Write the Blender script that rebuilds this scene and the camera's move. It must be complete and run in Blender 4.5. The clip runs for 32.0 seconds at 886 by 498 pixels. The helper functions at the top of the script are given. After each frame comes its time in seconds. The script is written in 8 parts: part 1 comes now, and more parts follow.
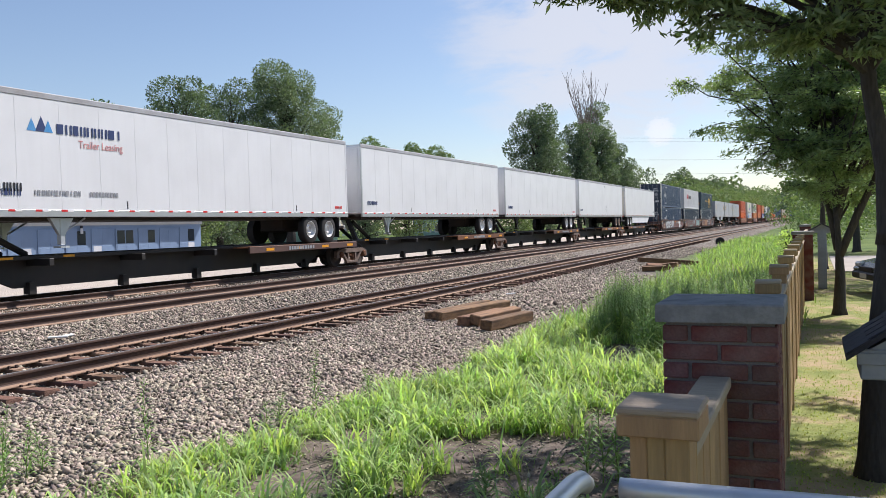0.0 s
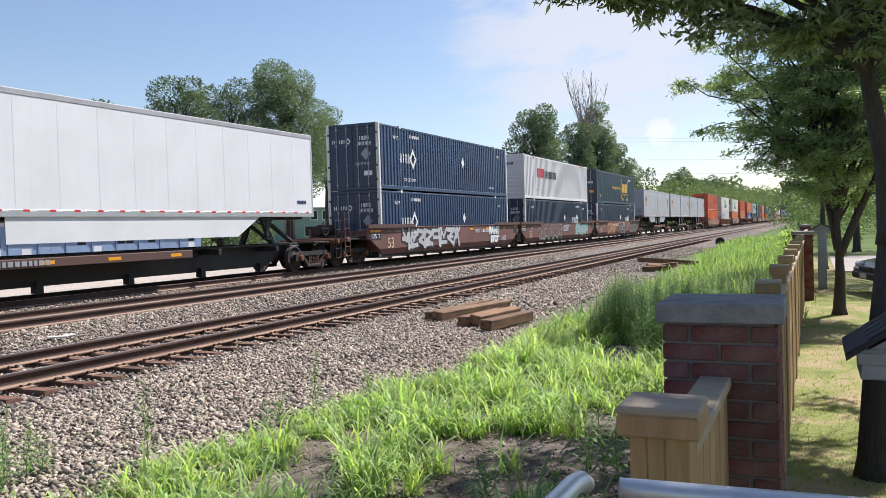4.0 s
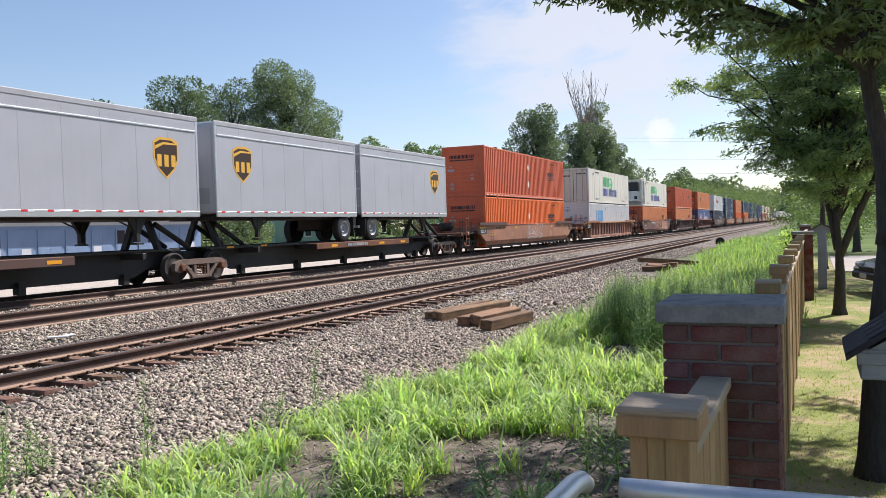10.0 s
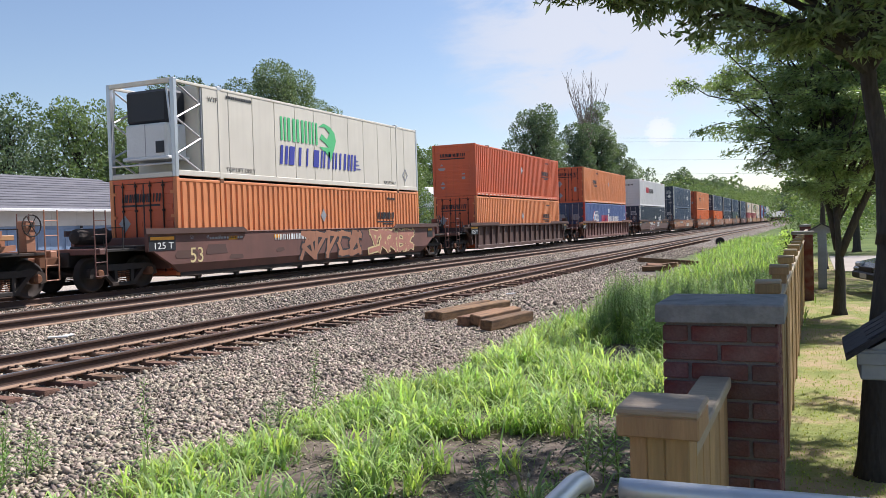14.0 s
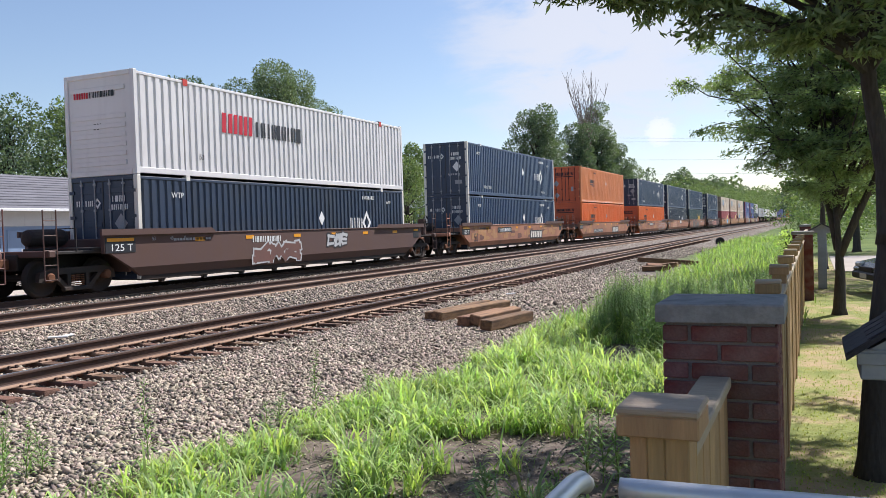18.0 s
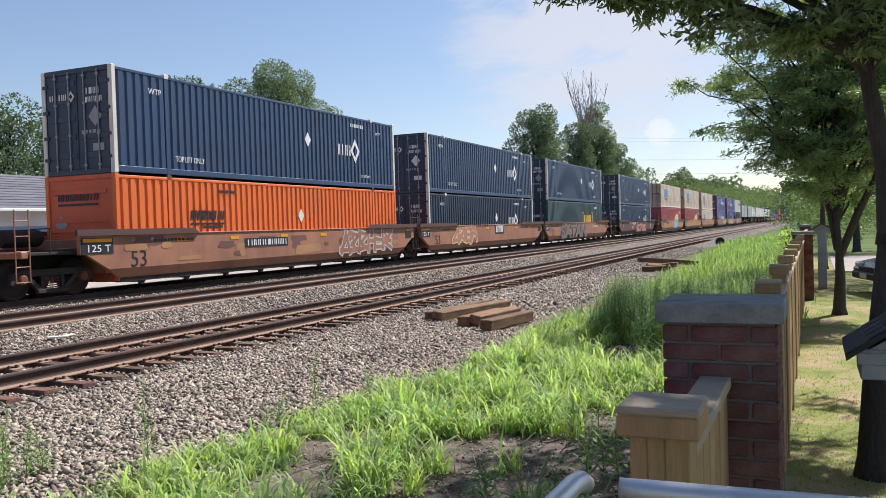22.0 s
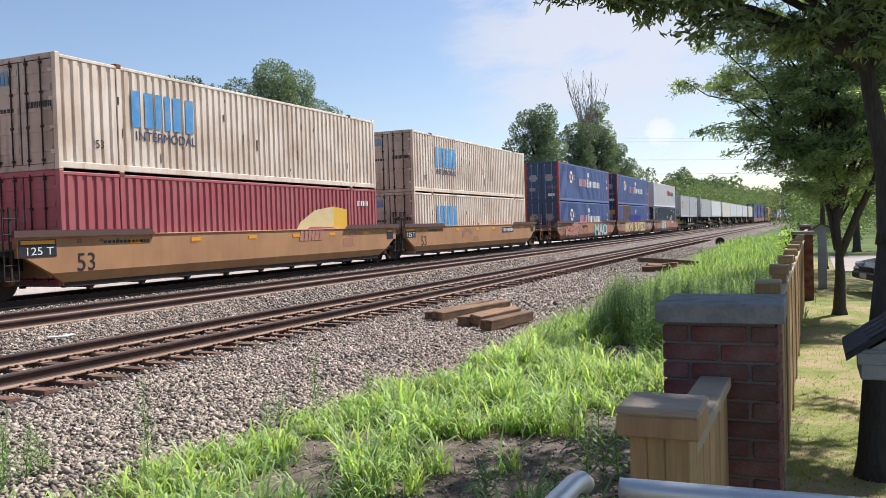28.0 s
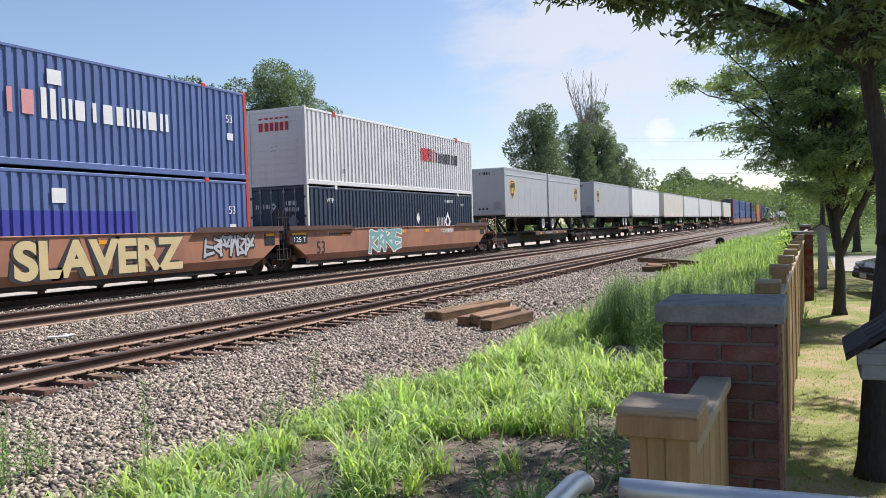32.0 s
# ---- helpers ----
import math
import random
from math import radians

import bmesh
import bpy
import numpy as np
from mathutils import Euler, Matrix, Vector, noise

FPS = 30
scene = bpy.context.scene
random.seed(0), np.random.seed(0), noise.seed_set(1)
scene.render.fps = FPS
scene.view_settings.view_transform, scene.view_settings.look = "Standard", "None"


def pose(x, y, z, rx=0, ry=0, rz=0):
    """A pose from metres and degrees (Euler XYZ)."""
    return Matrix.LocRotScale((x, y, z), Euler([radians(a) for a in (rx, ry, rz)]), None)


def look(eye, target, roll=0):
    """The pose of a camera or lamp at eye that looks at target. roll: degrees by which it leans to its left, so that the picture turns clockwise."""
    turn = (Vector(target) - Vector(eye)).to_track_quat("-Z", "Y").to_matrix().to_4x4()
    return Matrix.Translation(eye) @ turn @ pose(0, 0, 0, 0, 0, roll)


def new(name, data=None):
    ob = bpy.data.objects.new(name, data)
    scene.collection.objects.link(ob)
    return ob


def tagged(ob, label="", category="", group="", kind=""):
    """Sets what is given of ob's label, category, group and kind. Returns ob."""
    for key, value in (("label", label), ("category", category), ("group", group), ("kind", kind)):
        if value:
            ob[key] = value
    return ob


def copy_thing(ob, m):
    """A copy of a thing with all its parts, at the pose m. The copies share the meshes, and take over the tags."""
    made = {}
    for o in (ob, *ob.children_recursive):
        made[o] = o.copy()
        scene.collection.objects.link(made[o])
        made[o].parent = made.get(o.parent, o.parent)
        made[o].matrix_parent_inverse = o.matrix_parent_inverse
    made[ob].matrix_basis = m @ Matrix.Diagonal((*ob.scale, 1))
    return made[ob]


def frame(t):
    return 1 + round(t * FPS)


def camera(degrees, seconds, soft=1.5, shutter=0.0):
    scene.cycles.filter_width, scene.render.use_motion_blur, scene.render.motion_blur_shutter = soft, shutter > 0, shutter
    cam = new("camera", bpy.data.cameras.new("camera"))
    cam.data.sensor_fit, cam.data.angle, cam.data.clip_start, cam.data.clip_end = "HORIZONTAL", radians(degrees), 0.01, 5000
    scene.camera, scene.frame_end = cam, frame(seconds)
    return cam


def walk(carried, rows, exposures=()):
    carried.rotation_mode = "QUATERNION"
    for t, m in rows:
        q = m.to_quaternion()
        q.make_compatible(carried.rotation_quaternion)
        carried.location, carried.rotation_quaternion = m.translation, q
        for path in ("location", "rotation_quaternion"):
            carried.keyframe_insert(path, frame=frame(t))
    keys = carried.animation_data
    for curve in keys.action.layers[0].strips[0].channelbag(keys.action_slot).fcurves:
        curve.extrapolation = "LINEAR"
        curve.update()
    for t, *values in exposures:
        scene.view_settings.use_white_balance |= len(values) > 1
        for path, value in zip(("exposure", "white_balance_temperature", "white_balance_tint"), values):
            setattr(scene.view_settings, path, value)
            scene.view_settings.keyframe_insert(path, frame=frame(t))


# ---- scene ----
cam = camera(56.28, 32.0, soft=0.65)
EYE = (0.0, 0.0, 1.613)
YAW, PITCH, ROLL = radians(24.138), radians(-1.478), -1.697
AIM = (EYE[0] - math.sin(YAW) * math.cos(PITCH) * 10, EYE[1] + math.cos(YAW) * math.cos(PITCH) * 10, EYE[2] + math.sin(PITCH) * 10)
walk(cam, [(0.0, look(EYE, AIM, ROLL)), (32.0, look(EYE, AIM, ROLL))], exposures=[
    (0.0, 0.5, 6400, 15), (2.0, 0.56, 6400, 15), (4.5, 0.62, 6400, 15), (7.0, 0.66, 6400, 15), (9.0, 0.66, 6400, 15), (10.5, 0.58, 6400, 15), (12.0, 0.53, 6400, 15), (14.0, 0.56, 6400, 15), (17.0, 0.56, 6400, 15), (19.0, 0.66, 6400, 15), (20.5, 0.58, 6400, 15), (22.0, 0.5, 6400, 15), (24.0, 0.66, 6400, 15), (26.0, 0.6, 6400, 15), (28.0, 0.56, 6400, 15), (31.0, 0.58, 6400, 15), (32.0, 0.58, 6400, 15)])

# ---------------------------------------------------------------- light
SUN_EL, SUN_AZ = radians(50), radians(28)   # azimuth clockwise from +y
SUN_DIR = Vector((math.sin(SUN_AZ) * math.cos(SUN_EL), math.cos(SUN_AZ) * math.cos(SUN_EL), math.sin(SUN_EL)))
sun = new("sun", bpy.data.lights.new("sun", "SUN"))
sun.data.energy, sun.data.angle, sun.data.color = 5.0, radians(0.53), (1.0, 0.96, 0.905)
sun.matrix_world = look(SUN_DIR * 50, (0, 0, 0))


world = bpy.data.worlds.new("world")
scene.world = world
world.use_nodes = True
wt = world.node_tree
wt.nodes.clear()
w_out = wt.nodes.new("ShaderNodeOutputWorld")
w_bg = wt.nodes.new("ShaderNodeBackground")
w_bg.inputs["Strength"].default_value = 0.093
w_sky = wt.nodes.new("ShaderNodeTexSky")
w_sky.sky_type = "NISHITA"
w_sky.sun_disc = False
w_sky.sun_elevation, w_sky.sun_rotation = SUN_EL, SUN_AZ
w_sky.air_density, w_sky.dust_density, w_sky.ozone_density = 1.0, 0.6, 2.0
# thin summer cloud: veils towards the sun's side of the sky and one small cumulus
w_tc = wt.nodes.new("ShaderNodeTexCoord")


def w_math(op, a, b=None, c=None):
    n = wt.nodes.new("ShaderNodeMath")
    n.operation = op
    for i, v in enumerate((a, b, c)):
        if v is None:
            continue
        if isinstance(v, (int, float)):
            n.inputs[i].default_value = v
        else:
            wt.links.new(v, n.inputs[i])
    return n.outputs[0]


def w_cloud(axis, width, scale, detail, low, high, stretch):
    d = wt.nodes.new("ShaderNodeVectorMath")
    d.operation = "DOT_PRODUCT"
    wt.links.new(w_tc.outputs["Generated"], d.inputs[0])
    d.inputs[1].default_value = Vector(axis).normalized()
    near = wt.nodes.new("ShaderNodeMapRange")
    near.interpolation_type = "SMOOTHSTEP"
    wt.links.new(d.outputs["Value"], near.inputs["Value"])
    near.inputs["From Min"].default_value, near.inputs["From Max"].default_value = math.cos(radians(width)), 1.0
    mp = wt.nodes.new("ShaderNodeMapping")
    mp.inputs["Scale"].default_value = stretch
    wt.links.new(w_tc.outputs["Generated"], mp.inputs["Vector"])
    ns = wt.nodes.new("ShaderNodeTexNoise")
    ns.inputs["Scale"].default_value, ns.inputs["Detail"].default_value, ns.inputs["Roughness"].default_value = scale, detail, 0.6
    ns.inputs["Distortion"].default_value = 0.4
    wt.links.new(mp.outputs["Vector"], ns.inputs["Vector"])
    s = w_math("ADD", ns.outputs["Fac"], w_math("MULTIPLY", near.outputs["Result"], 0.42))
    r = wt.nodes.new("ShaderNodeMapRange")
    r.interpolation_type = "SMOOTHSTEP"
    wt.links.new(s, r.inputs["Value"])
    r.inputs["From Min"].default_value, r.inputs["From Max"].default_value = low, high
    return w_math("MULTIPLY", r.outputs["Result"], near.outputs["Result"])


veil = w_cloud((-0.215, 0.945, 0.235), 14, 9.0, 10, 0.60, 0.94, (1, 1, 2.8))
puff = w_cloud((-0.1605, 0.9815, 0.103), 1.35, 110, 9, 0.64, 0.80, (1, 1, 1.9))
haze = wt.nodes.new("ShaderNodeMapRange")
sep = wt.nodes.new("ShaderNodeSeparateXYZ")
wt.links.new(w_tc.outputs["Generated"], sep.inputs[0])
wt.links.new(sep.outputs["Z"], haze.inputs["Value"])
haze.inputs["From Min"].default_value, haze.inputs["From Max"].default_value = 0.34, -0.02
haze.inputs["To Min"].default_value, haze.inputs["To Max"].default_value = 0.0, 0.35
amount = w_math("MINIMUM", w_math("ADD", w_math("MULTIPLY", veil, 0.78), w_math("MULTIPLY", haze.outputs["Result"], 0.12)), 1.0)
w_mix = wt.nodes.new("ShaderNodeMix")
w_mix.data_type = "RGBA"
w_mix.inputs["B"].default_value = (5.8, 6.0, 6.35, 1)
wt.links.new(amount, w_mix.inputs["Factor"])
wt.links.new(w_sky.outputs["Color"], w_mix.inputs["A"])
w_puff = wt.nodes.new("ShaderNodeMix")
w_puff.data_type = "RGBA"
w_puff.inputs["B"].default_value = (7.4, 7.55, 7.8, 1)
wt.links.new(w_math("MULTIPLY", puff, 0.6), w_puff.inputs["Factor"])
wt.links.new(w_mix.outputs["Result"], w_puff.inputs["A"])
wt.links.new(w_puff.outputs["Result"], w_bg.inputs["Color"])
wt.links.new(w_bg.outputs["Background"], w_out.inputs["Surface"])


# ---------------------------------------------------------------- materials
def material(name, color, rough=0.6, metal=0.0, grain=0.12, scale=30.0, stain=0.15, stain_scale=1.2, stain_color=None,
             bump=0.0, bump_scale=60.0, vary=0.0, streak=0.0, translucent=0.0, island=False, stretch=(1, 1, 1), spec=0.4):
    """A procedural surface: fine grain, broad stains towards stain_color, relief, and a shift from piece to piece."""
    m = bpy.data.materials.new(name)
    m.use_nodes = True
    t = m.node_tree
    t.nodes.clear()
    out = t.nodes.new("ShaderNodeOutputMaterial")
    bsdf = t.nodes.new("ShaderNodeBsdfPrincipled")
    bsdf.inputs["Metallic"].default_value = metal
    bsdf.inputs["Specular IOR Level"].default_value = spec
    tc = t.nodes.new("ShaderNodeTexCoord")
    mp = t.nodes.new("ShaderNodeMapping")
    mp.inputs["Scale"].default_value = stretch
    t.links.new(tc.outputs["Object"], mp.inputs["Vector"])
    stain_color = stain_color or tuple(c * 0.55 for c in color)

    def noise_tex(sc, detail=5.0, vec=None):
        n = t.nodes.new("ShaderNodeTexNoise")
        n.inputs["Scale"].default_value, n.inputs["Detail"].default_value = sc, detail
        t.links.new(vec or mp.outputs["Vector"], n.inputs["Vector"])
        return n.outputs["Fac"]

    def ramp(value, lo, hi, a=0.0, b=1.0):
        r = t.nodes.new("ShaderNodeMapRange")
        t.links.new(value, r.inputs["Value"])
        r.inputs["From Min"].default_value, r.inputs["From Max"].default_value = lo, hi
        r.inputs["To Min"].default_value, r.inputs["To Max"].default_value = a, b
        return r.outputs["Result"]

    def mix(fac, a, b, blend="MIX"):
        n = t.nodes.new("ShaderNodeMix")
        n.data_type, n.blend_type = "RGBA", blend
        for sock, v in (("Factor", fac), ("A", a), ("B", b)):
            if isinstance(v, (int, float)):
                n.inputs[sock].default_value = v
            elif isinstance(v, tuple):
                n.inputs[sock].default_value = (*v, 1)
            else:
                t.links.new(v, n.inputs[sock])
        return n.outputs["Result"]

    broad = ramp(noise_tex(stain_scale, 6.0), 0.42, 0.72, 0.0, stain)
    col = mix(broad, tuple(color), tuple(stain_color))
    if streak:
        smp = t.nodes.new("ShaderNodeMapping")
        smp.inputs["Scale"].default_value = (5.0, 5.0, 0.35)
        t.links.new(tc.outputs["Object"], smp.inputs["Vector"])
        col = mix(ramp(noise_tex(1.0, 6.0, smp.outputs["Vector"]), 0.5, 0.78, 0.0, streak), col, tuple(stain_color))
    fine = noise_tex(scale, 4.0)
    col = mix(1.0, col, mix(fine, (1 - grain * 1.6,) * 3, (1 + grain * 1.6,) * 3), "MULTIPLY")
    if vary:
        if island:
            g = t.nodes.new("ShaderNodeNewGeometry")
            rnd = g.outputs["Random Per Island"]
        else:
            g = t.nodes.new("ShaderNodeObjectInfo")
            rnd = g.outputs["Random"]
        hsv = t.nodes.new("ShaderNodeHueSaturation")
        t.links.new(ramp(rnd, 0, 1, 1 - vary, 1 + vary), hsv.inputs["Value"])
        wn = t.nodes.new("ShaderNodeTexWhiteNoise")
        wn.noise_dimensions = "1D"
        t.links.new(rnd, wn.inputs["W"])
        t.links.new(ramp(wn.outputs["Value"], 0, 1, 0.5 - vary * 0.05, 0.5 + vary * 0.05), hsv.inputs["Hue"])
        t.links.new(col, hsv.inputs["Color"])
        col = hsv.outputs["Color"]
    t.links.new(col, bsdf.inputs["Base Color"])
    t.links.new(ramp(fine, 0.2, 0.8, max(0.02, rough - 0.08), min(1.0, rough + 0.08)), bsdf.inputs["Roughness"])
    if bump:
        b = t.nodes.new("ShaderNodeBump")
        b.inputs["Strength"].default_value, b.inputs["Distance"].default_value = bump, 0.02
        t.links.new(noise_tex(bump_scale, 5.0), b.inputs["Height"])
        t.links.new(b.outputs["Normal"], bsdf.inputs["Normal"])
    shader = bsdf.outputs["BSDF"]
    if translucent:
        tr = t.nodes.new("ShaderNodeBsdfTranslucent")
        t.links.new(mix(1.0, col, (1.25, 1.28, 0.58), "MULTIPLY"), tr.inputs["Color"])
        ms = t.nodes.new("ShaderNodeMixShader")
        ms.inputs["Fac"].default_value = translucent
        t.links.new(shader, ms.inputs[1])
        t.links.new(tr.outputs["BSDF"], ms.inputs[2])
        shader = ms.outputs["Shader"]
    t.links.new(shader, out.inputs["Surface"])
    return m


RUST = (0.16, 0.065, 0.03)
M = {}


def paint(name, color, **kw):
    kw = {"rough": 0.45, "grain": 0.04, "scale": 90, "stain": 0.35, "stain_scale": 0.7, "streak": 0.25, "stain_color": tuple(0.6 * c + 0.4 * r for c, r in zip(color, (0.10, 0.075, 0.06))), **kw}
    M[name] = material(name, color, **kw)


paint("white_van", (0.72, 0.73, 0.74), stain=0.2, streak=0.12, rough=0.35)
paint("grey_van", (0.40, 0.41, 0.44), stain=0.25, streak=0.15, rough=0.4)
paint("cream", (0.66, 0.62, 0.53), stain=0.25, streak=0.2)
paint("beige", (0.80, 0.69, 0.565), stain=0.5, streak=0.5, stain_color=(0.36, 0.19, 0.09))
# rust-stained beige for the ends, darkened because they face away from the sun
paint("beige_door_shaded", (0.52, 0.41, 0.32), stain=0.5, streak=0.5, stain_color=(0.16, 0.09, 0.06))
paint("white_box", (0.68, 0.67, 0.67), stain=0.25, streak=0.2)
paint("navy", (0.032, 0.064, 0.138), rough=0.38, stain_color=(0.05, 0.06, 0.075))
paint("green_blue", (0.050, 0.095, 0.105), rough=0.45, stain_color=(0.09, 0.10, 0.09))
paint("dark_teal", (0.018, 0.050, 0.084), rough=0.42, stain_color=(0.05, 0.06, 0.06))
paint("charcoal", (0.026, 0.043, 0.082), rough=0.42, stain_color=(0.05, 0.05, 0.05))
paint("orange", (0.76, 0.16, 0.030), rough=0.5, stain_color=(0.42, 0.12, 0.05))
paint("faded_orange", (0.70, 0.255, 0.10), rough=0.55, stain_color=(0.40, 0.14, 0.07))
paint("red_orange", (0.60, 0.12, 0.045), rough=0.5, stain_color=(0.30, 0.08, 0.05))
paint("red", (0.38, 0.085, 0.095), rough=0.55, stain_color=(0.40, 0.20, 0.19))
paint("blue", (0.105, 0.16, 0.35), rough=0.45, stain_color=(0.06, 0.08, 0.16))
paint("red_trim", (0.52, 0.05, 0.035), rough=0.5)
paint("white_trim", (0.70, 0.68, 0.62), rough=0.5, stain=0.4)
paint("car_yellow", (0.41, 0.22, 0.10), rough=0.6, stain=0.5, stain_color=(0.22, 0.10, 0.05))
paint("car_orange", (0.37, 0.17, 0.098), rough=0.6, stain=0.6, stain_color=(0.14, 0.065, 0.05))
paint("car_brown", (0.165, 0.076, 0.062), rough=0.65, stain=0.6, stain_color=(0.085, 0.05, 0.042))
paint("car_dark", (0.088, 0.050, 0.044), rough=0.7, stain=0.5, stain_color=(0.10, 0.05, 0.03))
paint("car_black", (0.014, 0.014, 0.015), rough=0.6, stain=0.4, stain_color=(0.05, 0.035, 0.025))
M["grime"] = material("grime", (0.022, 0.020, 0.019), rough=0.8, stain=0.5, stain_color=(0.075, 0.04, 0.025), bump=0.2)
M["steel_rust"] = material("steel_rust", RUST, rough=0.85, stain=0.6, stain_color=(0.05, 0.03, 0.025), bump=0.3, bump_scale=40)
M["truck_iron"] = material("truck_iron", (0.17, 0.12, 0.095), rough=0.85, stain=0.6, stain_color=(0.06, 0.045, 0.04), stain_scale=4, bump=0.3, bump_scale=40)
M["tread"] = material("tread", (0.42, 0.42, 0.43), rough=0.3, metal=0.9, grain=0.05)
M["tyre"] = material("tyre", (0.018, 0.018, 0.019), rough=0.85, bump=0.1, stain=0.3, stain_color=(0.05, 0.045, 0.04))
M["rim"] = material("rim", (0.72, 0.72, 0.72), rough=0.45, metal=0.2, stain=0.4, stain_color=(0.2, 0.15, 0.1))
M["rim_rust"] = material("rim_rust", (0.32, 0.20, 0.13), rough=0.7, stain=0.6, stain_color=(0.5, 0.45, 0.4), stain_scale=4)
M["aluminium"] = material("aluminium", (0.55, 0.56, 0.57), rough=0.38, metal=0.7, grain=0.05)
M["grey_rail"] = material("grey_rail", (0.36, 0.37, 0.39), rough=0.6, stain=0.5, stain_color=(0.20, 0.17, 0.15), stain_scale=1.5, grain=0.15)
M["galvanised"] = material("galvanised", (0.56, 0.59, 0.62), rough=0.38, metal=0.55, grain=0.08, stain=0.3, stain_color=(0.36, 0.38, 0.42), stain_scale=6)
M["reflect_red"] = material("reflect_red", (0.62, 0.03, 0.03), rough=0.4)
M["reflect_white"] = material("reflect_white", (0.8, 0.8, 0.8), rough=0.35)
M["amber"] = material("amber", (0.75, 0.32, 0.02), rough=0.4)
M["ink"] = material("ink", (0.02, 0.022, 0.028), rough=0.5)
M["ink_navy"] = material("ink_navy", (0.03, 0.05, 0.14), rough=0.5)
M["ink_white"] = material("ink_white", (0.72, 0.73, 0.72), rough=0.5)
M["ink_grey"] = material("ink_grey", (0.30, 0.31, 0.33), rough=0.5)
M["ink_red"] = material("ink_red", (0.52, 0.02, 0.04), rough=0.5)
M["ink_pink"] = material("ink_pink", (0.62, 0.28, 0.28), rough=0.5)
M["ink_blue"] = material("ink_blue", (0.06, 0.27, 0.55), rough=0.5, stain=0.35, stain_color=(0.35, 0.42, 0.45), stain_scale=3)
M["ink_indigo"] = material("ink_indigo", (0.045, 0.055, 0.33), rough=0.5)
M["ink_green"] = material("ink_green", (0.09, 0.50, 0.20), rough=0.5)
M["ink_yellow"] = material("ink_yellow", (0.70, 0.42, 0.05), rough=0.5)
M["shield_brown"] = material("shield_brown", (0.045, 0.022, 0.012), rough=0.4)
M["gold"] = material("gold", (0.72, 0.40, 0.06), rough=0.4)
M["spray_black"] = material("spray_black", (0.03, 0.03, 0.035), rough=0.6)
M["spray_grey"] = material("spray_grey", (0.40, 0.41, 0.42), rough=0.6, stain=0.5, stain_color=(0.6, 0.6, 0.6), stain_scale=2)
M["spray_dull"] = material("spray_dull", (0.15, 0.14, 0.13), rough=0.6, stain=0.5, stain_color=(0.21, 0.195, 0.18), stain_scale=2)
M["spray_teal"] = material("spray_teal", (0.20, 0.38, 0.36), rough=0.6, stain=0.4, stain_scale=2)
M["spray_cyan"] = material("spray_cyan", (0.10, 0.42, 0.68), rough=0.6)
M["spray_cream"] = material("spray_cream", (0.62, 0.50, 0.26), rough=0.6, stain=0.3, stain_scale=2)
M["spray_pink"] = material("spray_pink", (0.42, 0.19, 0.14), rough=0.6, stain=0.4, stain_scale=2)
M["spray_green"] = material("spray_green", (0.05, 0.26, 0.16), rough=0.6)
M["rail"] = material("rail", (0.060, 0.036, 0.029), rough=0.8, stain=0.5, stain_color=(0.12, 0.068, 0.046), grain=0.2, bump=0.1)
M["rail_foot"] = material("rail_foot", (0.30, 0.20, 0.14), rough=0.9, stain=0.5, stain_color=(0.16, 0.085, 0.05), grain=0.2)
M["railhead"] = material("railhead", (0.40, 0.38, 0.37), rough=0.28, metal=0.85, grain=0.08)
M["tie"] = material("tie", (0.15, 0.082, 0.055), rough=0.9, stain=0.6, stain_color=(0.07, 0.045, 0.035), stretch=(1, 6, 6), grain=0.25, bump=0.5, bump_scale=25, vary=0.3)
M["old_tie"] = material("old_tie", (0.235, 0.128, 0.074), rough=0.9, stain=0.9, stain_color=(0.075, 0.045, 0.035), stretch=(0.7, 5, 5), stain_scale=2.6, grain=0.4, bump=0.7, bump_scale=22, vary=0.25)
M["stone"] = material("stone", (0.300, 0.252, 0.200), rough=0.9, stain=0.5, stain_color=(0.24, 0.195, 0.165), stain_scale=0.5, grain=0.2, scale=60, vary=0.72, island=True)
M["brick"] = material("brick", (0.135, 0.034, 0.030), rough=0.85, stain=0.6, stain_color=(0.22, 0.16, 0.14), stain_scale=6, grain=0.25, scale=120, bump=0.4, bump_scale=90, vary=0.25)
M["mortar"] = material("mortar", (0.19, 0.17, 0.16), rough=0.95, grain=0.2, scale=150, bump=0.4, bump_scale=150, stain_scale=8)
M["limestone"] = material("limestone", (0.25, 0.245, 0.235), rough=0.9, grain=0.14, scale=70, stain=0.9, stain_color=(0.135, 0.135, 0.135), stain_scale=9, bump=0.35, bump_scale=60)
M["new_wood"] = material("new_wood", (0.35, 0.226, 0.108), rough=0.75, stain=0.6, stain_color=(0.25, 0.155, 0.08), stain_scale=2.5, stretch=(14, 14, 1.0), grain=0.2, scale=10, bump=0.25, bump_scale=14, vary=0.16)
M["wood_top"] = material("wood_top", (0.37, 0.30, 0.215), rough=0.8, stain=0.5, stain_color=(0.33, 0.26, 0.18), stain_scale=3, stretch=(1.5, 12, 12), grain=0.2, scale=10, bump=0.2, bump_scale=14, vary=0.15)
M["bark"] = material("bark", (0.062, 0.054, 0.049), rough=0.95, stain=0.6, stain_color=(0.035, 0.03, 0.027), stain_scale=5, stretch=(3, 3, 0.7), grain=0.35, scale=16, bump=0.9, bump_scale=14)
M["leaf"] = material("leaf", (0.225, 0.31, 0.165), rough=0.38, stain=0.4, stain_color=(0.16, 0.225, 0.09), stain_scale=0.8, grain=0.1, vary=0.35, island=True, translucent=0.5)
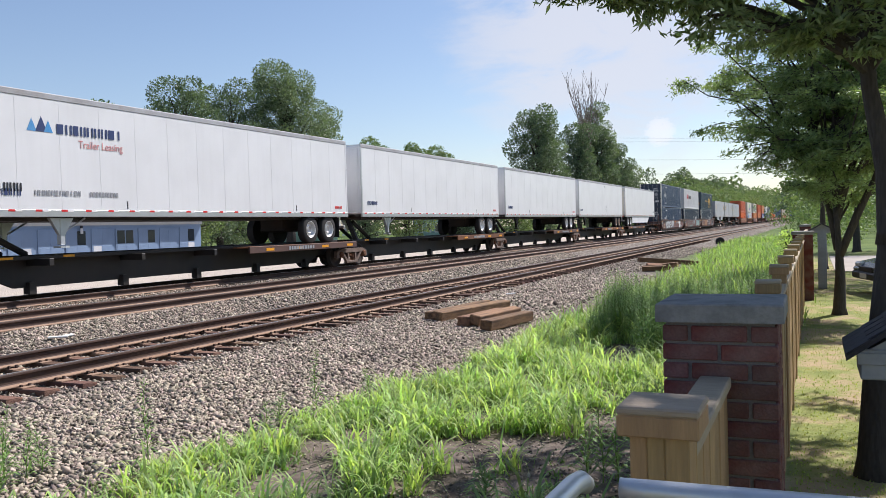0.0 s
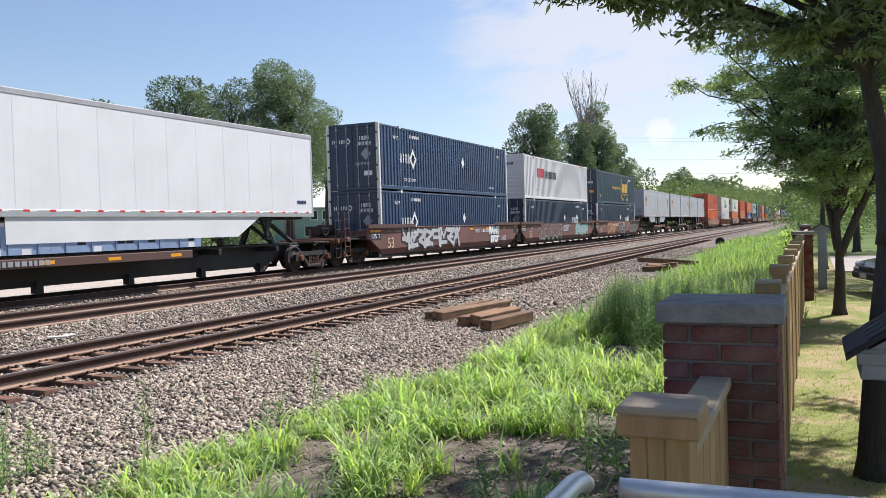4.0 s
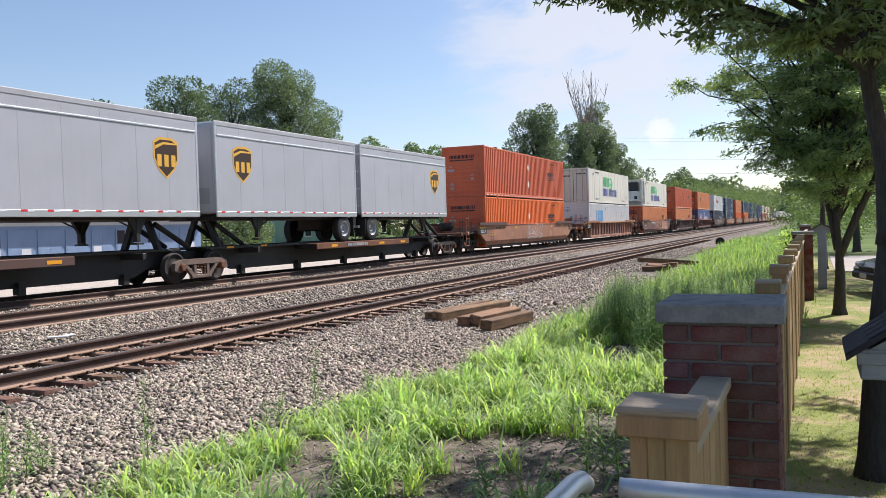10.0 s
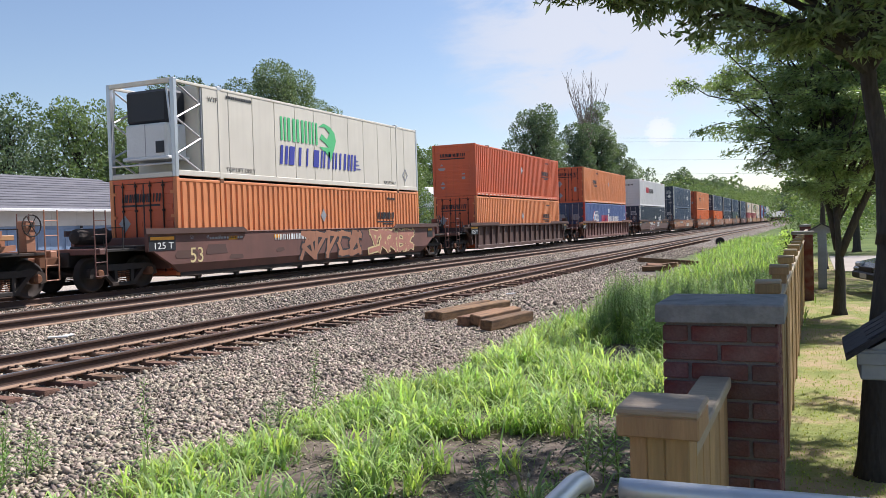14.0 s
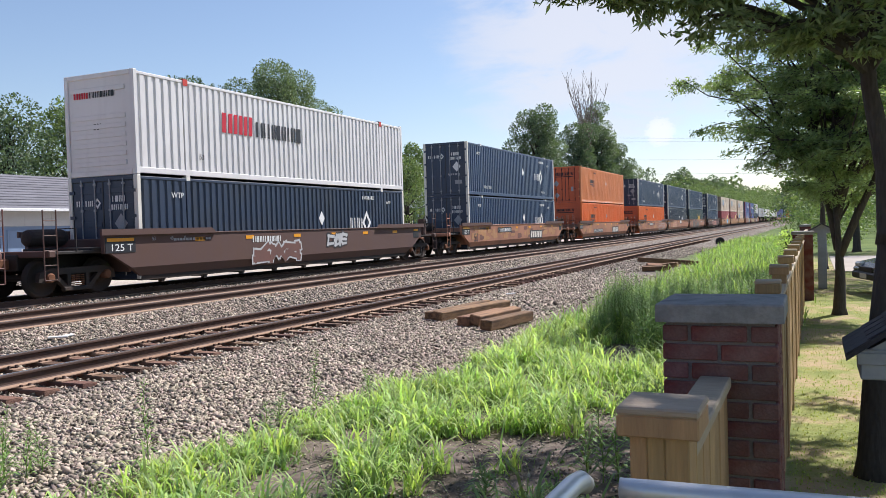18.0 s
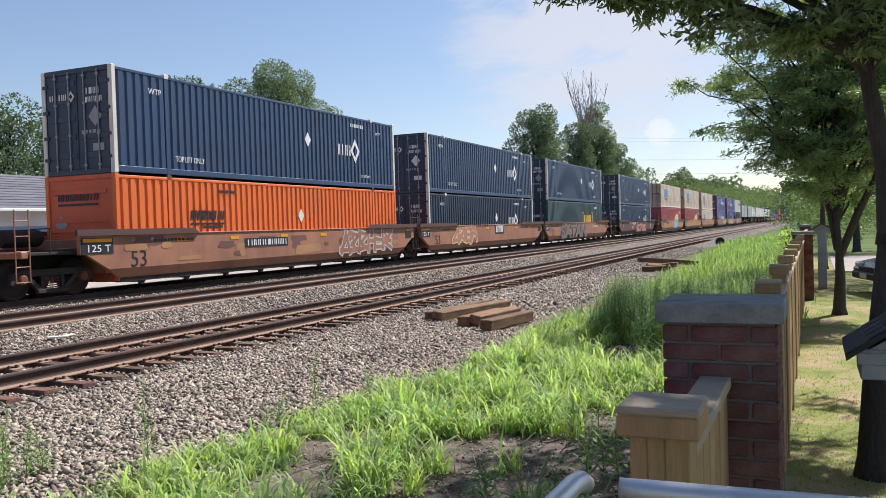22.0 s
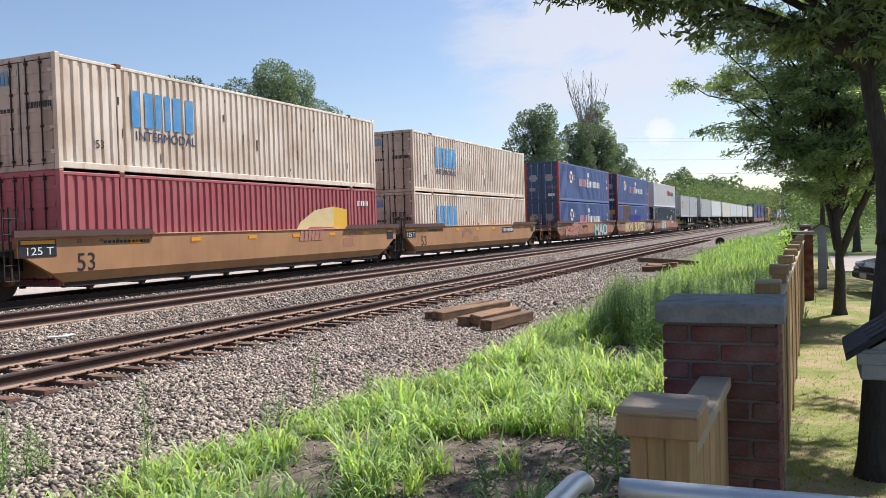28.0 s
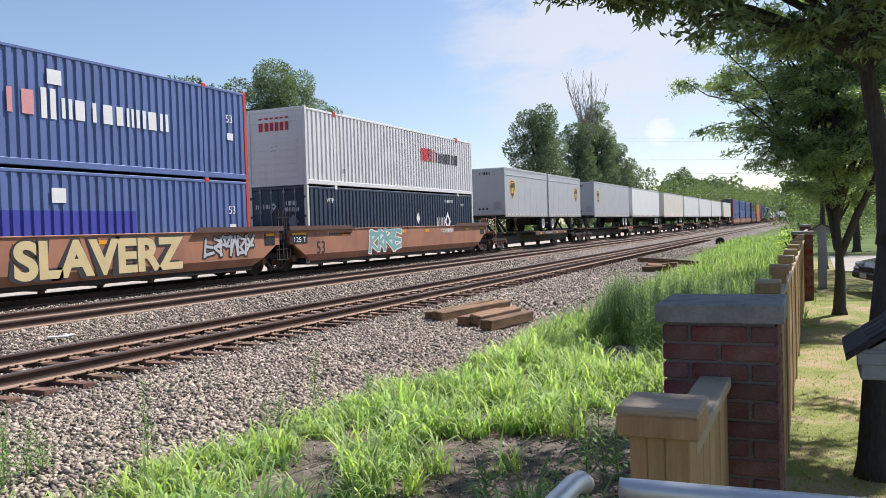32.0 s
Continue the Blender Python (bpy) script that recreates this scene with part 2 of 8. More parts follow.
M["leaf_near"] = material("leaf_near", (0.21, 0.28, 0.17), rough=0.45, stain=0.4, stain_color=(0.13, 0.18, 0.08), stain_scale=1.5, grain=0.1, vary=0.4, island=True, translucent=0.5)
M["leaf_far"] = material("leaf_far", (0.165, 0.235, 0.105), rough=0.6, stain=0.5, stain_color=(0.13, 0.18, 0.075), stain_scale=0.25, grain=0.1, vary=0.4, island=True, translucent=0.3)
M["leaf_dark"] = material("leaf_dark", (0.125, 0.18, 0.115), rough=0.55, stain=0.5, stain_color=(0.075, 0.12, 0.065), stain_scale=0.3, grain=0.1, vary=0.4, island=True, translucent=0.3)
M["leaf_poplar"] = material("leaf_poplar", (0.16, 0.22, 0.14), rough=0.5, stain=0.5, stain_color=(0.10, 0.15, 0.085), stain_scale=0.3, grain=0.1, vary=0.4, island=True, translucent=0.35)
M["grass_blade"] = material("grass_blade", (0.39, 0.535, 0.215), rough=0.5, stain=0.4, stain_color=(0.38, 0.44, 0.18), stain_scale=1.0, grain=0.08, vary=0.45, island=True, translucent=0.52)
M["grass_dark"] = material("grass_dark", (0.19, 0.31, 0.105), rough=0.55, stain=0.4, stain_color=(0.10, 0.16, 0.04), stain_scale=1.0, grain=0.08, vary=0.35, island=True, translucent=0.42)
M["meadow_blade"] = material("meadow_blade", (0.29, 0.43, 0.15), rough=0.5, stain=0.5, stain_color=(0.20, 0.31, 0.10), stain_scale=0.7, grain=0.08, vary=0.45, island=True, translucent=0.45)
M["lawn_blade"] = material("lawn_blade", (0.30, 0.39, 0.11), rough=0.6, stain=0.7, stain_color=(0.46, 0.37, 0.21), stain_scale=0.9, grain=0.1, vary=0.3, island=True, translucent=0.4)
M["concrete_lot"] = material("concrete_lot", (0.36, 0.32, 0.285), rough=0.9, grain=0.1, scale=20, stain=0.4, stain_scale=0.4)
M["siding_blue"] = material("siding_blue", (0.17, 0.25, 0.38), rough=0.6, stain=0.3, stain_scale=0.8, streak=0.15)
M["siding_grey"] = material("siding_grey", (0.44, 0.45, 0.45), rough=0.7, stain=0.3, stain_scale=0.8)
M["siding_green"] = material("siding_green", (0.22, 0.34, 0.30), rough=0.7, stain=0.2)
M["house_white"] = material("house_white", (0.68, 0.70, 0.70), rough=0.7, stain=0.2)
M["shingle"] = material("shingle", (0.130, 0.130, 0.150), rough=0.9, grain=0.3, scale=14, stain=0.5, stain_color=(0.19, 0.19, 0.21), stain_scale=0.8, bump=0.3, bump_scale=20, vary=0.15)
M["roof_dark"] = material("roof_dark", (0.05, 0.045, 0.05), rough=0.9, grain=0.3, scale=50, stain=0.4, stain_color=(0.09, 0.07, 0.07), stain_scale=6, bump=0.4, bump_scale=60, vary=0.2)
M["grey_board"] = material("grey_board", (0.40, 0.41, 0.42), rough=0.8, grain=0.1, scale=30, stain=0.4, stain_scale=4)
M["glass"] = material("glass", (0.03, 0.04, 0.05), rough=0.08, spec=0.8, grain=0.0, stain=0.0)
M["wire"] = material("wire", (0.40, 0.42, 0.45), rough=0.6)
M["car_paint"] = material("car_paint", (0.08, 0.085, 0.09), rough=0.25, metal=0.5, grain=0.02, stain=0.1)
M["lamp_glass"] = material("lamp_glass", (0.55, 0.57, 0.6), rough=0.15, spec=0.8)
M["plate"] = material("plate", (0.65, 0.65, 0.68), rough=0.5)
M["dead_wood"] = material("dead_wood", (0.24, 0.20, 0.18), rough=0.9, stain=0.4)


# ---------------------------------------------------------------- mesh helpers
class Mesh:
    """Collects vertices and faces of one part."""

    def __init__(self):
        self.v, self.f = [], []

    def add(self, verts, faces):
        n = len(self.v)
        self.v.extend(verts)
        self.f.extend([tuple(i + n for i in q) for q in faces])
        return self

    def box(self, x0, y0, z0, x1, y1, z1, c=0.0):
        x0, x1, y0, y1, z0, z1 = min(x0, x1), max(x0, x1), min(y0, y1), max(y0, y1), min(z0, z1), max(z0, z1)
        c = min(c, (x1 - x0) * 0.3, (y1 - y0) * 0.3, (z1 - z0) * 0.3)
        if c <= 0:
            v = [(x, y, z) for x in (x0, x1) for y in (y0, y1) for z in (z0, z1)]
            return self.add(v, [(0, 1, 3, 2), (4, 6, 7, 5), (0, 4, 5, 1), (2, 3, 7, 6), (0, 2, 6, 4), (1, 5, 7, 3)])
        v, idx = [], {}
        for i, (x, sx) in enumerate(((x0, 1), (x1, -1))):
            for j, (y, sy) in enumerate(((y0, 1), (y1, -1))):
                for k, (z, sz) in enumerate(((z0, 1), (z1, -1))):
                    idx[i, j, k] = len(v)
                    v += [(x, y + sy * c, z + sz * c), (x + sx * c, y, z + sz * c), (x + sx * c, y + sy * c, z)]
        f = []
        g = lambda i, j, k, a: idx[i, j, k] + a
        f += [(g(0, 0, 0, 0), g(0, 0, 1, 0), g(0, 1, 1, 0), g(0, 1, 0, 0)), (g(1, 0, 0, 0), g(1, 1, 0, 0), g(1, 1, 1, 0), g(1, 0, 1, 0))]
        f += [(g(0, 0, 0, 1), g(1, 0, 0, 1), g(1, 0, 1, 1), g(0, 0, 1, 1)), (g(0, 1, 0, 1), g(0, 1, 1, 1), g(1, 1, 1, 1), g(1, 1, 0, 1))]
        f += [(g(0, 0, 0, 2), g(0, 1, 0, 2), g(1, 1, 0, 2), g(1, 0, 0, 2)), (g(0, 0, 1, 2), g(1, 0, 1, 2), g(1, 1, 1, 2), g(0, 1, 1, 2))]
        for k in (0, 1):
            for i in (0, 1):
                for j in (0, 1):
                    f.append((g(i, j, k, 0), g(i, j, k, 1), g(i, j, k, 2)))
        for a in (0, 1):
            for b in (0, 1):
                f.append((g(a, b, 0, 0), g(a, b, 0, 1), g(a, b, 1, 1), g(a, b, 1, 0)))
                f.append((g(a, 0, b, 0), g(a, 0, b, 2), g(a, 1, b, 2), g(a, 1, b, 0)))
                f.append((g(0, a, b, 1), g(0, a, b, 2), g(1, a, b, 2), g(1, a, b, 1)))
        return self.add(v, f)

    def tube(self, points, radii, n=8, caps=True):
        """A round tapered rod through the points."""
        pts = [Vector(p) for p in points]
        if isinstance(radii, (int, float)):
            radii = [radii] * len(pts)
        base, ring = len(self.v), []
        for i, p in enumerate(pts):
            d = (pts[min(i + 1, len(pts) - 1)] - pts[max(i - 1, 0)])
            d = d.normalized() if d.length > 1e-9 else Vector((0, 0, 1))
            a = d.cross(Vector((0, 0, 1)) if abs(d.z) < 0.9 else Vector((1, 0, 0))).normalized()
            b = d.cross(a)
            for k in range(n):
                w = 2 * math.pi * k / n
                self.v.append(tuple(p + (a * math.cos(w) + b * math.sin(w)) * radii[i]))
        for i in range(len(pts) - 1):
            for k in range(n):
                q, r = base + i * n, base + (i + 1) * n
                self.f.append((q + k, q + (k + 1) % n, r + (k + 1) % n, r + k))
        if caps:
            self.f.append(tuple(base + k for k in reversed(range(n))))
            self.f.append(tuple(base + (len(pts) - 1) * n + k for k in range(n)))
        return self

    def lathe(self, profile, axis="x", n=24, at=(0, 0, 0), caps=True):
        """Turns (offset along axis, radius) pairs round the axis."""
        base = len(self.v)
        for a, r in profile:
            for k in range(n):
                w = 2 * math.pi * k / n
                c, s = r * math.cos(w), r * math.sin(w)
                p = {"x": (a, c, s), "y": (c, a, s), "z": (c, s, a)}[axis]
                self.v.append(tuple(p[i] + at[i] for i in range(3)))
        for i in range(len(profile) - 1):
            for k in range(n):
                q, r = base + i * n, base + (i + 1) * n
                self.f.append((q + k, q + (k + 1) % n, r + (k + 1) % n, r + k))
        if caps:
            self.f.append(tuple(base + k for k in reversed(range(n))))
            self.f.append(tuple(base + (len(profile) - 1) * n + k for k in range(n)))
        return self

    def prism(self, outline, axis, a, b):
        """An outline of (u, v) drawn out along an axis from a to b."""
        put = {"x": lambda u, v, w: (w, u, v), "y": lambda u, v, w: (u, w, v), "z": lambda u, v, w: (u, v, w)}[axis]
        n = len(outline)
        v = [put(p[0], p[1], a) for p in outline] + [put(p[0], p[1], b) for p in outline]
        f = [tuple(range(n)), tuple(reversed(range(n, 2 * n)))] + [(i, n + i, n + (i + 1) % n, (i + 1) % n) for i in range(n)]
        return self.add(v, f)

    def mesh(self, name, mat=None, smooth=False):
        me = bpy.data.meshes.new(name)
        me.from_pydata(self.v, [], self.f)
        bm = bmesh.new()
        bm.from_mesh(me)
        bmesh.ops.recalc_face_normals(bm, faces=bm.faces)
        bm.to_mesh(me)
        bm.free()
        if mat:
            me.materials.append(M[mat] if isinstance(mat, str) else mat)
        if smooth:
            me.shade_smooth()
        me.update()
        return me


def raw_mesh(name, verts, faces, mat, smooth=False):
    """A large mesh from arrays: faces of one size."""
    verts, faces = np.asarray(verts, dtype=np.float32), np.asarray(faces, dtype=np.int32)
    me = bpy.data.meshes.new(name)
    me.vertices.add(len(verts))
    me.vertices.foreach_set("co", verts.ravel())
    k = faces.shape[1]
    me.loops.add(faces.size)
    me.loops.foreach_set("vertex_index", faces.ravel())
    me.polygons.add(len(faces))
    me.polygons.foreach_set("loop_start", np.arange(0, faces.size, k, dtype=np.int32))
    me.update(calc_edges=True)
    me.validate()
    me.materials.append(M[mat])
    if smooth:
        me.shade_smooth()
    return me


def part(name, shape, mat, parent, label="", at=None, smooth=False):
    """ONE mesh object under a thing or a part."""
    me = shape.mesh(name, mat, smooth) if isinstance(shape, Mesh) else shape
    ob = new(name, me)
    ob.parent = parent
    if at is not None:
        ob.matrix_basis = at if isinstance(at, Matrix) else Matrix.Translation(at)
    if label:
        ob["label"] = label
    return ob


def thing(name, label, category, at=(0, 0, 0), group="", kind=""):
    ob = new(name)
    ob.empty_display_size = 0.2
    ob.matrix_basis = at if isinstance(at, Matrix) else Matrix.Translation(at)
    return tagged(ob, label, category, group, kind)


def solid(name, shape, mat, label, category, at=(0, 0, 0), group="", kind="", smooth=False):
    ob = new(name, shape.mesh(name, mat, smooth) if isinstance(shape, Mesh) else shape)
    ob.matrix_basis = at if isinstance(at, Matrix) else Matrix.Translation(at)
    return tagged(ob, label, category, group, kind)


def structure(name, shape, mat, label="", at=(0, 0, 0), smooth=False):
    return solid(name, shape, mat, label, "", at, "", "structure", smooth)


# ---------------------------------------------------------------- ground
MAIN = -18.17                  # centre line of the train's track
NEAR, MIDDLE = -9.68, -13.93   # centre lines of the other two
MAIN_Z = 0.17                  # their rail tops; the nearest track lies at 0
BEND_Y, BEND_R = 440.0, 2200.0


def rise(x):
    """Height of the ground across the tracks."""
    pts = ((-400, 0.2), (-60, 0.1), (-24, 0.0), (-21.6, -0.05), (-20.2, -0.02), (-12.6, -0.02), (-11.7, -0.20), (-11.1, -0.252), (-8.3, -0.258), (-7.9, -0.262), (-7.2, -0.28), (-4.6, -0.35), (-0.75, -0.32), (-0.5, -0.15), (60, -0.15), (400, 0.5))
    for (a, za), (b, zb) in zip(pts, pts[1:]):
        if x <= b:
            return za + (zb - za) * (x - a) / (b - a)
    return pts[-1][1]


def ground_z(x, y):
    return rise(x) + 0.025 * noise.noise((x * 0.9, y * 0.9, 3.0)) * (1 if -7.5 < x < 3 else 0.3)


def ground_mesh():
    xs = [-3000, -900, -400, -200, -100, -60, -40, -30, -24, -22, -21, -20.2, -18, -16, -14, -12.6, -12.1, -11.7, -11.1, -10, -8.3, -7.9, -7.6, -7.2]
    xs += [-7.2 + 0.4 * i for i in range(1, 17)] + [-0.65, -0.5, -0.3, 0, 0.5, 1, 1.5, 2, 3, 4, 6, 9, 14, 22, 40, 80, 200, 500, 3000]
    ys = [-3000, -500, -100, -30, -10, -5] + [-4 + 0.5 * i for i in range(80)] + [37 + 3 * i for i in range(25)] + [115, 130, 160, 200, 260, 340, 440, 600, 900, 1600, 4500]
    v = [(x, y, ground_z(x, y) if abs(x) < 900 and abs(y) < 1200 else 0.0) for y in ys for x in xs]
    n = len(xs)
    f = [(j * n + i, j * n + i + 1, (j + 1) * n + i + 1, (j + 1) * n + i) for j in range(len(ys) - 1) for i in range(n - 1)]
    me = bpy.data.meshes.new("ground")
    me.from_pydata(v, [], f)
    me.shade_smooth()
    return me


def ground_material():
    """Bare soil, lawn, ballast and far grass, each on its strip of the ground."""
    m = bpy.data.materials.new("earth")
    m.use_nodes = True
    t = m.node_tree
    bsdf = t.nodes["Principled BSDF"]
    bsdf.inputs["Roughness"].default_value = 0.95
    bsdf.inputs["Specular IOR Level"].default_value = 0.2
    tc = t.nodes.new("ShaderNodeTexCoord")
    pos = tc.outputs["Object"]

    def tex(scale, detail=6.0, rough=0.6):
        n = t.nodes.new("ShaderNodeTexNoise")
        n.inputs["Scale"].default_value, n.inputs["Detail"].default_value, n.inputs["Roughness"].default_value = scale, detail, rough
        t.links.new(pos, n.inputs["Vector"])
        return n.outputs["Fac"]

    def ramp(fac, *stops):
        r = t.nodes.new("ShaderNodeValToRGB")
        while len(r.color_ramp.elements) < len(stops):
            r.color_ramp.elements.new(0.5)
        for e, (p, c) in zip(r.color_ramp.elements, stops):
            e.position, e.color = p, (*c, 1)
        t.links.new(fac, r.inputs["Fac"])
        return r.outputs["Color"]

    def math_node(op, a, b):
        n = t.nodes.new("ShaderNodeMath")
        n.operation = op
        for i, v in enumerate((a, b)):
            if isinstance(v, (int, float)):
                n.inputs[i].default_value = v
            else:
                t.links.new(v, n.inputs[i])
        return n.outputs[0]

    def step(value, lo, hi):
        r = t.nodes.new("ShaderNodeMapRange")
        t.links.new(value, r.inputs["Value"])
        r.inputs["From Min"].default_value, r.inputs["From Max"].default_value = lo, hi
        return r.outputs["Result"]

    def mix(fac, a, b):
        n = t.nodes.new("ShaderNodeMix")
        n.data_type = "RGBA"
        t.links.new(fac, n.inputs["Factor"])
        t.links.new(a, n.inputs["A"])
        t.links.new(b, n.inputs["B"])
        return n.outputs["Result"]

    xyz = t.nodes.new("ShaderNodeSeparateXYZ")
    t.links.new(pos, xyz.inputs[0])
    wobble = math_node("ADD", xyz.outputs["X"], math_node("MULTIPLY", math_node("SUBTRACT", tex(0.7), 0.5), 2.2))
    soil = ramp(tex(2.6, 9.0, 0.72), (0.3, (0.045, 0.036, 0.031)), (0.50, (0.135, 0.108, 0.09)), (0.70, (0.27, 0.225, 0.19)))
    lawn = ramp(tex(1.6), (0.3, (0.13, 0.17, 0.045)), (0.47, (0.22, 0.24, 0.08)), (0.60, (0.35, 0.27, 0.165)), (0.8, (0.42, 0.33, 0.22)))
    vor = t.nodes.new("ShaderNodeTexVoronoi")
    vor.inputs["Scale"].default_value = 17.0
    t.links.new(pos, vor.inputs["Vector"])
    grey = t.nodes.new("ShaderNodeSeparateColor")
    t.links.new(vor.outputs["Color"], grey.inputs["Color"])
    ballast = ramp(grey.outputs["Red"], (0.0, (0.05, 0.042, 0.037)), (0.5, (0.15, 0.128, 0.108)), (1.0, (0.36, 0.315, 0.265)))
    meadow = ramp(tex(0.25), (0.35, (0.06, 0.10, 0.025)), (0.6, (0.11, 0.16, 0.04)), (0.8, (0.19, 0.19, 0.08)))
    lot = ramp(tex(0.5), (0.3, (0.42, 0.37, 0.32)), (0.7, (0.52, 0.46, 0.40)))
    is_soil = step(wobble, -5.6, -5.2)
    is_lawn = step(xyz.outputs["X"], -0.75, -0.55)
    far = step(math_node("ADD", xyz.outputs["Y"], math_node("MULTIPLY", tex(0.3), 8.0)), 38.0, 52.0)
    col = mix(is_soil, ballast, mix(is_lawn, soil, lawn))
    col = mix(math_node("MULTIPLY", far, step(wobble, -6.6, -6.0)), col, meadow)
    col = mix(step(xyz.outputs["X"], -21.0, -21.6), col, lot)
    col = mix(step(xyz.outputs["X"], -52.0, -55.0), col, meadow)
    t.links.new(col, bsdf.inputs["Base Color"])
    b = t.nodes.new("ShaderNodeBump")
    b.inputs["Strength"].default_value, b.inputs["Distance"].default_value = 0.9, 0.05
    inv = math_node("SUBTRACT", 0.6, vor.outputs["Distance"])
    hgt = math_node("ADD", math_node("MULTIPLY", inv, math_node("SUBTRACT", 1.0, is_soil)), math_node("MULTIPLY", tex(14.0), 0.5))
    t.links.new(hgt, b.inputs["Height"])
    t.links.new(b.outputs["Normal"], bsdf.inputs["Normal"])
    return m


ground = structure("ground", ground_mesh(), None, "ground of ballast, bare soil, lawn and meadow")
ground.data.materials.append(ground_material())


# ---------------------------------------------------------------- tracks
def on_track(x0, u):
    """Point and heading of a place u metres along a track whose straight part lies at x0."""
    if u <= BEND_Y:
        return x0, u, 0.0
    r = BEND_R - x0 + MAIN
    a = (u - BEND_Y) / BEND_R
    return x0 + r * (1 - math.cos(a)), BEND_Y + r * math.sin(a), -a


RAIL_H = 0.17
RAIL_SHAPE = ((-0.07, 0.0), (0.07, 0.0), (0.07, 0.012), (0.02, 0.03), (0.009, 0.045), (0.009, 0.125), (0.036, 0.137), (0.036, 0.158), (0.028, 0.17), (-0.028, 0.17), (-0.036, 0.158), (-0.036, 0.137), (-0.009, 0.125), (-0.009, 0.045), (-0.02, 0.03), (-0.07, 0.012))


def rail_mesh(x0, off, z, pick):
    us = [-25, 20, 80, 200] + [BEND_Y + 20 * i for i in range(0, 30)]
    prof = [RAIL_SHAPE[i] for i in pick]
    v, f = [], []
    for u in us:
        x, y, a = on_track(x0, u)
        for px, pz in prof:
            d = off + px
            v.append((x + d * math.cos(a), y + d * math.sin(a), z - RAIL_H + pz))
    n = len(prof)
    for j in range(len(us) - 1):
        for i in range(n - 1):
            f.append((j * n + i, j * n + i + 1, (j + 1) * n + i + 1, (j + 1) * n + i))
    me = bpy.data.meshes.new("rail")
    me.from_pydata(v, [], f)
    return me


def track(name, x0, z, label):
    tr = thing(name, label, "railway track", kind="structure")
    for off in (-0.7525, 0.7525):
        me = rail_mesh(x0, off, z, (3, 4, 5, 6, 7, 8))
        me.materials.append(M["rail"])
        rail = part("rail", me, None, tr, "rusty steel rail")
        me = rail_mesh(x0, off, z, (9, 10, 11, 12, 13, 14))
        me.materials.append(M["rail"])
        part("rail_side", me, None, rail)
        me = rail_mesh(x0, off, z, (14, 15, 0, 1, 2, 3))
        me.materials.append(M["rail_foot"])
        part("rail_foot", me, None, rail)
        me = rail_mesh(x0, off, z, (8, 9))
        me.materials.append(M["railhead"])
        part("rail_head", me, None, rail, "worn bright running surface")
    return tr


near_track = track("near_track", NEAR, 0.0, "rusty siding track on wooden ties in ballast")
middle_track = track("middle_track", MIDDLE, MAIN_Z, "main line track with worn rails in ballast")
main_track = track("main_track", MAIN, MAIN_Z, "main line track under the passing freight train")


# ---------------------------------------------------------------- train: running gear
def wheel_mesh():
    return Mesh().lathe(((-0.07, 0.10), (-0.07, 0.17), (-0.02, 0.19), (-0.025, 0.38), (-0.06, 0.40), (-0.06, 0.455), (0.04, 0.465), (0.055, 0.49), (0.075, 0.49), (0.075, 0.40), (0.03, 0.37), (0.035, 0.18), (0.08, 0.17), (0.08, 0.10)), "x", 28).mesh("wheel", "grime", True)


WHEEL = wheel_mesh()
TREAD = Mesh().lathe(((-0.062, 0.457), (0.04, 0.468)), "x", 28).mesh("tread", "tread", True)


def side_frame_mesh(mat):
    s = Mesh()
    top = [(-1.2, 0.40), (-1.16, 0.62), (-0.85, 0.72), (0.85, 0.72), (1.16, 0.62), (1.2, 0.40), (1.02, 0.36), (0.92, 0.50), (0.70, 0.58), (0.62, 0.56), (-0.62, 0.56), (-0.70, 0.58), (-0.92, 0.50), (-1.02, 0.36)]
    s.prism(top, "x", -0.07, 0.07)
    for k in (-1, 1):
        s.prism([(k * 0.80, 0.58), (k * 0.66, 0.58), (k * 0.28, 0.22), (k * 0.40, 0.18)], "x", -0.06, 0.06)
        s.prism([(k * 0.24, 0.60), (k * 0.34, 0.60), (k * 0.34, 0.20), (k * 0.24, 0.20)], "x", -0.055, 0.055)
    s.box(-0.07, -0.45, 0.13, 0.07, 0.45, 0.24, 0.02)
    return s.mesh("side_frame", mat)


SIDE_FRAME = {k: side_frame_mesh(k) for k in ("grime", "truck_iron")}
SPRING = Mesh()
for sy in (-0.15, 0.0, 0.15):
    for k in range(6):
        SPRING.lathe(((0.25 + k * 0.05, 0.055), (0.265 + k * 0.05, 0.068), (0.28 + k * 0.05, 0.055)), "z", 6, (0, sy, 0))
SPRING = SPRING.mesh("spring_nest", "steel_rust")
BEARING = Mesh().lathe(((-0.10, 0.12), (0.10, 0.12), (0.13, 0.09), (0.13, 0.03)), "x", 14).mesh("bearing_cap", "steel_rust")


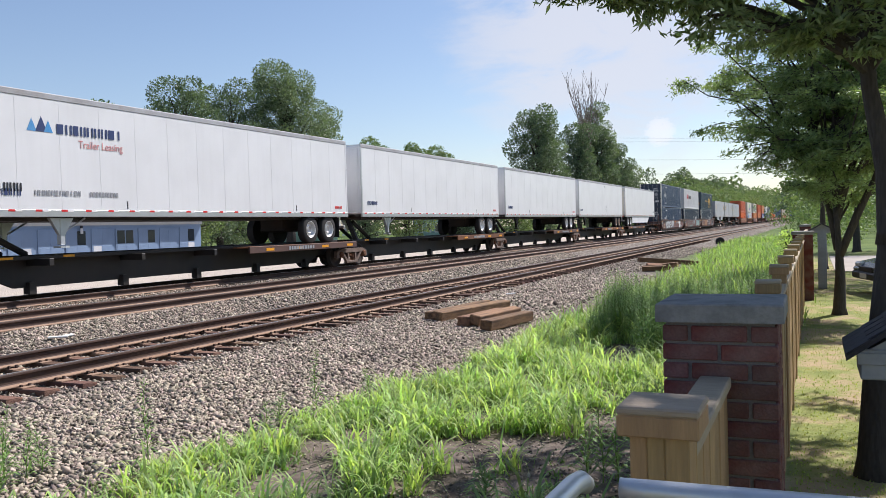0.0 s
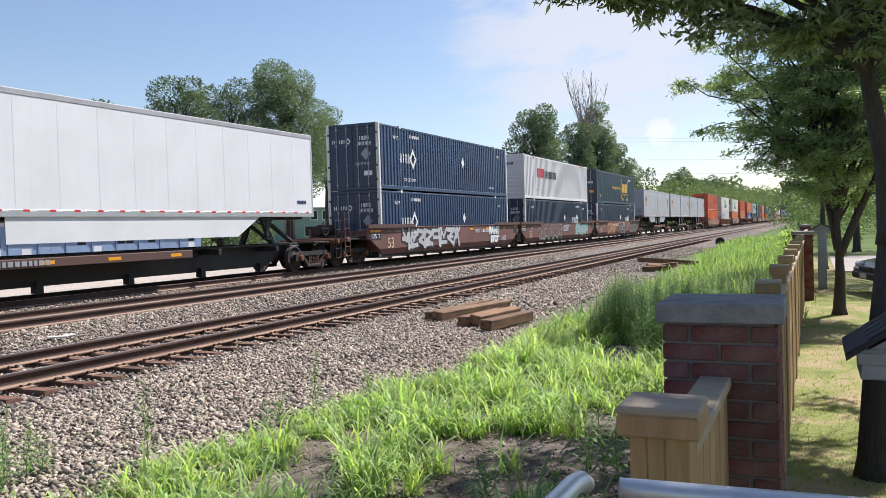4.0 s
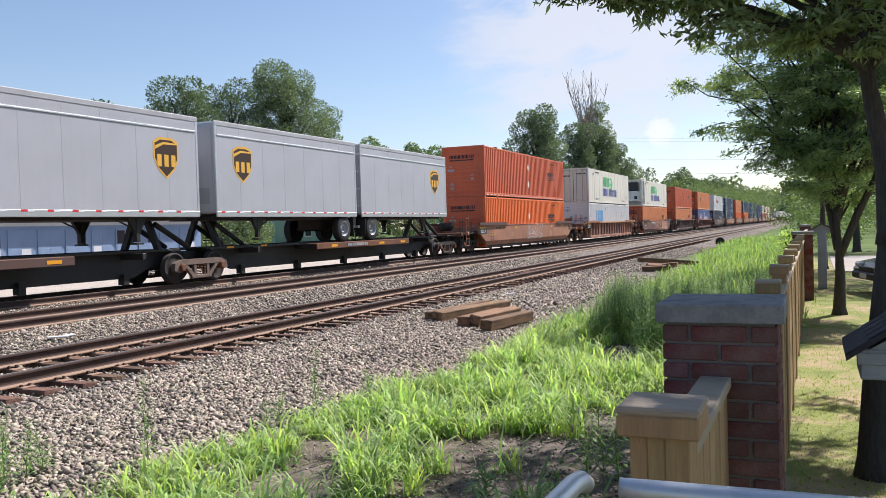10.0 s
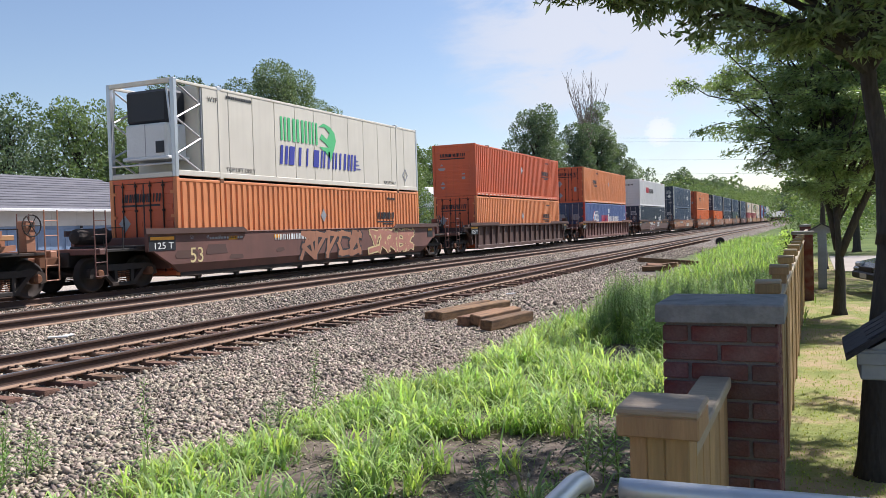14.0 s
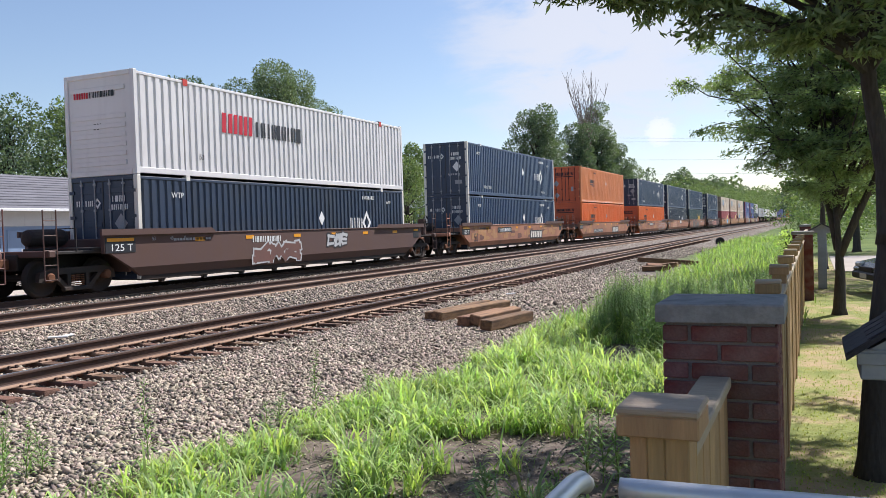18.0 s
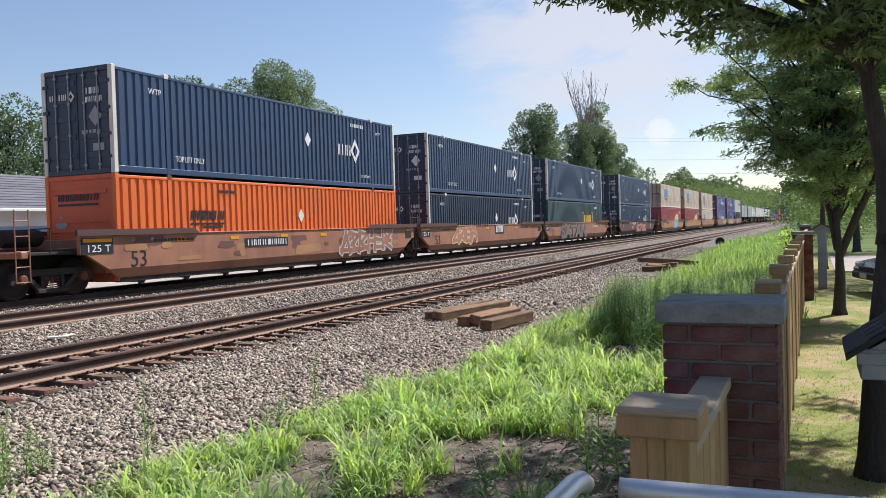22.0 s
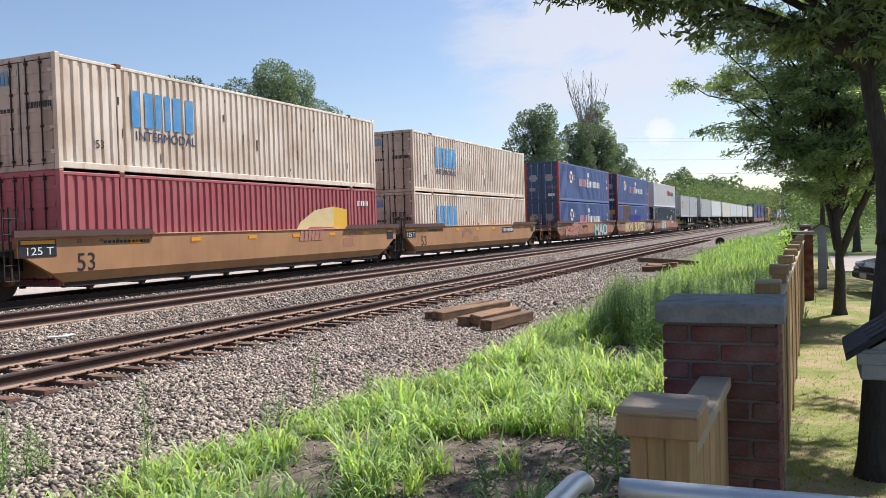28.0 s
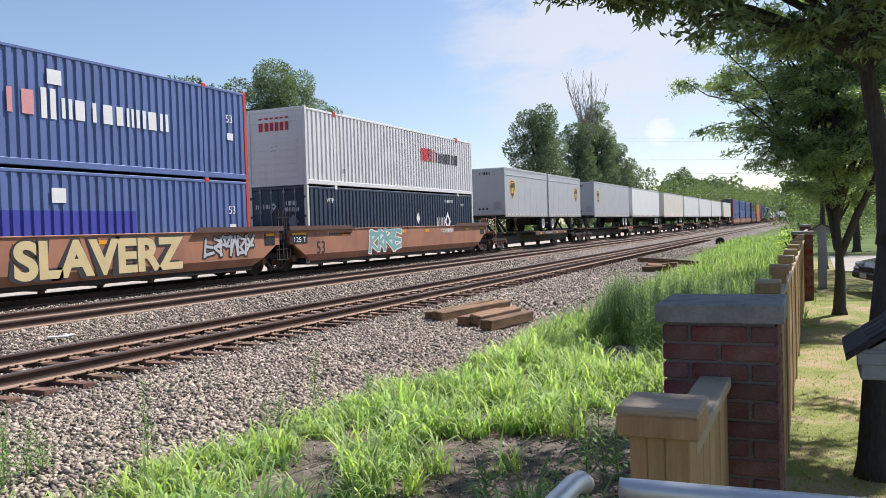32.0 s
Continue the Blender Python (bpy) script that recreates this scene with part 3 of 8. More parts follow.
def truck(parent, y, frame_mat="grime"):
    bol = Mesh().box(-1.0, -0.16, 0.42, 1.0, 0.16, 0.66, 0.03)
    for a in (-0.89, 0.89):
        bol.tube([(-0.75, a, 0.49), (0.75, a, 0.49)], 0.09, 10)
    tr = part("truck", bol, "grime", parent, "two-axle freight truck", (0, y, 0))
    for sx in (-1, 1):
        part("side_frame", SIDE_FRAME[frame_mat], None, tr, "rusty cast side frame" if frame_mat == "truck_iron" else "", (sx * 1.0, 0, 0))
        tagged(part("spring_nest", SPRING, None, tr, "", (sx * 1.0, 0, 0)), kind="stuff")
        for a in (-0.89, 0.89):
            w = part("wheel", WHEEL, None, tr, "", Matrix.Translation((sx * 0.752, a, 0.465)) @ (Matrix.Rotation(math.pi, 4, "Z") if sx > 0 else Matrix()))
            part("bearing_cap", BEARING, None, tr, "", Matrix.Translation((sx * 1.03, a, 0.49)) @ (Matrix() if sx > 0 else Matrix.Rotation(math.pi, 4, "Z")))
    return tr


# ---------------------------------------------------------------- lettering and marks on flat sides
TEXT = {}


def words(parent, name, text, mat, y, z, x, height, end=False, width=0.0, bold=0.0, shear=0.0):
    """Raised paint that reads as text, on a side that faces +x or on an end that faces -y."""
    key = (text, mat, round(height, 3), round(width, 3), bold)
    if key not in TEXT:
        cu = bpy.data.curves.new("text", "FONT")
        cu.body, cu.size, cu.extrude, cu.offset, cu.shear = text, height * 1.38, 0.0015, bold, shear
        cu.align_x, cu.align_y = "LEFT", "BOTTOM_BASELINE"
        ob = bpy.data.objects.new("text", cu)
        scene.collection.objects.link(ob)
        me = bpy.data.meshes.new_from_object(ob.evaluated_get(bpy.context.evaluated_depsgraph_get()))
        bpy.data.objects.remove(ob)
        if width:
            co = np.zeros(len(me.vertices) * 3)
            me.vertices.foreach_get("co", co)
            co = co.reshape(-1, 3)
            co[:, 0] *= width / max(1e-6, co[:, 0].max() - co[:, 0].min())
            me.vertices.foreach_set("co", co.ravel())
        me.materials.clear()
        me.materials.append(M[mat])
        me.update()
        TEXT[key] = me
    turn = Matrix(((1, 0, 0, 0), (0, 0, -1, 0), (0, 1, 0, 0), (0, 0, 0, 1))) if end else Matrix(((0, 0, 1, 0), (1, 0, 0, 0), (0, 1, 0, 0), (0, 0, 0, 1)))
    return part(name, TEXT[key], None, parent, "", Matrix.Translation((y, x, z) if end else (x, y, z)) @ turn)


def sprayed_word(parent, text, y, z, w, h, fill, edge, x, bold=0.05):
    """A sprayed word in fat letters with a dark edge."""
    g = words(parent, "graffiti", text, edge, y, z, x, h, width=w, bold=bold * 2.0, shear=0.12)
    g["label"] = "sprayed graffiti word"
    tagged(g, kind="stuff")
    inner = words(g, "fill", text, fill, w * 0.02, 0, 0, h, width=w * 0.965, bold=bold)
    inner.matrix_basis = Matrix.Translation((w * 0.017, 0.0, 0.004))
    tagged(inner, kind="stuff")
    return g


def bars(parent, name, mat, y, z, w, h, n, x, end=False, seed=1, gap=0.22, slant=0.0):
    """A row of plain upright bars in place of a word of n letters."""
    rng = random.Random(seed * 77 + n)
    ws = [rng.uniform(0.75, 1.2) for _ in range(n)]
    k = w / (sum(ws) + gap * (n - 1))
    s, u = Mesh(), y
    sh = slant * h

    def put(u0, u1, v0, v1):
        o = [(u0 + sh * v0, z + h * v0), (u1 + sh * v0, z + h * v0), (u1 + sh * v1, z + h * v1), (u0 + sh * v1, z + h * v1)]
        if end:
            s.prism(o, "y", x, x - 0.004)
        else:
            s.prism(o, "x", x, x + 0.004)

    for q in ws:
        b = q * k
        t = min(0.34 * b, 0.24 * h)
        kind = rng.random()
        if n < 4:
            put(u, u + b * 0.36, 0.0, 1.0)
            put(u + b * 0.58, u + b * 0.94, 0.0, 1.0)
        elif h < 0.13 or kind < 0.2:
            put(u, u + b * 0.86, 0.0, 1.0)
        elif kind < 0.75:
            put(u, u + t, 0.0, 1.0)
            put(u + b - t, u + b, 0.0, 1.0)
        else:
            put(u + b * 0.3, u + b * 0.3 + t, 0.0, 1.0)
        u += b + gap * k
    return tagged(part(name, s, mat, parent), kind="stuff")


def diamond(parent, name, mat, y, z, r, x, end=False, ring=0.0, rh=None):
    rh = rh or r * 1.15
    s = Mesh()
    o = [(y - r, z), (y, z - rh), (y + r, z), (y, z + rh)]
    if not ring:
        s.prism(o, "y" if end else "x", x, x - 0.004 if end else x + 0.004)
    else:
        i = [(y + (u - y) * ring, z + (v - z) * ring) for u, v in o]
        for a in range(4):
            b = (a + 1) % 4
            s.prism([o[a], o[b], i[b], i[a]], "y" if end else "x", x, x - 0.004 if end else x + 0.004)
    return part(name, s, mat, parent)


def block(parent, name, mat, y, z, w, h, x, end=False, depth=0.004):
    s = Mesh()
    if end:
        s.box(y, x - depth, z, y + w, x, z + h)
    else:
        s.box(x, y, z, x + depth, y + w, z + h)
    return part(name, s, mat, parent)


STROKES = (((0.12, 0.0), (0.16, 1.0)), ((0.88, 0.0), (0.80, 1.0)), ((0.1, 0.95), (0.9, 0.9)), ((0.1, 0.08), (0.9, 0.12)), ((0.15, 0.52), (0.85, 0.45)), ((0.1, 0.0), (0.55, 1.0), (0.92, 0.0)),
           ((0.12, 0.95), (0.9, 0.8), (0.2, 0.4), (0.9, 0.05)), ((0.9, 0.85), (0.3, 1.0), (0.08, 0.5), (0.3, 0.02), (0.9, 0.15)), ((0.1, 0.1), (0.85, 0.95)), ((0.15, 1.0), (0.5, 0.45), (0.9, 1.0)))


def graffiti(parent, y, z, w, h, fill, edge, n, x, seed=1, lean=0.0):
    """Sprayed wild lettering that cannot be read: fat crossing strokes with a dark edge."""
    rng = random.Random(seed)
    out, inn = Mesh(), Mesh()
    step, j = w / n, 0
    for k in range(n):
        dz, hh = rng.uniform(-0.05, 0.05) * h, h * rng.uniform(0.88, 1.06)
        for line in rng.sample(STROKES, 3):
            pts = [(y + step * (k - 0.06 + 1.1 * (u + rng.uniform(-0.06, 0.06))) + lean * h * v, z + dz + hh * (v + rng.uniform(-0.04, 0.04))) for u, v in line]
            for (ua, va), (ub, vb) in zip(pts, pts[1:]):
                du, dv = ub - ua, vb - va
                q = math.hypot(du, dv) or 1.0
                du, dv = du / q, dv / q
                for shape, r, base in ((out, step * 0.17 + 0.02, 0.0), (inn, step * 0.115, 0.004)):
                    r2 = r * rng.uniform(0.75, 1.1)
                    o = [(ua - du * r - dv * r, va - dv * r + du * r), (ua - du * r + dv * r, va - dv * r - du * r), (ub + du * r2 + dv * r2, vb + dv * r2 - du * r2), (ub + du * r2 - dv * r2, vb + dv * r2 + du * r2)]
                    o = [(p, min(1.49, max(0.42, v))) for p, v in o]
                    shape.prism(o, "x", x + base + 0.00012 * j, x + base + 0.002 + 0.00012 * j)
                j += 1
    g = part("graffiti", out, edge, parent, "sprayed graffiti with dark edges")
    tagged(part("fill", inn, fill, g), kind="stuff")
    return tagged(g, kind="stuff")


# ---------------------------------------------------------------- train: containers
CL, CW, CH = 16.15, 2.60, 2.88
BOXES = {}


def corrugated(y0, y1, z0, z1, x, sign, pitch=0.285, depth=0.038):
    s = Mesh()
    n = max(1, round((y1 - y0) / pitch))
    p = (y1 - y0) / n
    prof = []
    for i in range(n):
        a = y0 + i * p
        prof += [(a, x - sign * depth), (a + p * 0.30, x - sign * depth), (a + p * 0.40, x), (a + p * 0.90, x)]
    prof.append((y1, x - sign * depth))
    v = [(q, u, z) for u, q in prof for z in (z0, z1)]
    s.add(v, [(2 * i, 2 * i + 2, 2 * i + 3, 2 * i + 1) for i in range(len(prof) - 1)])
    return s


def container(color, trim=None, lead="door", side="corrugated", post=None, door=None):
    """A 53 ft container, built once for each livery. Its base is at z 0; the end that leads the train is at -y."""
    key = (color, trim, lead, side, post, door)
    if key in BOXES:
        return BOXES[key]
    trim, post, door = trim or color, post or color, door or color
    c = thing("container", "", "container")
    hx, hy = CW / 2, CL / 2
    for sx in (-1, 1):
        if side == "corrugated":
            for a, b in ((-hy + 0.14, -6.12), (-5.94, 5.94), (6.12, hy - 0.14)):
                part("side_panel", corrugated(a, b, 0.16, CH - 0.10, sx * (hx - 0.012), sx), color, c)
        else:
            k, a0 = (12, 1.25) if lead == "reefer" else (13, 0.14)
            if lead == "reefer":
                zig = Mesh()
                for i in range(5):
                    za, zb = 0.16 + i * 0.52, 0.16 + (i + 1) * 0.52
                    ya, yb = (-hy + 0.14, -hy + 1.2) if i % 2 else (-hy + 1.2, -hy + 0.14)
                    zig.tube([(sx * (hx - 0.06), ya, za), (sx * (hx - 0.06), yb, zb)], 0.03, 6)
                part("truss", zig, "aluminium", c, "open metal truss beside the cooling unit")
            for i in range(k):
                a, b = -hy + a0 + i * (CL - 0.14 - a0) / k, -hy + a0 + (i + 1) * (CL - 0.14 - a0) / k
                part("side_panel", Mesh().box(sx * (hx - 0.06), a + 0.012, 0.16, sx * (hx - 0.012), b - 0.012, CH - 0.10, 0.008), color, c)
            part("backing", Mesh().box(sx * (hx - 0.07), -hy + a0 - 0.04, 0.12, sx * (hx - 0.03), hy - 0.1, CH - 0.06), "ink_grey", c)
        part("bottom_rail", Mesh().box(sx * (hx - 0.10), -hy + 0.1, 0.035, sx * hx, hy - 0.1, 0.20, 0.012), trim, c)
        part("top_rail", Mesh().box(sx * (hx - 0.10), -hy + 0.1, CH - 0.13, sx * hx, hy - 0.1, CH - 0.045, 0.012), trim, c)
        for py in (-6.03, 6.03):
            lp = part("lift_post", Mesh().box(sx * (hx - 0.09), py - 0.085, 0.0, sx * (hx + 0.003), py + 0.085, CH, 0.012), trim, c)
            part("corner_casting", Mesh().box(sx * (hx - 0.17), py - 0.09, CH - 0.12, sx * (hx + 0.008), py + 0.09, CH + 0.012, 0.012), "steel_rust" if post == color else post, lp)
        for py in (-1, 1):
            part("corner_post", Mesh().box(sx * (hx - 0.14), py * hy, 0.0, sx * (hx + 0.002), py * (hy - 0.15), CH, 0.015), post, c)
    part("roof", Mesh().box(-hx + 0.08, -hy + (1.2 if lead == "reefer" else 0.1), CH - 0.09, hx - 0.08, hy - 0.1, CH - 0.055), color, c)
    part("underframe", Mesh().box(-hx + 0.08, -hy + 0.1, 0.05, hx - 0.08, hy - 0.1, 0.15), "grime", c)
    for end in (-1, 1):
        kind = lead if end < 0 else ("front" if lead == "door" else "door")
        y = end * hy
        part("sill", Mesh().box(-hx + 0.14, y, 0.0, hx - 0.14, y - end * 0.12, 0.15, 0.012), door, c)
        part("header", Mesh().box(-hx + 0.14, y, CH - 0.14, hx - 0.14, y - end * 0.12, CH - 0.004, 0.012), door, c)
        if kind == "door":
            for sx in (-1, 1):
                d = Mesh().box(sx * 0.01, y - end * 0.09, 0.16, sx * (hx - 0.15), y - end * 0.04, CH - 0.15, 0.01)
                for zz in (0.45, 0.95, 1.45, 1.95, 2.4):
                    d.box(sx * 0.07, y - end * 0.045, zz, sx * (hx - 0.20), y - end * 0.022, zz + 0.16, 0.02)
                leaf = part("door", d, door, c)
                for u in (0.28, 0.78):
                    rod = Mesh().tube([(sx * u, y - end * 0.005, 0.10), (sx * u, y - end * 0.005, CH - 0.08)], 0.02, 6)
                    for zz in (0.22, 1.05, 1.9, CH - 0.25):
                        rod.box(sx * u - 0.045, y - end * 0.03, zz, sx * u + 0.045, y + end * 0.012, zz + 0.06)
                    # near-black rods on beige and red doors paint in their shading lines
                    part("lock_rod", rod, "grime" if door in ("beige_door_shaded", "red", "red_orange") else "ink_grey", leaf)
                gs = Mesh()
                for ga, gb, gc, gd in ((0.0, 0.018, 0.15, CH - 0.14), (hx - 0.165, hx - 0.14, 0.15, CH - 0.14), (0.0, hx - 0.14, 0.145, 0.165), (0.0, hx - 0.14, CH - 0.155, CH - 0.138)):
                    gs.box(sx * ga, y - end * 0.05, gc, sx * gb, y - end * 0.028, gd)
                part("gasket", gs, "ink", leaf)
                for zz in (0.4, 1.0, 1.7, 2.4):
                    part("hinge", Mesh().box(sx * (hx - 0.24), y - end * 0.03, zz, sx * (hx - 0.06), y + end * 0.008, zz + 0.09), post if post != "white_trim" else door, leaf)
        elif kind == "reefer":
            part("end_wall", Mesh().box(-hx + 0.08, y - end * 1.25, 0.13, hx - 0.08, y - end * 1.15, CH - 0.06), "cream", c)
            u = Mesh().box(-0.85, y - end * 0.25, 0.62, 0.75, y - end * 1.15, 1.65, 0.06)
            u.box(-0.95, y - end * 0.2, 0.55, 0.85, y - end * 1.15, 0.66, 0.03)
            unit = part("cooling_unit", u, "house_white", c, "white refrigeration unit with a dark grille")
            part("grille", Mesh().box(-0.85, y - end * 0.3, 1.66, 0.75, y - end * 1.15, CH - 0.22, 0.08), "ink", unit)
            part("seam", Mesh().box(-0.06, y - end * 0.242, 0.66, -0.04, y - end * 0.25, 1.62), "ink_grey", unit)
            part("control_box", Mesh().box(0.35, y - end * 0.23, 0.75, 0.68, y - end * 0.25, 1.1, 0.02), "ink", unit)
            br = Mesh()
            for a, b in (((-hx + 0.05, 0.2), (-hx + 0.3, CH - 0.2)), ((hx - 0.05, 0.2), (hx - 0.3, CH - 0.2))):
                br.tube([(a[0], y - end * 0.05, a[1]), (b[0], y - end * 0.05, b[1])], 0.03, 6)
            br.tube([(-hx + 0.1, y - end * 0.03, 0.4), (hx - 0.1, y - end * 0.03, 0.4)], 0.03, 6)
            part("guard_frame", br, "aluminium", c)
        elif kind == "open_frame":
            part("end_wall", Mesh().box(-hx + 0.1, y - end * 1.0, 0.16, hx - 0.1, y - end * 0.92, CH - 0.12), "cream", c)
            br = Mesh()
            for sx in (-1, 1):
                br.tube([(sx * (hx - 0.06), y - end * 0.12, 0.15), (sx * (hx - 0.06), y - end * 0.85, CH - 0.15)], 0.035, 6)
                br.tube([(sx * (hx - 0.06), y - end * 0.12, 1.5), (sx * (hx - 0.06), y - end * 0.85, 1.5)], 0.035, 6)
            part("brace", br, "aluminium", c)
        else:
            w = part("end_wall", Mesh().box(-hx + 0.13, y - end * 0.08, 0.14, hx - 0.13, y - end * 0.04, CH - 0.13), door, c)
            for i in range(9):
                zz = 0.28 + i * 0.26
                if i in (6, 7):
                    continue
                part("rib", Mesh().box(-hx + 0.2, y - end * 0.041, zz, hx - 0.35, y - end * 0.012, zz + 0.13, 0.025), door, w)
    BOXES[key] = c
    return c


def dress(c, livery, upper, seed):
    """Marks on the side of a container that faces the camera and on its leading end."""
    x, xe = CW / 2 + 0.001, -CL / 2 + 0.018
    rng = random.Random(seed)
    if livery == "umax":
        o = rng.choice((4.2, 4.5))
        if seed == 1:
            o = -5.2
        bars(c, "company_mark", "ink_white", o - 0.9, 1.25, 0.95, 0.42, 4, x, seed=2, gap=0.75)
        diamond(c, "company_diamond", "ink_white", o + 0.42, 1.47, 0.36, x, ring=0.55, rh=0.48)
        bars(c, "serial_lettering", "ink_white", o + 0.1, 2.42, 1.0, 0.14, 8, x, seed=3)
        diamond(c, "placard", "ink_white", 1.2, 1.65, 0.20, x, rh=0.27)
        words(c, "wide_mark", "WTP", "ink_white", -6.75, 2.25, x, 0.17)
        words(c, "wide_mark", "WTP", "ink_white", 6.35, 2.25, x, 0.14)
        if upper:
            words(c, "lift_notice", "TOP LIFT ONLY", "ink_white", -5.75, 0.42, x, 0.17, width=1.25)
            words(c, "lift_notice", "TOP LIFT ONLY", "ink_white", 5.0, 0.42, x, 0.12, width=0.8)
        bars(c, "company_mark", "ink_white", -1.0, 2.05, 0.62, 0.16, 4, xe, True, 2, 0.3)
        diamond(c, "company_diamond", "ink_white", -0.2, 2.13, 0.13, xe, True, 0.5)
        bars(c, "serial_lettering", "ink_white", 0.32, 2.15, 0.5, 0.17, 4, xe, True, 4)
        bars(c, "serial_lettering", "ink_white", 0.32, 1.93, 0.6, 0.15, 6, xe, True, 5)
        diamond(c, "placard", "ink_grey" if seed % 3 else "ink_white", 0.66, 1.55, 0.24, xe, True)
        bars(c, "notice_lettering", "ink_grey", 0.15, 1.1, 0.7, 0.09, 5, xe, True, 6)
        block(c, "notice", "ink_white" if seed % 2 else "ink_grey", 0.55, 0.62, 0.4, 0.2, xe, True)
    elif livery == "xpo":
        o = {2: -5.3, 3: 1.7}.get(seed, -4.4)
        bars(c, "company_mark", "ink_red", o, 1.47, 1.55, 0.62, 3, x, seed=7, gap=0.1, slant=0.05)
        bars(c, "company_word", "ink", o + 1.65, 1.47, 2.75, 0.5, 9, x, seed=8, gap=0.2)
        words(c, "size_mark", "53", "ink", -5.5, 0.55, x, 0.16)
        for py in (-6.03, 6.03):
            block(c, "lift_mark", "red_trim", py - 0.1, CH - 0.2, 0.2, 0.19, x + 0.012)
        if seed == 3:
            bars(c, "company_mark", "ink_red", -0.75, 2.05, 1.35, 0.5, 3, xe, True, 7, 0.1)
        else:
            bars(c, "company_mark", "ink_red", -0.95, 2.2, 0.55, 0.2, 3, xe, True, 7, 0.1)
            bars(c, "company_word", "ink", -0.38, 2.2, 0.95, 0.18, 9, xe, True, 8)
        words(c, "size_mark", "53'", "ink", -0.25, 1.3, xe, 0.18, True)
        bars(c, "weight_bars", "ink", -0.3, 0.55, 0.7, 0.1, 7, xe, True, 9)
    elif livery == "schneider":
        o = -5.2 if seed in (10, 12, 13, 15) else 4.0
        bars(c, "company_word", "ink", o, 1.62, 1.5, 0.28, 9, x, seed=10, gap=0.14, slant=0.15)
        block(c, "underline", "ink", o, 1.47, 1.5, 0.06, x)
        block(c, "underline", "ink", o + 0.5, 1.37, 0.95, 0.06, x)
        for zz in ((2.0, 0.9) if upper and seed == 6 else (1.75,)):
            diamond(c, "placard", "white_trim" if seed in (5, 6, 13) else "ink_grey", -0.2 if o > 0 else 0.6, zz, 0.19, x, rh=0.25)
        bars(c, "serial_lettering", "ink", o + 0.9 if o > 0 else -3.9, 2.45, 0.8, 0.09, 10, x, seed=11)
        bars(c, "company_word", "ink", -0.85, 2.18, 1.5, 0.25, 9, xe, True, 10, 0.14, 0.15)
        block(c, "underline", "ink", -0.85, 2.05, 1.5, 0.06, xe, True)
        diamond(c, "placard", "ink_grey", -0.75, 1.55, 0.23, xe, True)
        diamond(c, "placard", "ink_grey", -0.7, 0.6, 0.2, xe, True)
        block(c, "notice", "ink_grey", 0.45, 0.9, 0.2, 0.35, xe, True)
        if upper:
            for i in range(26):
                block(c, "reflector", "white_trim", -7.8 + i * 0.6, 0.07, 0.3, 0.045, x + 0.001)
    elif livery == "csx_cream":
        o = -5.6
        bars(c, "company_mark", "ink_blue", o, 1.28, 2.5, 0.98, 3, x, seed=12, gap=0.08)
        words(c, "service_word", "INTERMODAL", "ink_navy", o + 0.1, 0.92, x, 0.27, width=2.4)
        words(c, "size_mark", "53", "ink", -6.9, 0.6, x, 0.22)
        for i in range(14):
            u, zz = rng.uniform(-7.6, 7.4), rng.uniform(0.2, 2.4)
            block(c, "rust_patch", "steel_rust", u, zz, rng.uniform(0.02, 0.07), rng.uniform(0.08, 0.4), x - 0.002)
        bars(c, "company_mark", "ink_blue", -1.05, 2.2, 0.7, 0.35, 3, xe, True, 12, 0.08)
        bars(c, "serial_lettering", "ink", 0.2, 1.55, 0.9, 0.16, 8, xe, True, 13)
        bars(c, "notice_lettering", "ink", -0.95, 1.5, 0.75, 0.1, 6, xe, True, 14)
    elif livery == "csx_dark":
        words(c, "slogan", "How tomorrow moves", "ink_yellow", -2.1 if upper else -2.4, 1.38 if upper else 0.95, x, 0.34, width=3.6)
        b = Mesh()
        y0, y1, z0, z1 = (1.8, 4.9, 0.6, 2.35) if upper else (1.4, 4.6, 0.45, 2.1)
        for a, d in ((y0, 1), (y1, -1)):
            b.box(x, a, z0, x + 0.004, a + d * 0.10, z1)
            b.box(x, a + d * 0.10, z1 - 0.1, x + 0.004, a + d * 0.35, z1)
            b.box(x, a + d * 0.10, z0, x + 0.004, a + d * 0.35, z0 + 0.1)
        part("bracket_mark", b, "ink_yellow", c)
        for u in (y0 + 0.35, y0 + 0.7, y1 - 0.7, y1 - 0.35):
            part("wheel_dot", Mesh().lathe(((x, 0.14), (x + 0.004, 0.14)), "x", 12, (0, u, z0 - 0.12)), "ink_yellow", c)
        bars(c, "company_mark", "ink_yellow", y0 + 0.45, z0 + 0.55, y1 - y0 - 0.9, 0.85, 3, x, seed=12, gap=0.08)
        words(c, "service_word", "INTERMODAL", "ink_yellow", y0 + 0.55, z0 + 0.22, x, 0.22, width=y1 - y0 - 1.1)
        bars(c, "serial_lettering", "ink_white", 5.2, 2.35, 0.9, 0.16, 6, x, seed=15)
        words(c, "size_mark", "53", "ink_yellow", -6.9, 0.55, x, 0.24)
        bars(c, "serial_lettering", "ink_white", 0.2, 1.7, 0.75, 0.18, 6, xe, True, 16)
        block(c, "notice", "ink_white", -1.0, 2.15, 0.75, 0.38, xe, True)
        bars(c, "notice_lettering", "ink_grey", -1.0, 1.35, 0.8, 0.1, 6, xe, True, 17)
        block(c, "notice", "amber", 0.65, 0.9, 0.35, 0.22, xe, True)
    elif livery == "tiger":
        o = -2.9
        bars(c, "company_word", "ink_green", o + 0.1, 1.5, 2.35, 0.82, 5, x, seed=18, gap=0.24)
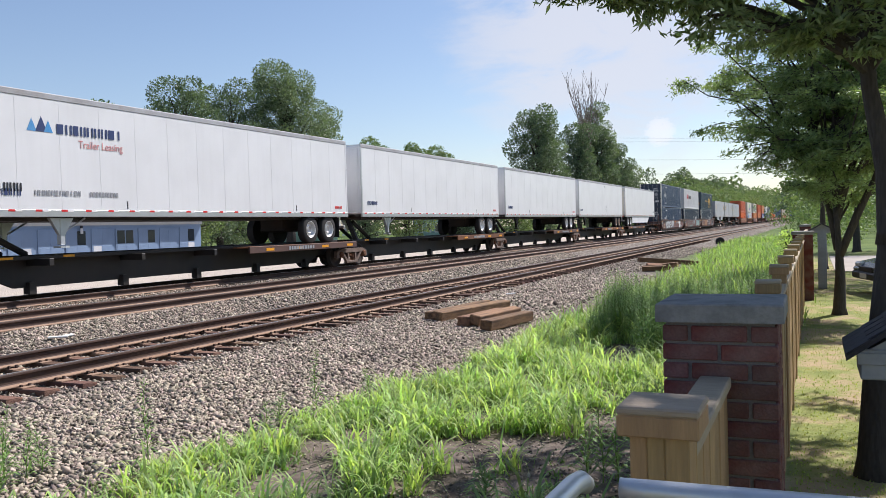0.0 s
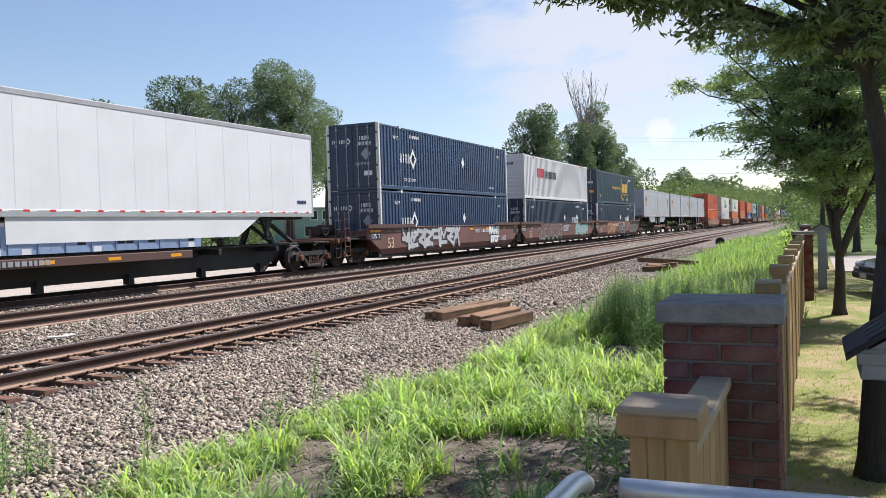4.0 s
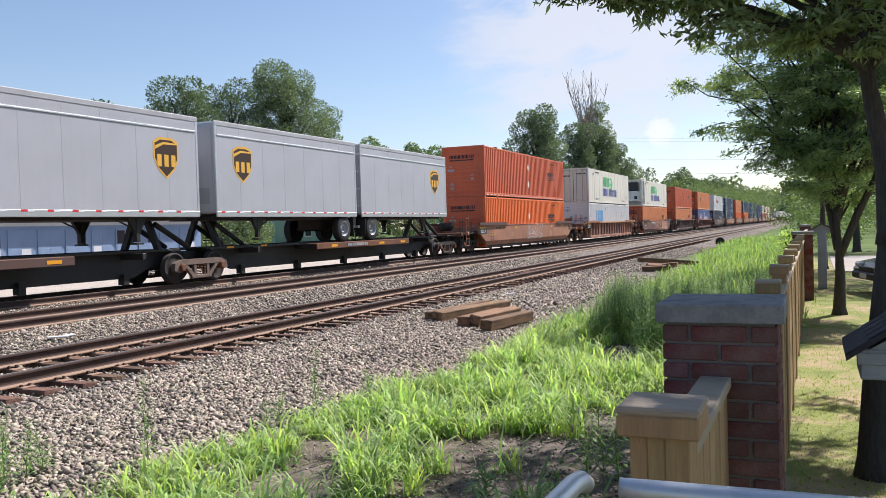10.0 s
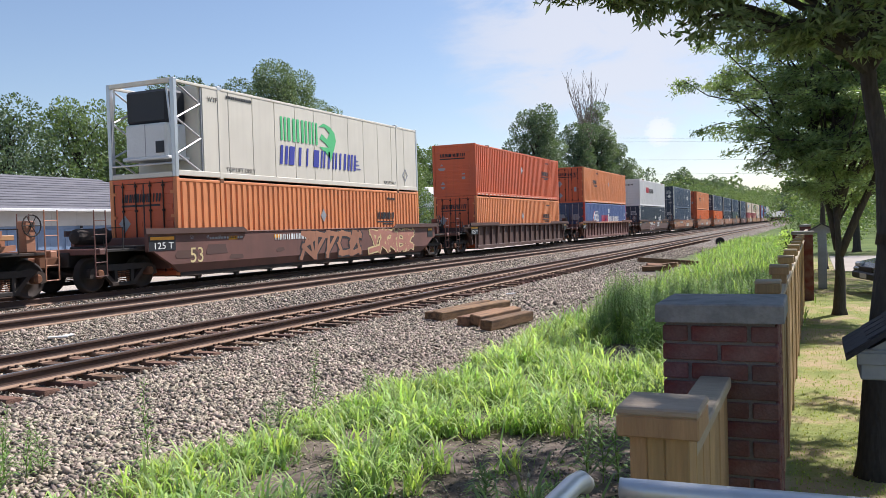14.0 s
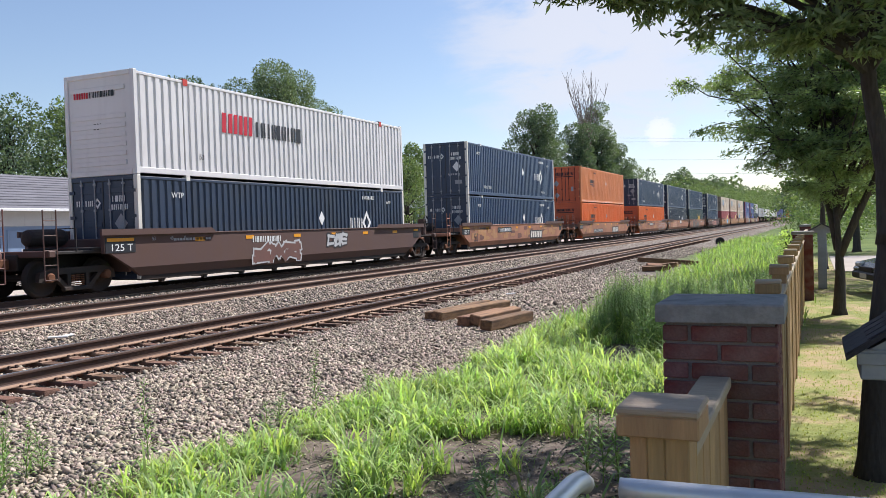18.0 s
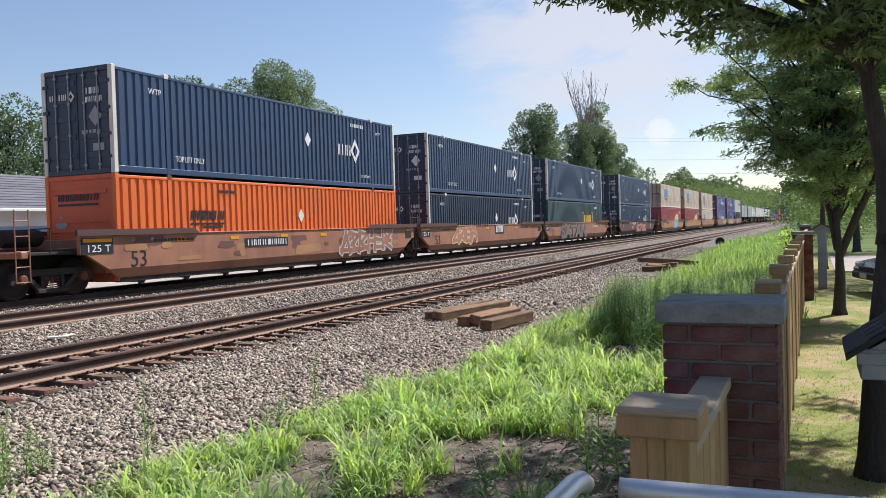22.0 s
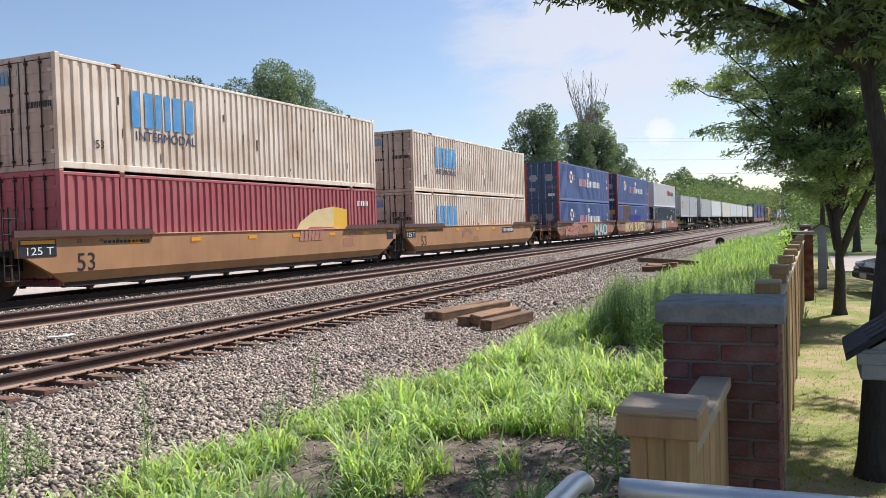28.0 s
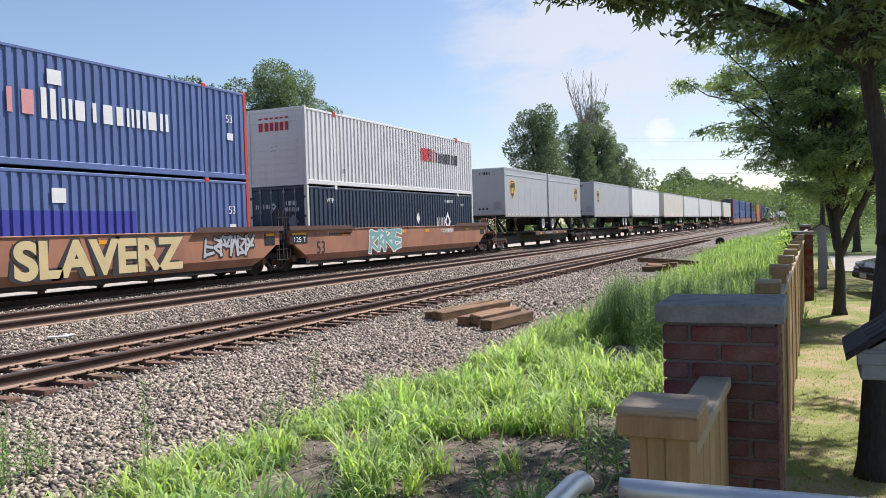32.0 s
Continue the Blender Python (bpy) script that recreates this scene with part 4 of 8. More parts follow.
        tg = [(2.55, 1.45), (3.1, 1.2), (3.35, 0.95), (3.45, 1.2), (3.6, 1.4), (3.75, 1.75), (3.65, 2.05), (3.35, 2.25), (2.9, 2.35), (2.55, 2.2), (3.0, 2.2), (3.3, 2.0), (3.1, 1.75), (2.75, 1.95), (2.6, 1.75), (3.0, 1.6), (3.2, 1.45)]
        part("emblem", Mesh().prism([(o + u, v) for u, v in tg], "x", x, x + 0.004), "ink_green", c, "green swirl emblem")
        bars(c, "company_word", "ink_indigo", o, 0.66, 1.85, 0.66, 4, x, seed=19, gap=0.22, slant=0.12)
        bars(c, "company_word", "ink_indigo", o + 2.1, 0.66, 3.1, 0.64, 7, x, seed=20, gap=0.24, slant=0.12)
        for i in range(3):
            block(c, "speed_line", "ink_indigo", o + 5.2, 0.74 + 0.16 * i, 0.4 - 0.08 * i, 0.035, x)
        words(c, "lift_notice", "TOP LIFT ONLY", "ink", -5.8, 0.25, x, 0.15, width=1.5)
        words(c, "lift_notice", "TOP LIFT ONLY", "ink", 4.7, 0.25, x, 0.13, width=1.1)
        words(c, "wide_mark", "WTP", "ink", -6.6, 2.35, x, 0.16)
        bars(c, "serial_lettering", "ink", -5.7, 2.55, 1.3, 0.1, 12, x, seed=21)
        diamond(c, "placard", "ink_grey", 6.75, 0.7, 0.26, x, ring=0.7)
        if c["lead"] == "door":
            bars(c, "serial_lettering", "ink", -0.9, 2.2, 0.7, 0.12, 6, xe, True, 22)
            bars(c, "serial_lettering", "ink", 0.3, 2.35, 0.8, 0.12, 8, xe, True, 23)
    elif livery == "red":
        part("sail_mark", Mesh().prism([(1.7, 0.85), (2.3, 1.5), (3.3, 1.95), (4.6, 2.1), (4.6, 0.65), (3.3, 0.5)], "x", x, x + 0.004), "spray_cream", c)
        part("sail_mark", Mesh().prism([(4.6, 0.65), (4.6, 2.1), (5.6, 2.0), (5.6, 0.75)], "x", x, x + 0.004), "ink_yellow", c)
        part("sail_stripe", Mesh().prism([(1.5, 0.9), (3.0, 1.22), (4.4, 1.2), (5.6, 1.05), (5.6, 1.13), (4.4, 1.32), (3.0, 1.34)], "x", x + 0.006, x + 0.009), "red", c)
        bars(c, "serial_lettering", "ink_white", 6.45, 2.15, 0.9, 0.2, 6, x, seed=24)
        words(c, "size_mark", "53", "ink_white", 6.5, 1.0, x, 0.2)
    elif livery == "stack_blue":
        if seed == 21 and not upper:
            p = 11.88 / 42
            part("repaint_patch", corrugated(-5.94, -5.94 + 14 * p, 0.16, CH - 0.10, CW / 2 - 0.009, 1), "truck_iron", c, "brown repainted panel")
            part("repaint_patch", corrugated(-5.94 + 10 * p, -5.94 + 32 * p, 0.9, 1.86, CW / 2 - 0.006, 1), "ink_indigo", c, "fresh blue repainted panel")
            block(c, "notice", "ink_yellow", 0.3, 1.95, 0.7, 0.42, xe, True)
        if seed == 9:
            diamond(c, "company_diamond", "red_trim", -4.9, 1.62, 0.50, x, rh=0.62)
            diamond(c, "company_diamond", "ink_white", -4.9, 1.62, 0.40, x + 0.005, rh=0.50)
            diamond(c, "company_diamond", "ink_blue", -4.9, 1.62, 0.22, x + 0.010, rh=0.26)
            for i in range(10):
                block(c, "speed_line", "ink_white", -4.6, 1.12 + 0.11 * i, 1.35 - 0.03 * i, 0.045, x)
        elif not (seed == 21 and not upper):
            hexa = [(math.cos(k * math.pi / 3), math.sin(k * math.pi / 3)) for k in range(6)]
            ring = Mesh()
            for k in range(6):
                (ua, va), (ub, vb) = hexa[k], hexa[(k + 1) % 6]
                ring.prism([(-4.7 + 0.5 * ua, 1.85 + 0.5 * va), (-4.7 + 0.5 * ub, 1.85 + 0.5 * vb), (-4.7 + 0.3 * ub, 1.85 + 0.3 * vb), (-4.7 + 0.3 * ua, 1.85 + 0.3 * va)], "x", x, x + 0.004)
            part("company_ring", ring, "white_trim", c, "faded white ring emblem")
            diamond(c, "company_diamond", "ink_pink", -4.95, 1.85, 0.22, x + 0.005, rh=0.28)
            for i in range(3):
                block(c, "speed_line", "ink_grey", -4.15, 1.7 + 0.14 * i, 0.5, 0.04, x)
        if not (seed == 21 and not upper):
            bars(c, "company_word", "ink_red" if seed == 9 else "ink_pink", -2.3, 1.25, 2.3, 0.58, 5, x, seed=25, gap=0.3)
            bars(c, "company_word", "ink_white", 0.15, 1.2, 0.46, 0.74, 1, x, seed=26)
            bars(c, "company_word", "ink_white", 0.75, 1.25, 3.7, 0.5, 9, x, seed=27, gap=0.3)
        block(c, "notice", "ink_white", 0.35, 2.05, 0.42, 0.36, x)
        words(c, "size_mark", "53", "ink_white", 7.0, 1.8, x, 0.26)
        block(c, "notice", "ink_white", 7.05, 1.25, 0.3, 0.22, x)
        for u in (-0.65, 0.55):
            part("hex_mark", Mesh().prism([(u - 0.35, 1.7), (u - 0.17, 1.95), (u + 0.17, 1.95), (u + 0.35, 1.7), (u + 0.17, 1.45), (u - 0.17, 1.45)], "y", xe, xe - 0.004), "ink_grey", c)
        block(c, "notice", "ink_grey", -0.95, 0.75, 0.45, 0.25, xe, True)
        bars(c, "serial_lettering", "ink_grey", 0.4, 0.9, 0.6, 0.2, 5, xe, True, 28)
        block(c, "notice", "ink_white", 0.45, 0.35, 0.5, 0.2, xe, True)


CONTAINER_KINDS = {
    "umax": (("navy", "navy", "door", "corrugated", "white_trim", "charcoal"), "navy blue corrugated container with white corner posts"),
    "umax_grey": (("charcoal", "charcoal", "door", "corrugated", "white_trim", "charcoal"), "dark slate corrugated container with white corner posts"),
    "xpo": (("white_box", "white_box", "front", "corrugated", "white_box", "white_box"), "white corrugated container with red and black lettering"),
    "schneider": (("orange", "orange", "front", "corrugated", "orange", "red_orange"), "bright orange corrugated container with black lettering"),
    "schneider_red": (("red_orange", "red_orange", "front", "corrugated", "red_orange", "red_orange"), "red orange corrugated container with black lettering"),
    "schneider_fade": (("faded_orange", "faded_orange", "door", "corrugated", "faded_orange", "red_orange"), "faded orange corrugated container with black lettering"),
    "csx_cream": (("beige", "beige", "door", "corrugated", "beige", "beige_door_shaded"), "rust-streaked cream corrugated container with blue lettering"),
    "csx_white": (("white_box", "white_box", "front", "corrugated", "white_box", "white_box"), "off-white corrugated container with blue lettering"),
    "csx_dark": (("dark_teal", "dark_teal", "door", "corrugated", "dark_teal", "charcoal"), "dark teal corrugated container with yellow lettering"),
    "csx_green": (("green_blue", "green_blue", "door", "corrugated", "green_blue", "charcoal"), "grey green corrugated container with yellow lettering"),
    "tiger": (("cream", "cream", "door", "flat", "aluminium", "cream"), "cream smooth-sided refrigerated container with green and blue lettering"),
    "tiger_unit": (("cream", "cream", "reefer", "flat", "aluminium", "cream"), "cream smooth-sided container with an open cooling unit end"),
    "red": (("red", "red", "door", "corrugated", "red", "red"), "dull red corrugated container with a gold sail"),
    "stack_blue": (("blue", "blue", "door", "corrugated", "red_trim", "navy"), "blue corrugated container with red corner posts"),
}
LIVERY = {"umax_grey": "umax", "schneider_red": "schneider", "schneider_fade": "schneider", "csx_white": "csx_cream", "csx_green": "csx_dark", "tiger_unit": "tiger"}
MOVING = []   # (thing, distance along the train, height over the rail top)


def load_container(kind, s_mid, z, upper, seed, marks=True):
    spec, label = CONTAINER_KINDS[kind]
    c = copy_thing(container(*spec), Matrix())
    c["lead"] = spec[2]
    tagged(c, label + (", stacked on top" if upper else ", in a well car"), "container", "containers on the train")
    if marks:
        dress(c, LIVERY.get(kind, kind), upper, seed)
    del c["lead"]
    MOVING.append((c, s_mid, z))
    return c


# ---------------------------------------------------------------- train: cars
def ladder(parent, x, y, z0, z1, mat):
    s = Mesh()
    for dx in (0, 0.38):
        s.tube([(x, y + dx, z0), (x, y + dx, z1)], 0.018, 6)
    zz = z0
    while zz < min(z1, z0 + 1.5):
        s.tube([(x, y, zz), (x, y + 0.38, zz)], 0.014, 6)
        zz += 0.36
    return part("ladder", s, mat, parent)


def brake_wheel(parent, x, y, z, mat="grime"):
    s = Mesh()
    ring = [(x, y + 0.26 * math.cos(a * math.pi / 9), z + 0.26 * math.sin(a * math.pi / 9)) for a in range(19)]
    s.tube(ring, 0.018, 6, False)
    for a in range(6):
        w = a * math.pi / 3
        s.tube([(x, y, z), (x, y + 0.26 * math.cos(w), z + 0.26 * math.sin(w))], 0.012, 5)
    s.tube([(x - 0.12, y, z), (x + 0.03, y, z)], 0.035, 8)
    return part("brake_wheel", s, mat, parent)


def well_car(s_mid, color, style="smooth", lead_end=True, trail_end=True, seed=1, label="", art=()):
    """A well car unit: origin at the middle of the well on the rail top. Ends without a truck of their own share the next unit's."""
    car = thing("well_car", label, "railway car", group="cars of the train")
    half = 8.35
    for sx in (-1, 1):
        if style == "smooth":
            up = Mesh().prism([(-half - 1.1, 1.02), (-half - 1.1, 1.50), (half + 1.1, 1.50), (half + 1.1, 1.02), (half + 0.9, 1.02), (half + 0.19, 0.62), (-half - 0.19, 0.62), (-half - 0.9, 1.02)], "x", sx * 1.33, sx * 1.45)
            side = part("side_sill", up, color, car)
            lo = Mesh()
            o = [(-half - 0.19, 0.62), (half + 0.19, 0.62), (half - 0.25, 0.37), (-half + 0.25, 0.37)]
            v = [(sx * 1.448, o[0][0], o[0][1]), (sx * 1.448, o[1][0], o[1][1]), (sx * 1.32, o[2][0], o[2][1]), (sx * 1.32, o[3][0], o[3][1]),
                 (sx * 1.30, o[0][0], o[0][1]), (sx * 1.30, o[1][0], o[1][1]), (sx * 1.26, o[2][0], o[2][1]), (sx * 1.26, o[3][0], o[3][1])]
            lo.add(v, [(0, 1, 2, 3), (7, 6, 5, 4), (0, 4, 5, 1), (1, 5, 6, 2), (2, 6, 7, 3), (3, 7, 4, 0)])
            part("lower_panel", lo, color, car)
            part("bottom_chord", Mesh().box(sx * 1.15, -half + 0.3, 0.24, sx * 1.315, half - 0.3, 0.37, 0.01), "grime", car)
            gap = Mesh()
            for k in range(9):
                gap.box(sx * 1.16, -7.2 + k * 1.8 - 0.06, 0.14, sx * 1.28, -7.2 + k * 1.8 + 0.06, 0.24)
            tagged(part("hanger_strip", gap, "grime", car), kind="stuff")
            rim = Mesh().box(sx * 1.31, -half - 1.1, 1.50, sx * 1.48, half + 1.1, 1.535, 0.008)
            part("top_flange", rim, color, car)
        else:
            # on the orange car a browner sheet paints in shade, a yellower chord sunlight
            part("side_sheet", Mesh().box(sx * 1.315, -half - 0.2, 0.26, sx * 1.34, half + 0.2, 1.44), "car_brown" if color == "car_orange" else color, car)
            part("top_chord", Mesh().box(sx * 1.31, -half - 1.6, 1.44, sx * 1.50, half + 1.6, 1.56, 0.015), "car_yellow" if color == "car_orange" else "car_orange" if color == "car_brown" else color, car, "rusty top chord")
            part("bottom_chord", Mesh().box(sx * 1.30, -half, 0.24, sx * 1.42, half, 0.42, 0.015), color, car)
            for k in range(17):
                y = -half + 0.15 + k * (2 * half - 0.3) / 16
                wide = 0.14 if k in (3, 13) else 0.045
                part("rib", Mesh().prism([(sx * 1.34, 1.44), (sx * 1.47, 1.44), (sx * 1.40, 0.42), (sx * 1.34, 0.42)], "y", y - wide, y + wide), color, car)
            for k in (-1, 1):
                arch = Mesh()
                for a in range(7):
                    w0, w1 = a * math.pi / 14, (a + 1) * math.pi / 14
                    arch.prism([(k * (half + 1.75 - 1.15 * math.cos(w0)), 0.45 + 0.75 * math.sin(w0)), (k * (half + 1.75 - 1.15 * math.cos(w1)), 0.45 + 0.75 * math.sin(w1)), (k * (half + 1.75 - 1.25 * math.cos(w1)), 0.47 + 0.86 * math.sin(w1)), (k * (half + 1.75 - 1.25 * math.cos(w0)), 0.47 + 0.86 * math.sin(w0))], "x", sx * 1.2, sx * 1.34)
                part("wheel_arch", arch, color, car)
                part("end_panel", Mesh().prism([(k * (half + 0.1), 1.44), (k * (half + 1.55), 1.44), (k * (half + 1.55), 1.28), (k * (half + 0.9), 1.22), (k * (half + 0.35), 0.8)], "x", sx * 1.2, sx * 1.24), color, car)
        for k in (-1, 1):
            part("guide_plate", Mesh().prism([(k * 5.1, 1.50), (k * (half + 1.25), 1.50), (k * (half + 1.25), 1.66), (k * 5.35, 1.66)], "x", sx * 1.47, sx * 1.55), "car_dark" if style == "smooth" else color, car)
    for k in range(9):
        part("floor_beam", Mesh().box(-1.26, -7.2 + k * 1.8 - 0.12, 0.20, 1.26, -7.2 + k * 1.8 + 0.12, 0.27), "grime", car)
    joint = 9.85
    for k, own in ((-1, lead_end), (1, trail_end)):
        reach = 11.2 if own else joint
        part("end_bulkhead", Mesh().box(-1.28, k * (half + 0.02), 0.5, 1.28, k * (half + 0.1), 1.42, 0.02), color, car)
        part("platform", Mesh().box(-1.25, k * (half + 0.1), 1.05, 1.25, k * (half + 1.35), 1.20, 0.02), "grime", car)
        part("centre_sill", Mesh().box(-0.4, k * (half + 0.1), 0.68, 0.4, k * reach, 1.08, 0.02), "car_black", car)
        if own or k > 0:
            truck(car, k * (9.95 if own else joint), "grime")
        if own:
            part("end_sill", Mesh().box(-1.45, k * 10.95, 1.0, 1.45, k * 11.15, 1.16, 0.02), color, car)
            part("end_deck", Mesh().box(-1.3, k * (half + 1.3), 1.06, 1.3, k * 11.0, 1.13, 0.01), "grime", car)
            cp = Mesh().box(-0.12, k * 11.1, 0.72, 0.12, k * 11.7, 0.98, 0.03)
            cp.box(-0.2, k * 11.62, 0.66, 0.2, k * 11.86, 1.04, 0.06)
            part("coupler", cp, "steel_rust", car)
            ladder(car, 1.40, k * 11.05 - 0.2, 0.45, 2.15, color if color != "car_black" else "grime")
            ladder(car, -1.40, k * 11.05 - 0.2, 0.45, 2.15, color if color != "car_black" else "grime")
            part("grab_iron", Mesh().tube([(1.3, k * 10.2, 1.13), (1.3, k * 10.2, 1.7), (0.6, k * 10.2, 1.7), (0.6, k * 10.2, 1.13)], 0.018, 6), "grime", car)
            tank = Mesh().lathe(((-0.62, 0.1), (-0.58, 0.2), (-0.5, 0.23), (0.5, 0.23), (0.58, 0.2), (0.62, 0.1)), "y", 16, (0.5 if k > 0 else -0.5, k * 9.6, 1.48))
            part("air_tank", tank, "grime", car)
            if k > 0:
                brake_wheel(car, 1.1, k * 10.75, 1.78)
                part("brake_housing", Mesh().box(0.75, k * 10.6, 1.13, 1.05, k * 10.9, 1.9, 0.03), color, car)
        else:
            part("ladder_post", Mesh().box(1.32, k * (joint - 0.30) - 0.02, 0.5, 1.37, k * (joint - 0.30) + 0.03, 2.2), "grime", car)
            ladder(car, 1.38, k * (joint - 0.28) - 0.19, 0.5, 2.2, "grime")
            part("joint_cover", Mesh().box(-0.6, k * (half + 1.2), 1.1, 0.6, k * joint, 1.32, 0.05), "grime", car)
        wide = 0.52 if k < 0 else 0.28
        sp = part("sign_panel", Mesh().box(1.452, k * (half + 0.55) - wide, 1.03, 1.462, k * (half + 0.55) + wide, 1.44), "ink", car)
        part("reflector", Mesh().box(1.464, k * (half + 0.55) - wide + 0.05, 1.33, 1.468, k * (half + 0.55) + wide - 0.05, 1.42), "amber", sp)
        if k < 0:
            words(car, "load_mark", "125 T", "ink_white", k * (half + 0.55) - 0.38, 1.08, 1.466, 0.19, width=0.74)
            if style == "smooth":
                for text, u in (("53", -7.75), ("48", -7.05), ("45", -6.5)):
                    words(car, "length_mark", text, "ink_grey" if color != "car_yellow" else "ink", u, 1.33, 1.456, 0.1)
    x = 1.456 if style == "smooth" else 1.50
    if style == "smooth":
        rf = Mesh()
        for y in (-6.0, -3.6, -0.9, 1.6, 4.0, 6.6):
            rf.box(x, y, 1.27, x + 0.004, y + 0.42, 1.38)
        tagged(part("reflector_strip", rf, "amber", car), kind="stuff")
        if color != "car_dark":
            words(car, "size_mark", "53", "spray_cream" if color == "car_brown" else "ink", -7.8, 0.64, 1.456, 0.46)
        bars(car, "notice_lettering", "ink" if color in ("car_yellow", "car_orange") else "ink_grey", -6.9, 1.30, 1.6, 0.07, 12, x, seed=seed)
    for a in art:
        a(car, x)
    MOVING.append((car, s_mid, 0.0))
    return car


def spine_car(s_mid, lead_end, trail_end, seed, hitch=(), pitch=17.4, platform=(1.5, 8.4)):
    """A flat spine car that carries road trailers."""
    car = thing("spine_car", "black spine car with rusty wheel platforms, carrying road trailers", "railway car", group="cars of the train")
    h = pitch / 2
    part("spine", Mesh().box(-0.35, -h + 0.9, 0.50, 0.35, h - 0.9, 1.05, 0.02), "car_black", car)
    side = Mesh().prism([(-h + 0.5, 1.05), (h - 0.5, 1.05), (h - 1.0, 0.78), (h - 2.2, 0.27), (-h + 2.2, 0.27), (-h + 1.0, 0.78)], "x", 0.35, 0.47)
    part("web", side, "car_black", car)
    part("deck", Mesh().box(-0.75, -h + 0.6, 0.98, 0.75, h - 0.6, 1.05, 0.01), "car_black", car)
    for i in range(5):
        y = -h + 2.6 + i * (pitch - 5.2) / 4
        part("cross_beam", Mesh().box(-1.28, y - 0.07, 0.80, 1.28, y + 0.07, 0.98, 0.01), "car_black", car)
        part("hanger", Mesh().box(0.38, y - 0.10, 0.10, 0.60, y + 0.10, 0.40), "car_black", car)
    for sx in (-1, 1):
        p = part("wheel_platform", Mesh().box(sx * 0.55, platform[0], 0.95, sx * 1.40, platform[1], 1.0, 0.01), "steel_rust", car, "rusty wheel platform")
        part("platform_edge", Mesh().box(sx * 1.36, platform[0], 0.78, sx * 1.43, platform[1], 1.0, 0.01), "car_dark" if seed % 2 else "steel_rust", p)
        rf = Mesh()
        for u in (0.16, 0.42, 0.66, 0.92):
            y = platform[0] + u * (platform[1] - platform[0])
            rf.box(sx * 1.43, y - 0.22, 0.84, sx * 1.436, y + 0.22, 0.93)
        tagged(part("reflector_strip", rf, "amber", p), kind="stuff")
        part("walkway", Mesh().box(sx * 0.45, -h + 0.8, 0.96, sx * 0.75, platform[0], 0.99), "car_black", car)
        rf = Mesh()
        for y in (-h + 1.6, -h + 3.4):
            rf.box(sx * 0.755, y, 0.98, sx * 0.76, y + 0.35, 1.04)
        tagged(part("reflector_strip", rf, "amber", car), kind="stuff")
    for y in hitch:
        s = Mesh()
        for sx in (-1, 1):
            s.prism([(sx * 0.55, 1.05), (sx * 0.75, 1.05), (sx * 0.32, 2.0), (sx * 0.14, 2.0)], "y", y - 0.07, y + 0.07)
            s.tube([(sx * 0.45, y + 0.1, 1.8), (sx * 0.45, y + 1.5, 1.08)], 0.08, 6)
        s.box(-0.45, y - 0.35, 1.98, 0.45, y + 0.35, 2.06, 0.02)
        part("trailer_hitch", s, "car_black", car, "black trailer hitch stand")
    for k, own in ((-1, lead_end), (1, trail_end)):
        part("centre_sill", Mesh().box(-0.3, k * (h - 1.0), 0.62, 0.3, k * (h + (1.2 if own else 0.0)), 0.95, 0.02), "car_black", car)
        if own or k > 0:
            truck(car, k * h, "truck_iron" if not own else "grime")
        if own:
            part("end_sill", Mesh().box(-1.35, k * (h + 1.25), 0.95, 1.35, k * (h + 1.42), 1.12, 0.02), "steel_rust", car)
            part("end_deck", Mesh().box(-1.0, k * (h + 0.2), 0.98, 1.0, k * (h + 1.3), 1.05, 0.01), "car_black", car)
            ladder(car, 1.33, k * (h + 1.33) - 0.19, 0.4, 1.9, "grime")
            cp = Mesh().box(-0.12, k * (h + 1.4), 0.68, 0.12, k * (h + 1.9), 0.92, 0.03)
            part("coupler", cp, "steel_rust", car)
            brake_wheel(car, 0.9, k * (h + 1.1), 1.55)
    bars(car, "serial_lettering", "ink_grey", platform[0] + 2.2, 0.83, 1.6, 0.12, 10, 1.44, seed=seed)
    MOVING.append((car, s_mid, 0.0))
    return car


# ---------------------------------------------------------------- train: road trailers
def trailer_tyre(parent, x, y, z, rim_mat):
    t = part("wheel", Mesh().lathe(((-0.14, 0.30), (-0.14, 0.46), (-0.11, 0.51), (0.11, 0.51), (0.14, 0.46), (0.14, 0.30)), "x", 28, (0, 0, 0), False), "tyre", parent, "", (x, y, z), True)
    part("rim", Mesh().lathe(((0.02, 0.05), (0.05, 0.12), (0.09, 0.13), (0.05, 0.16), (0.02, 0.24), (0.12, 0.285), (0.145, 0.305), (0.10, 0.31), (-0.1, 0.31)), "x", 22), rim_mat, t, "", None, True)
    return t


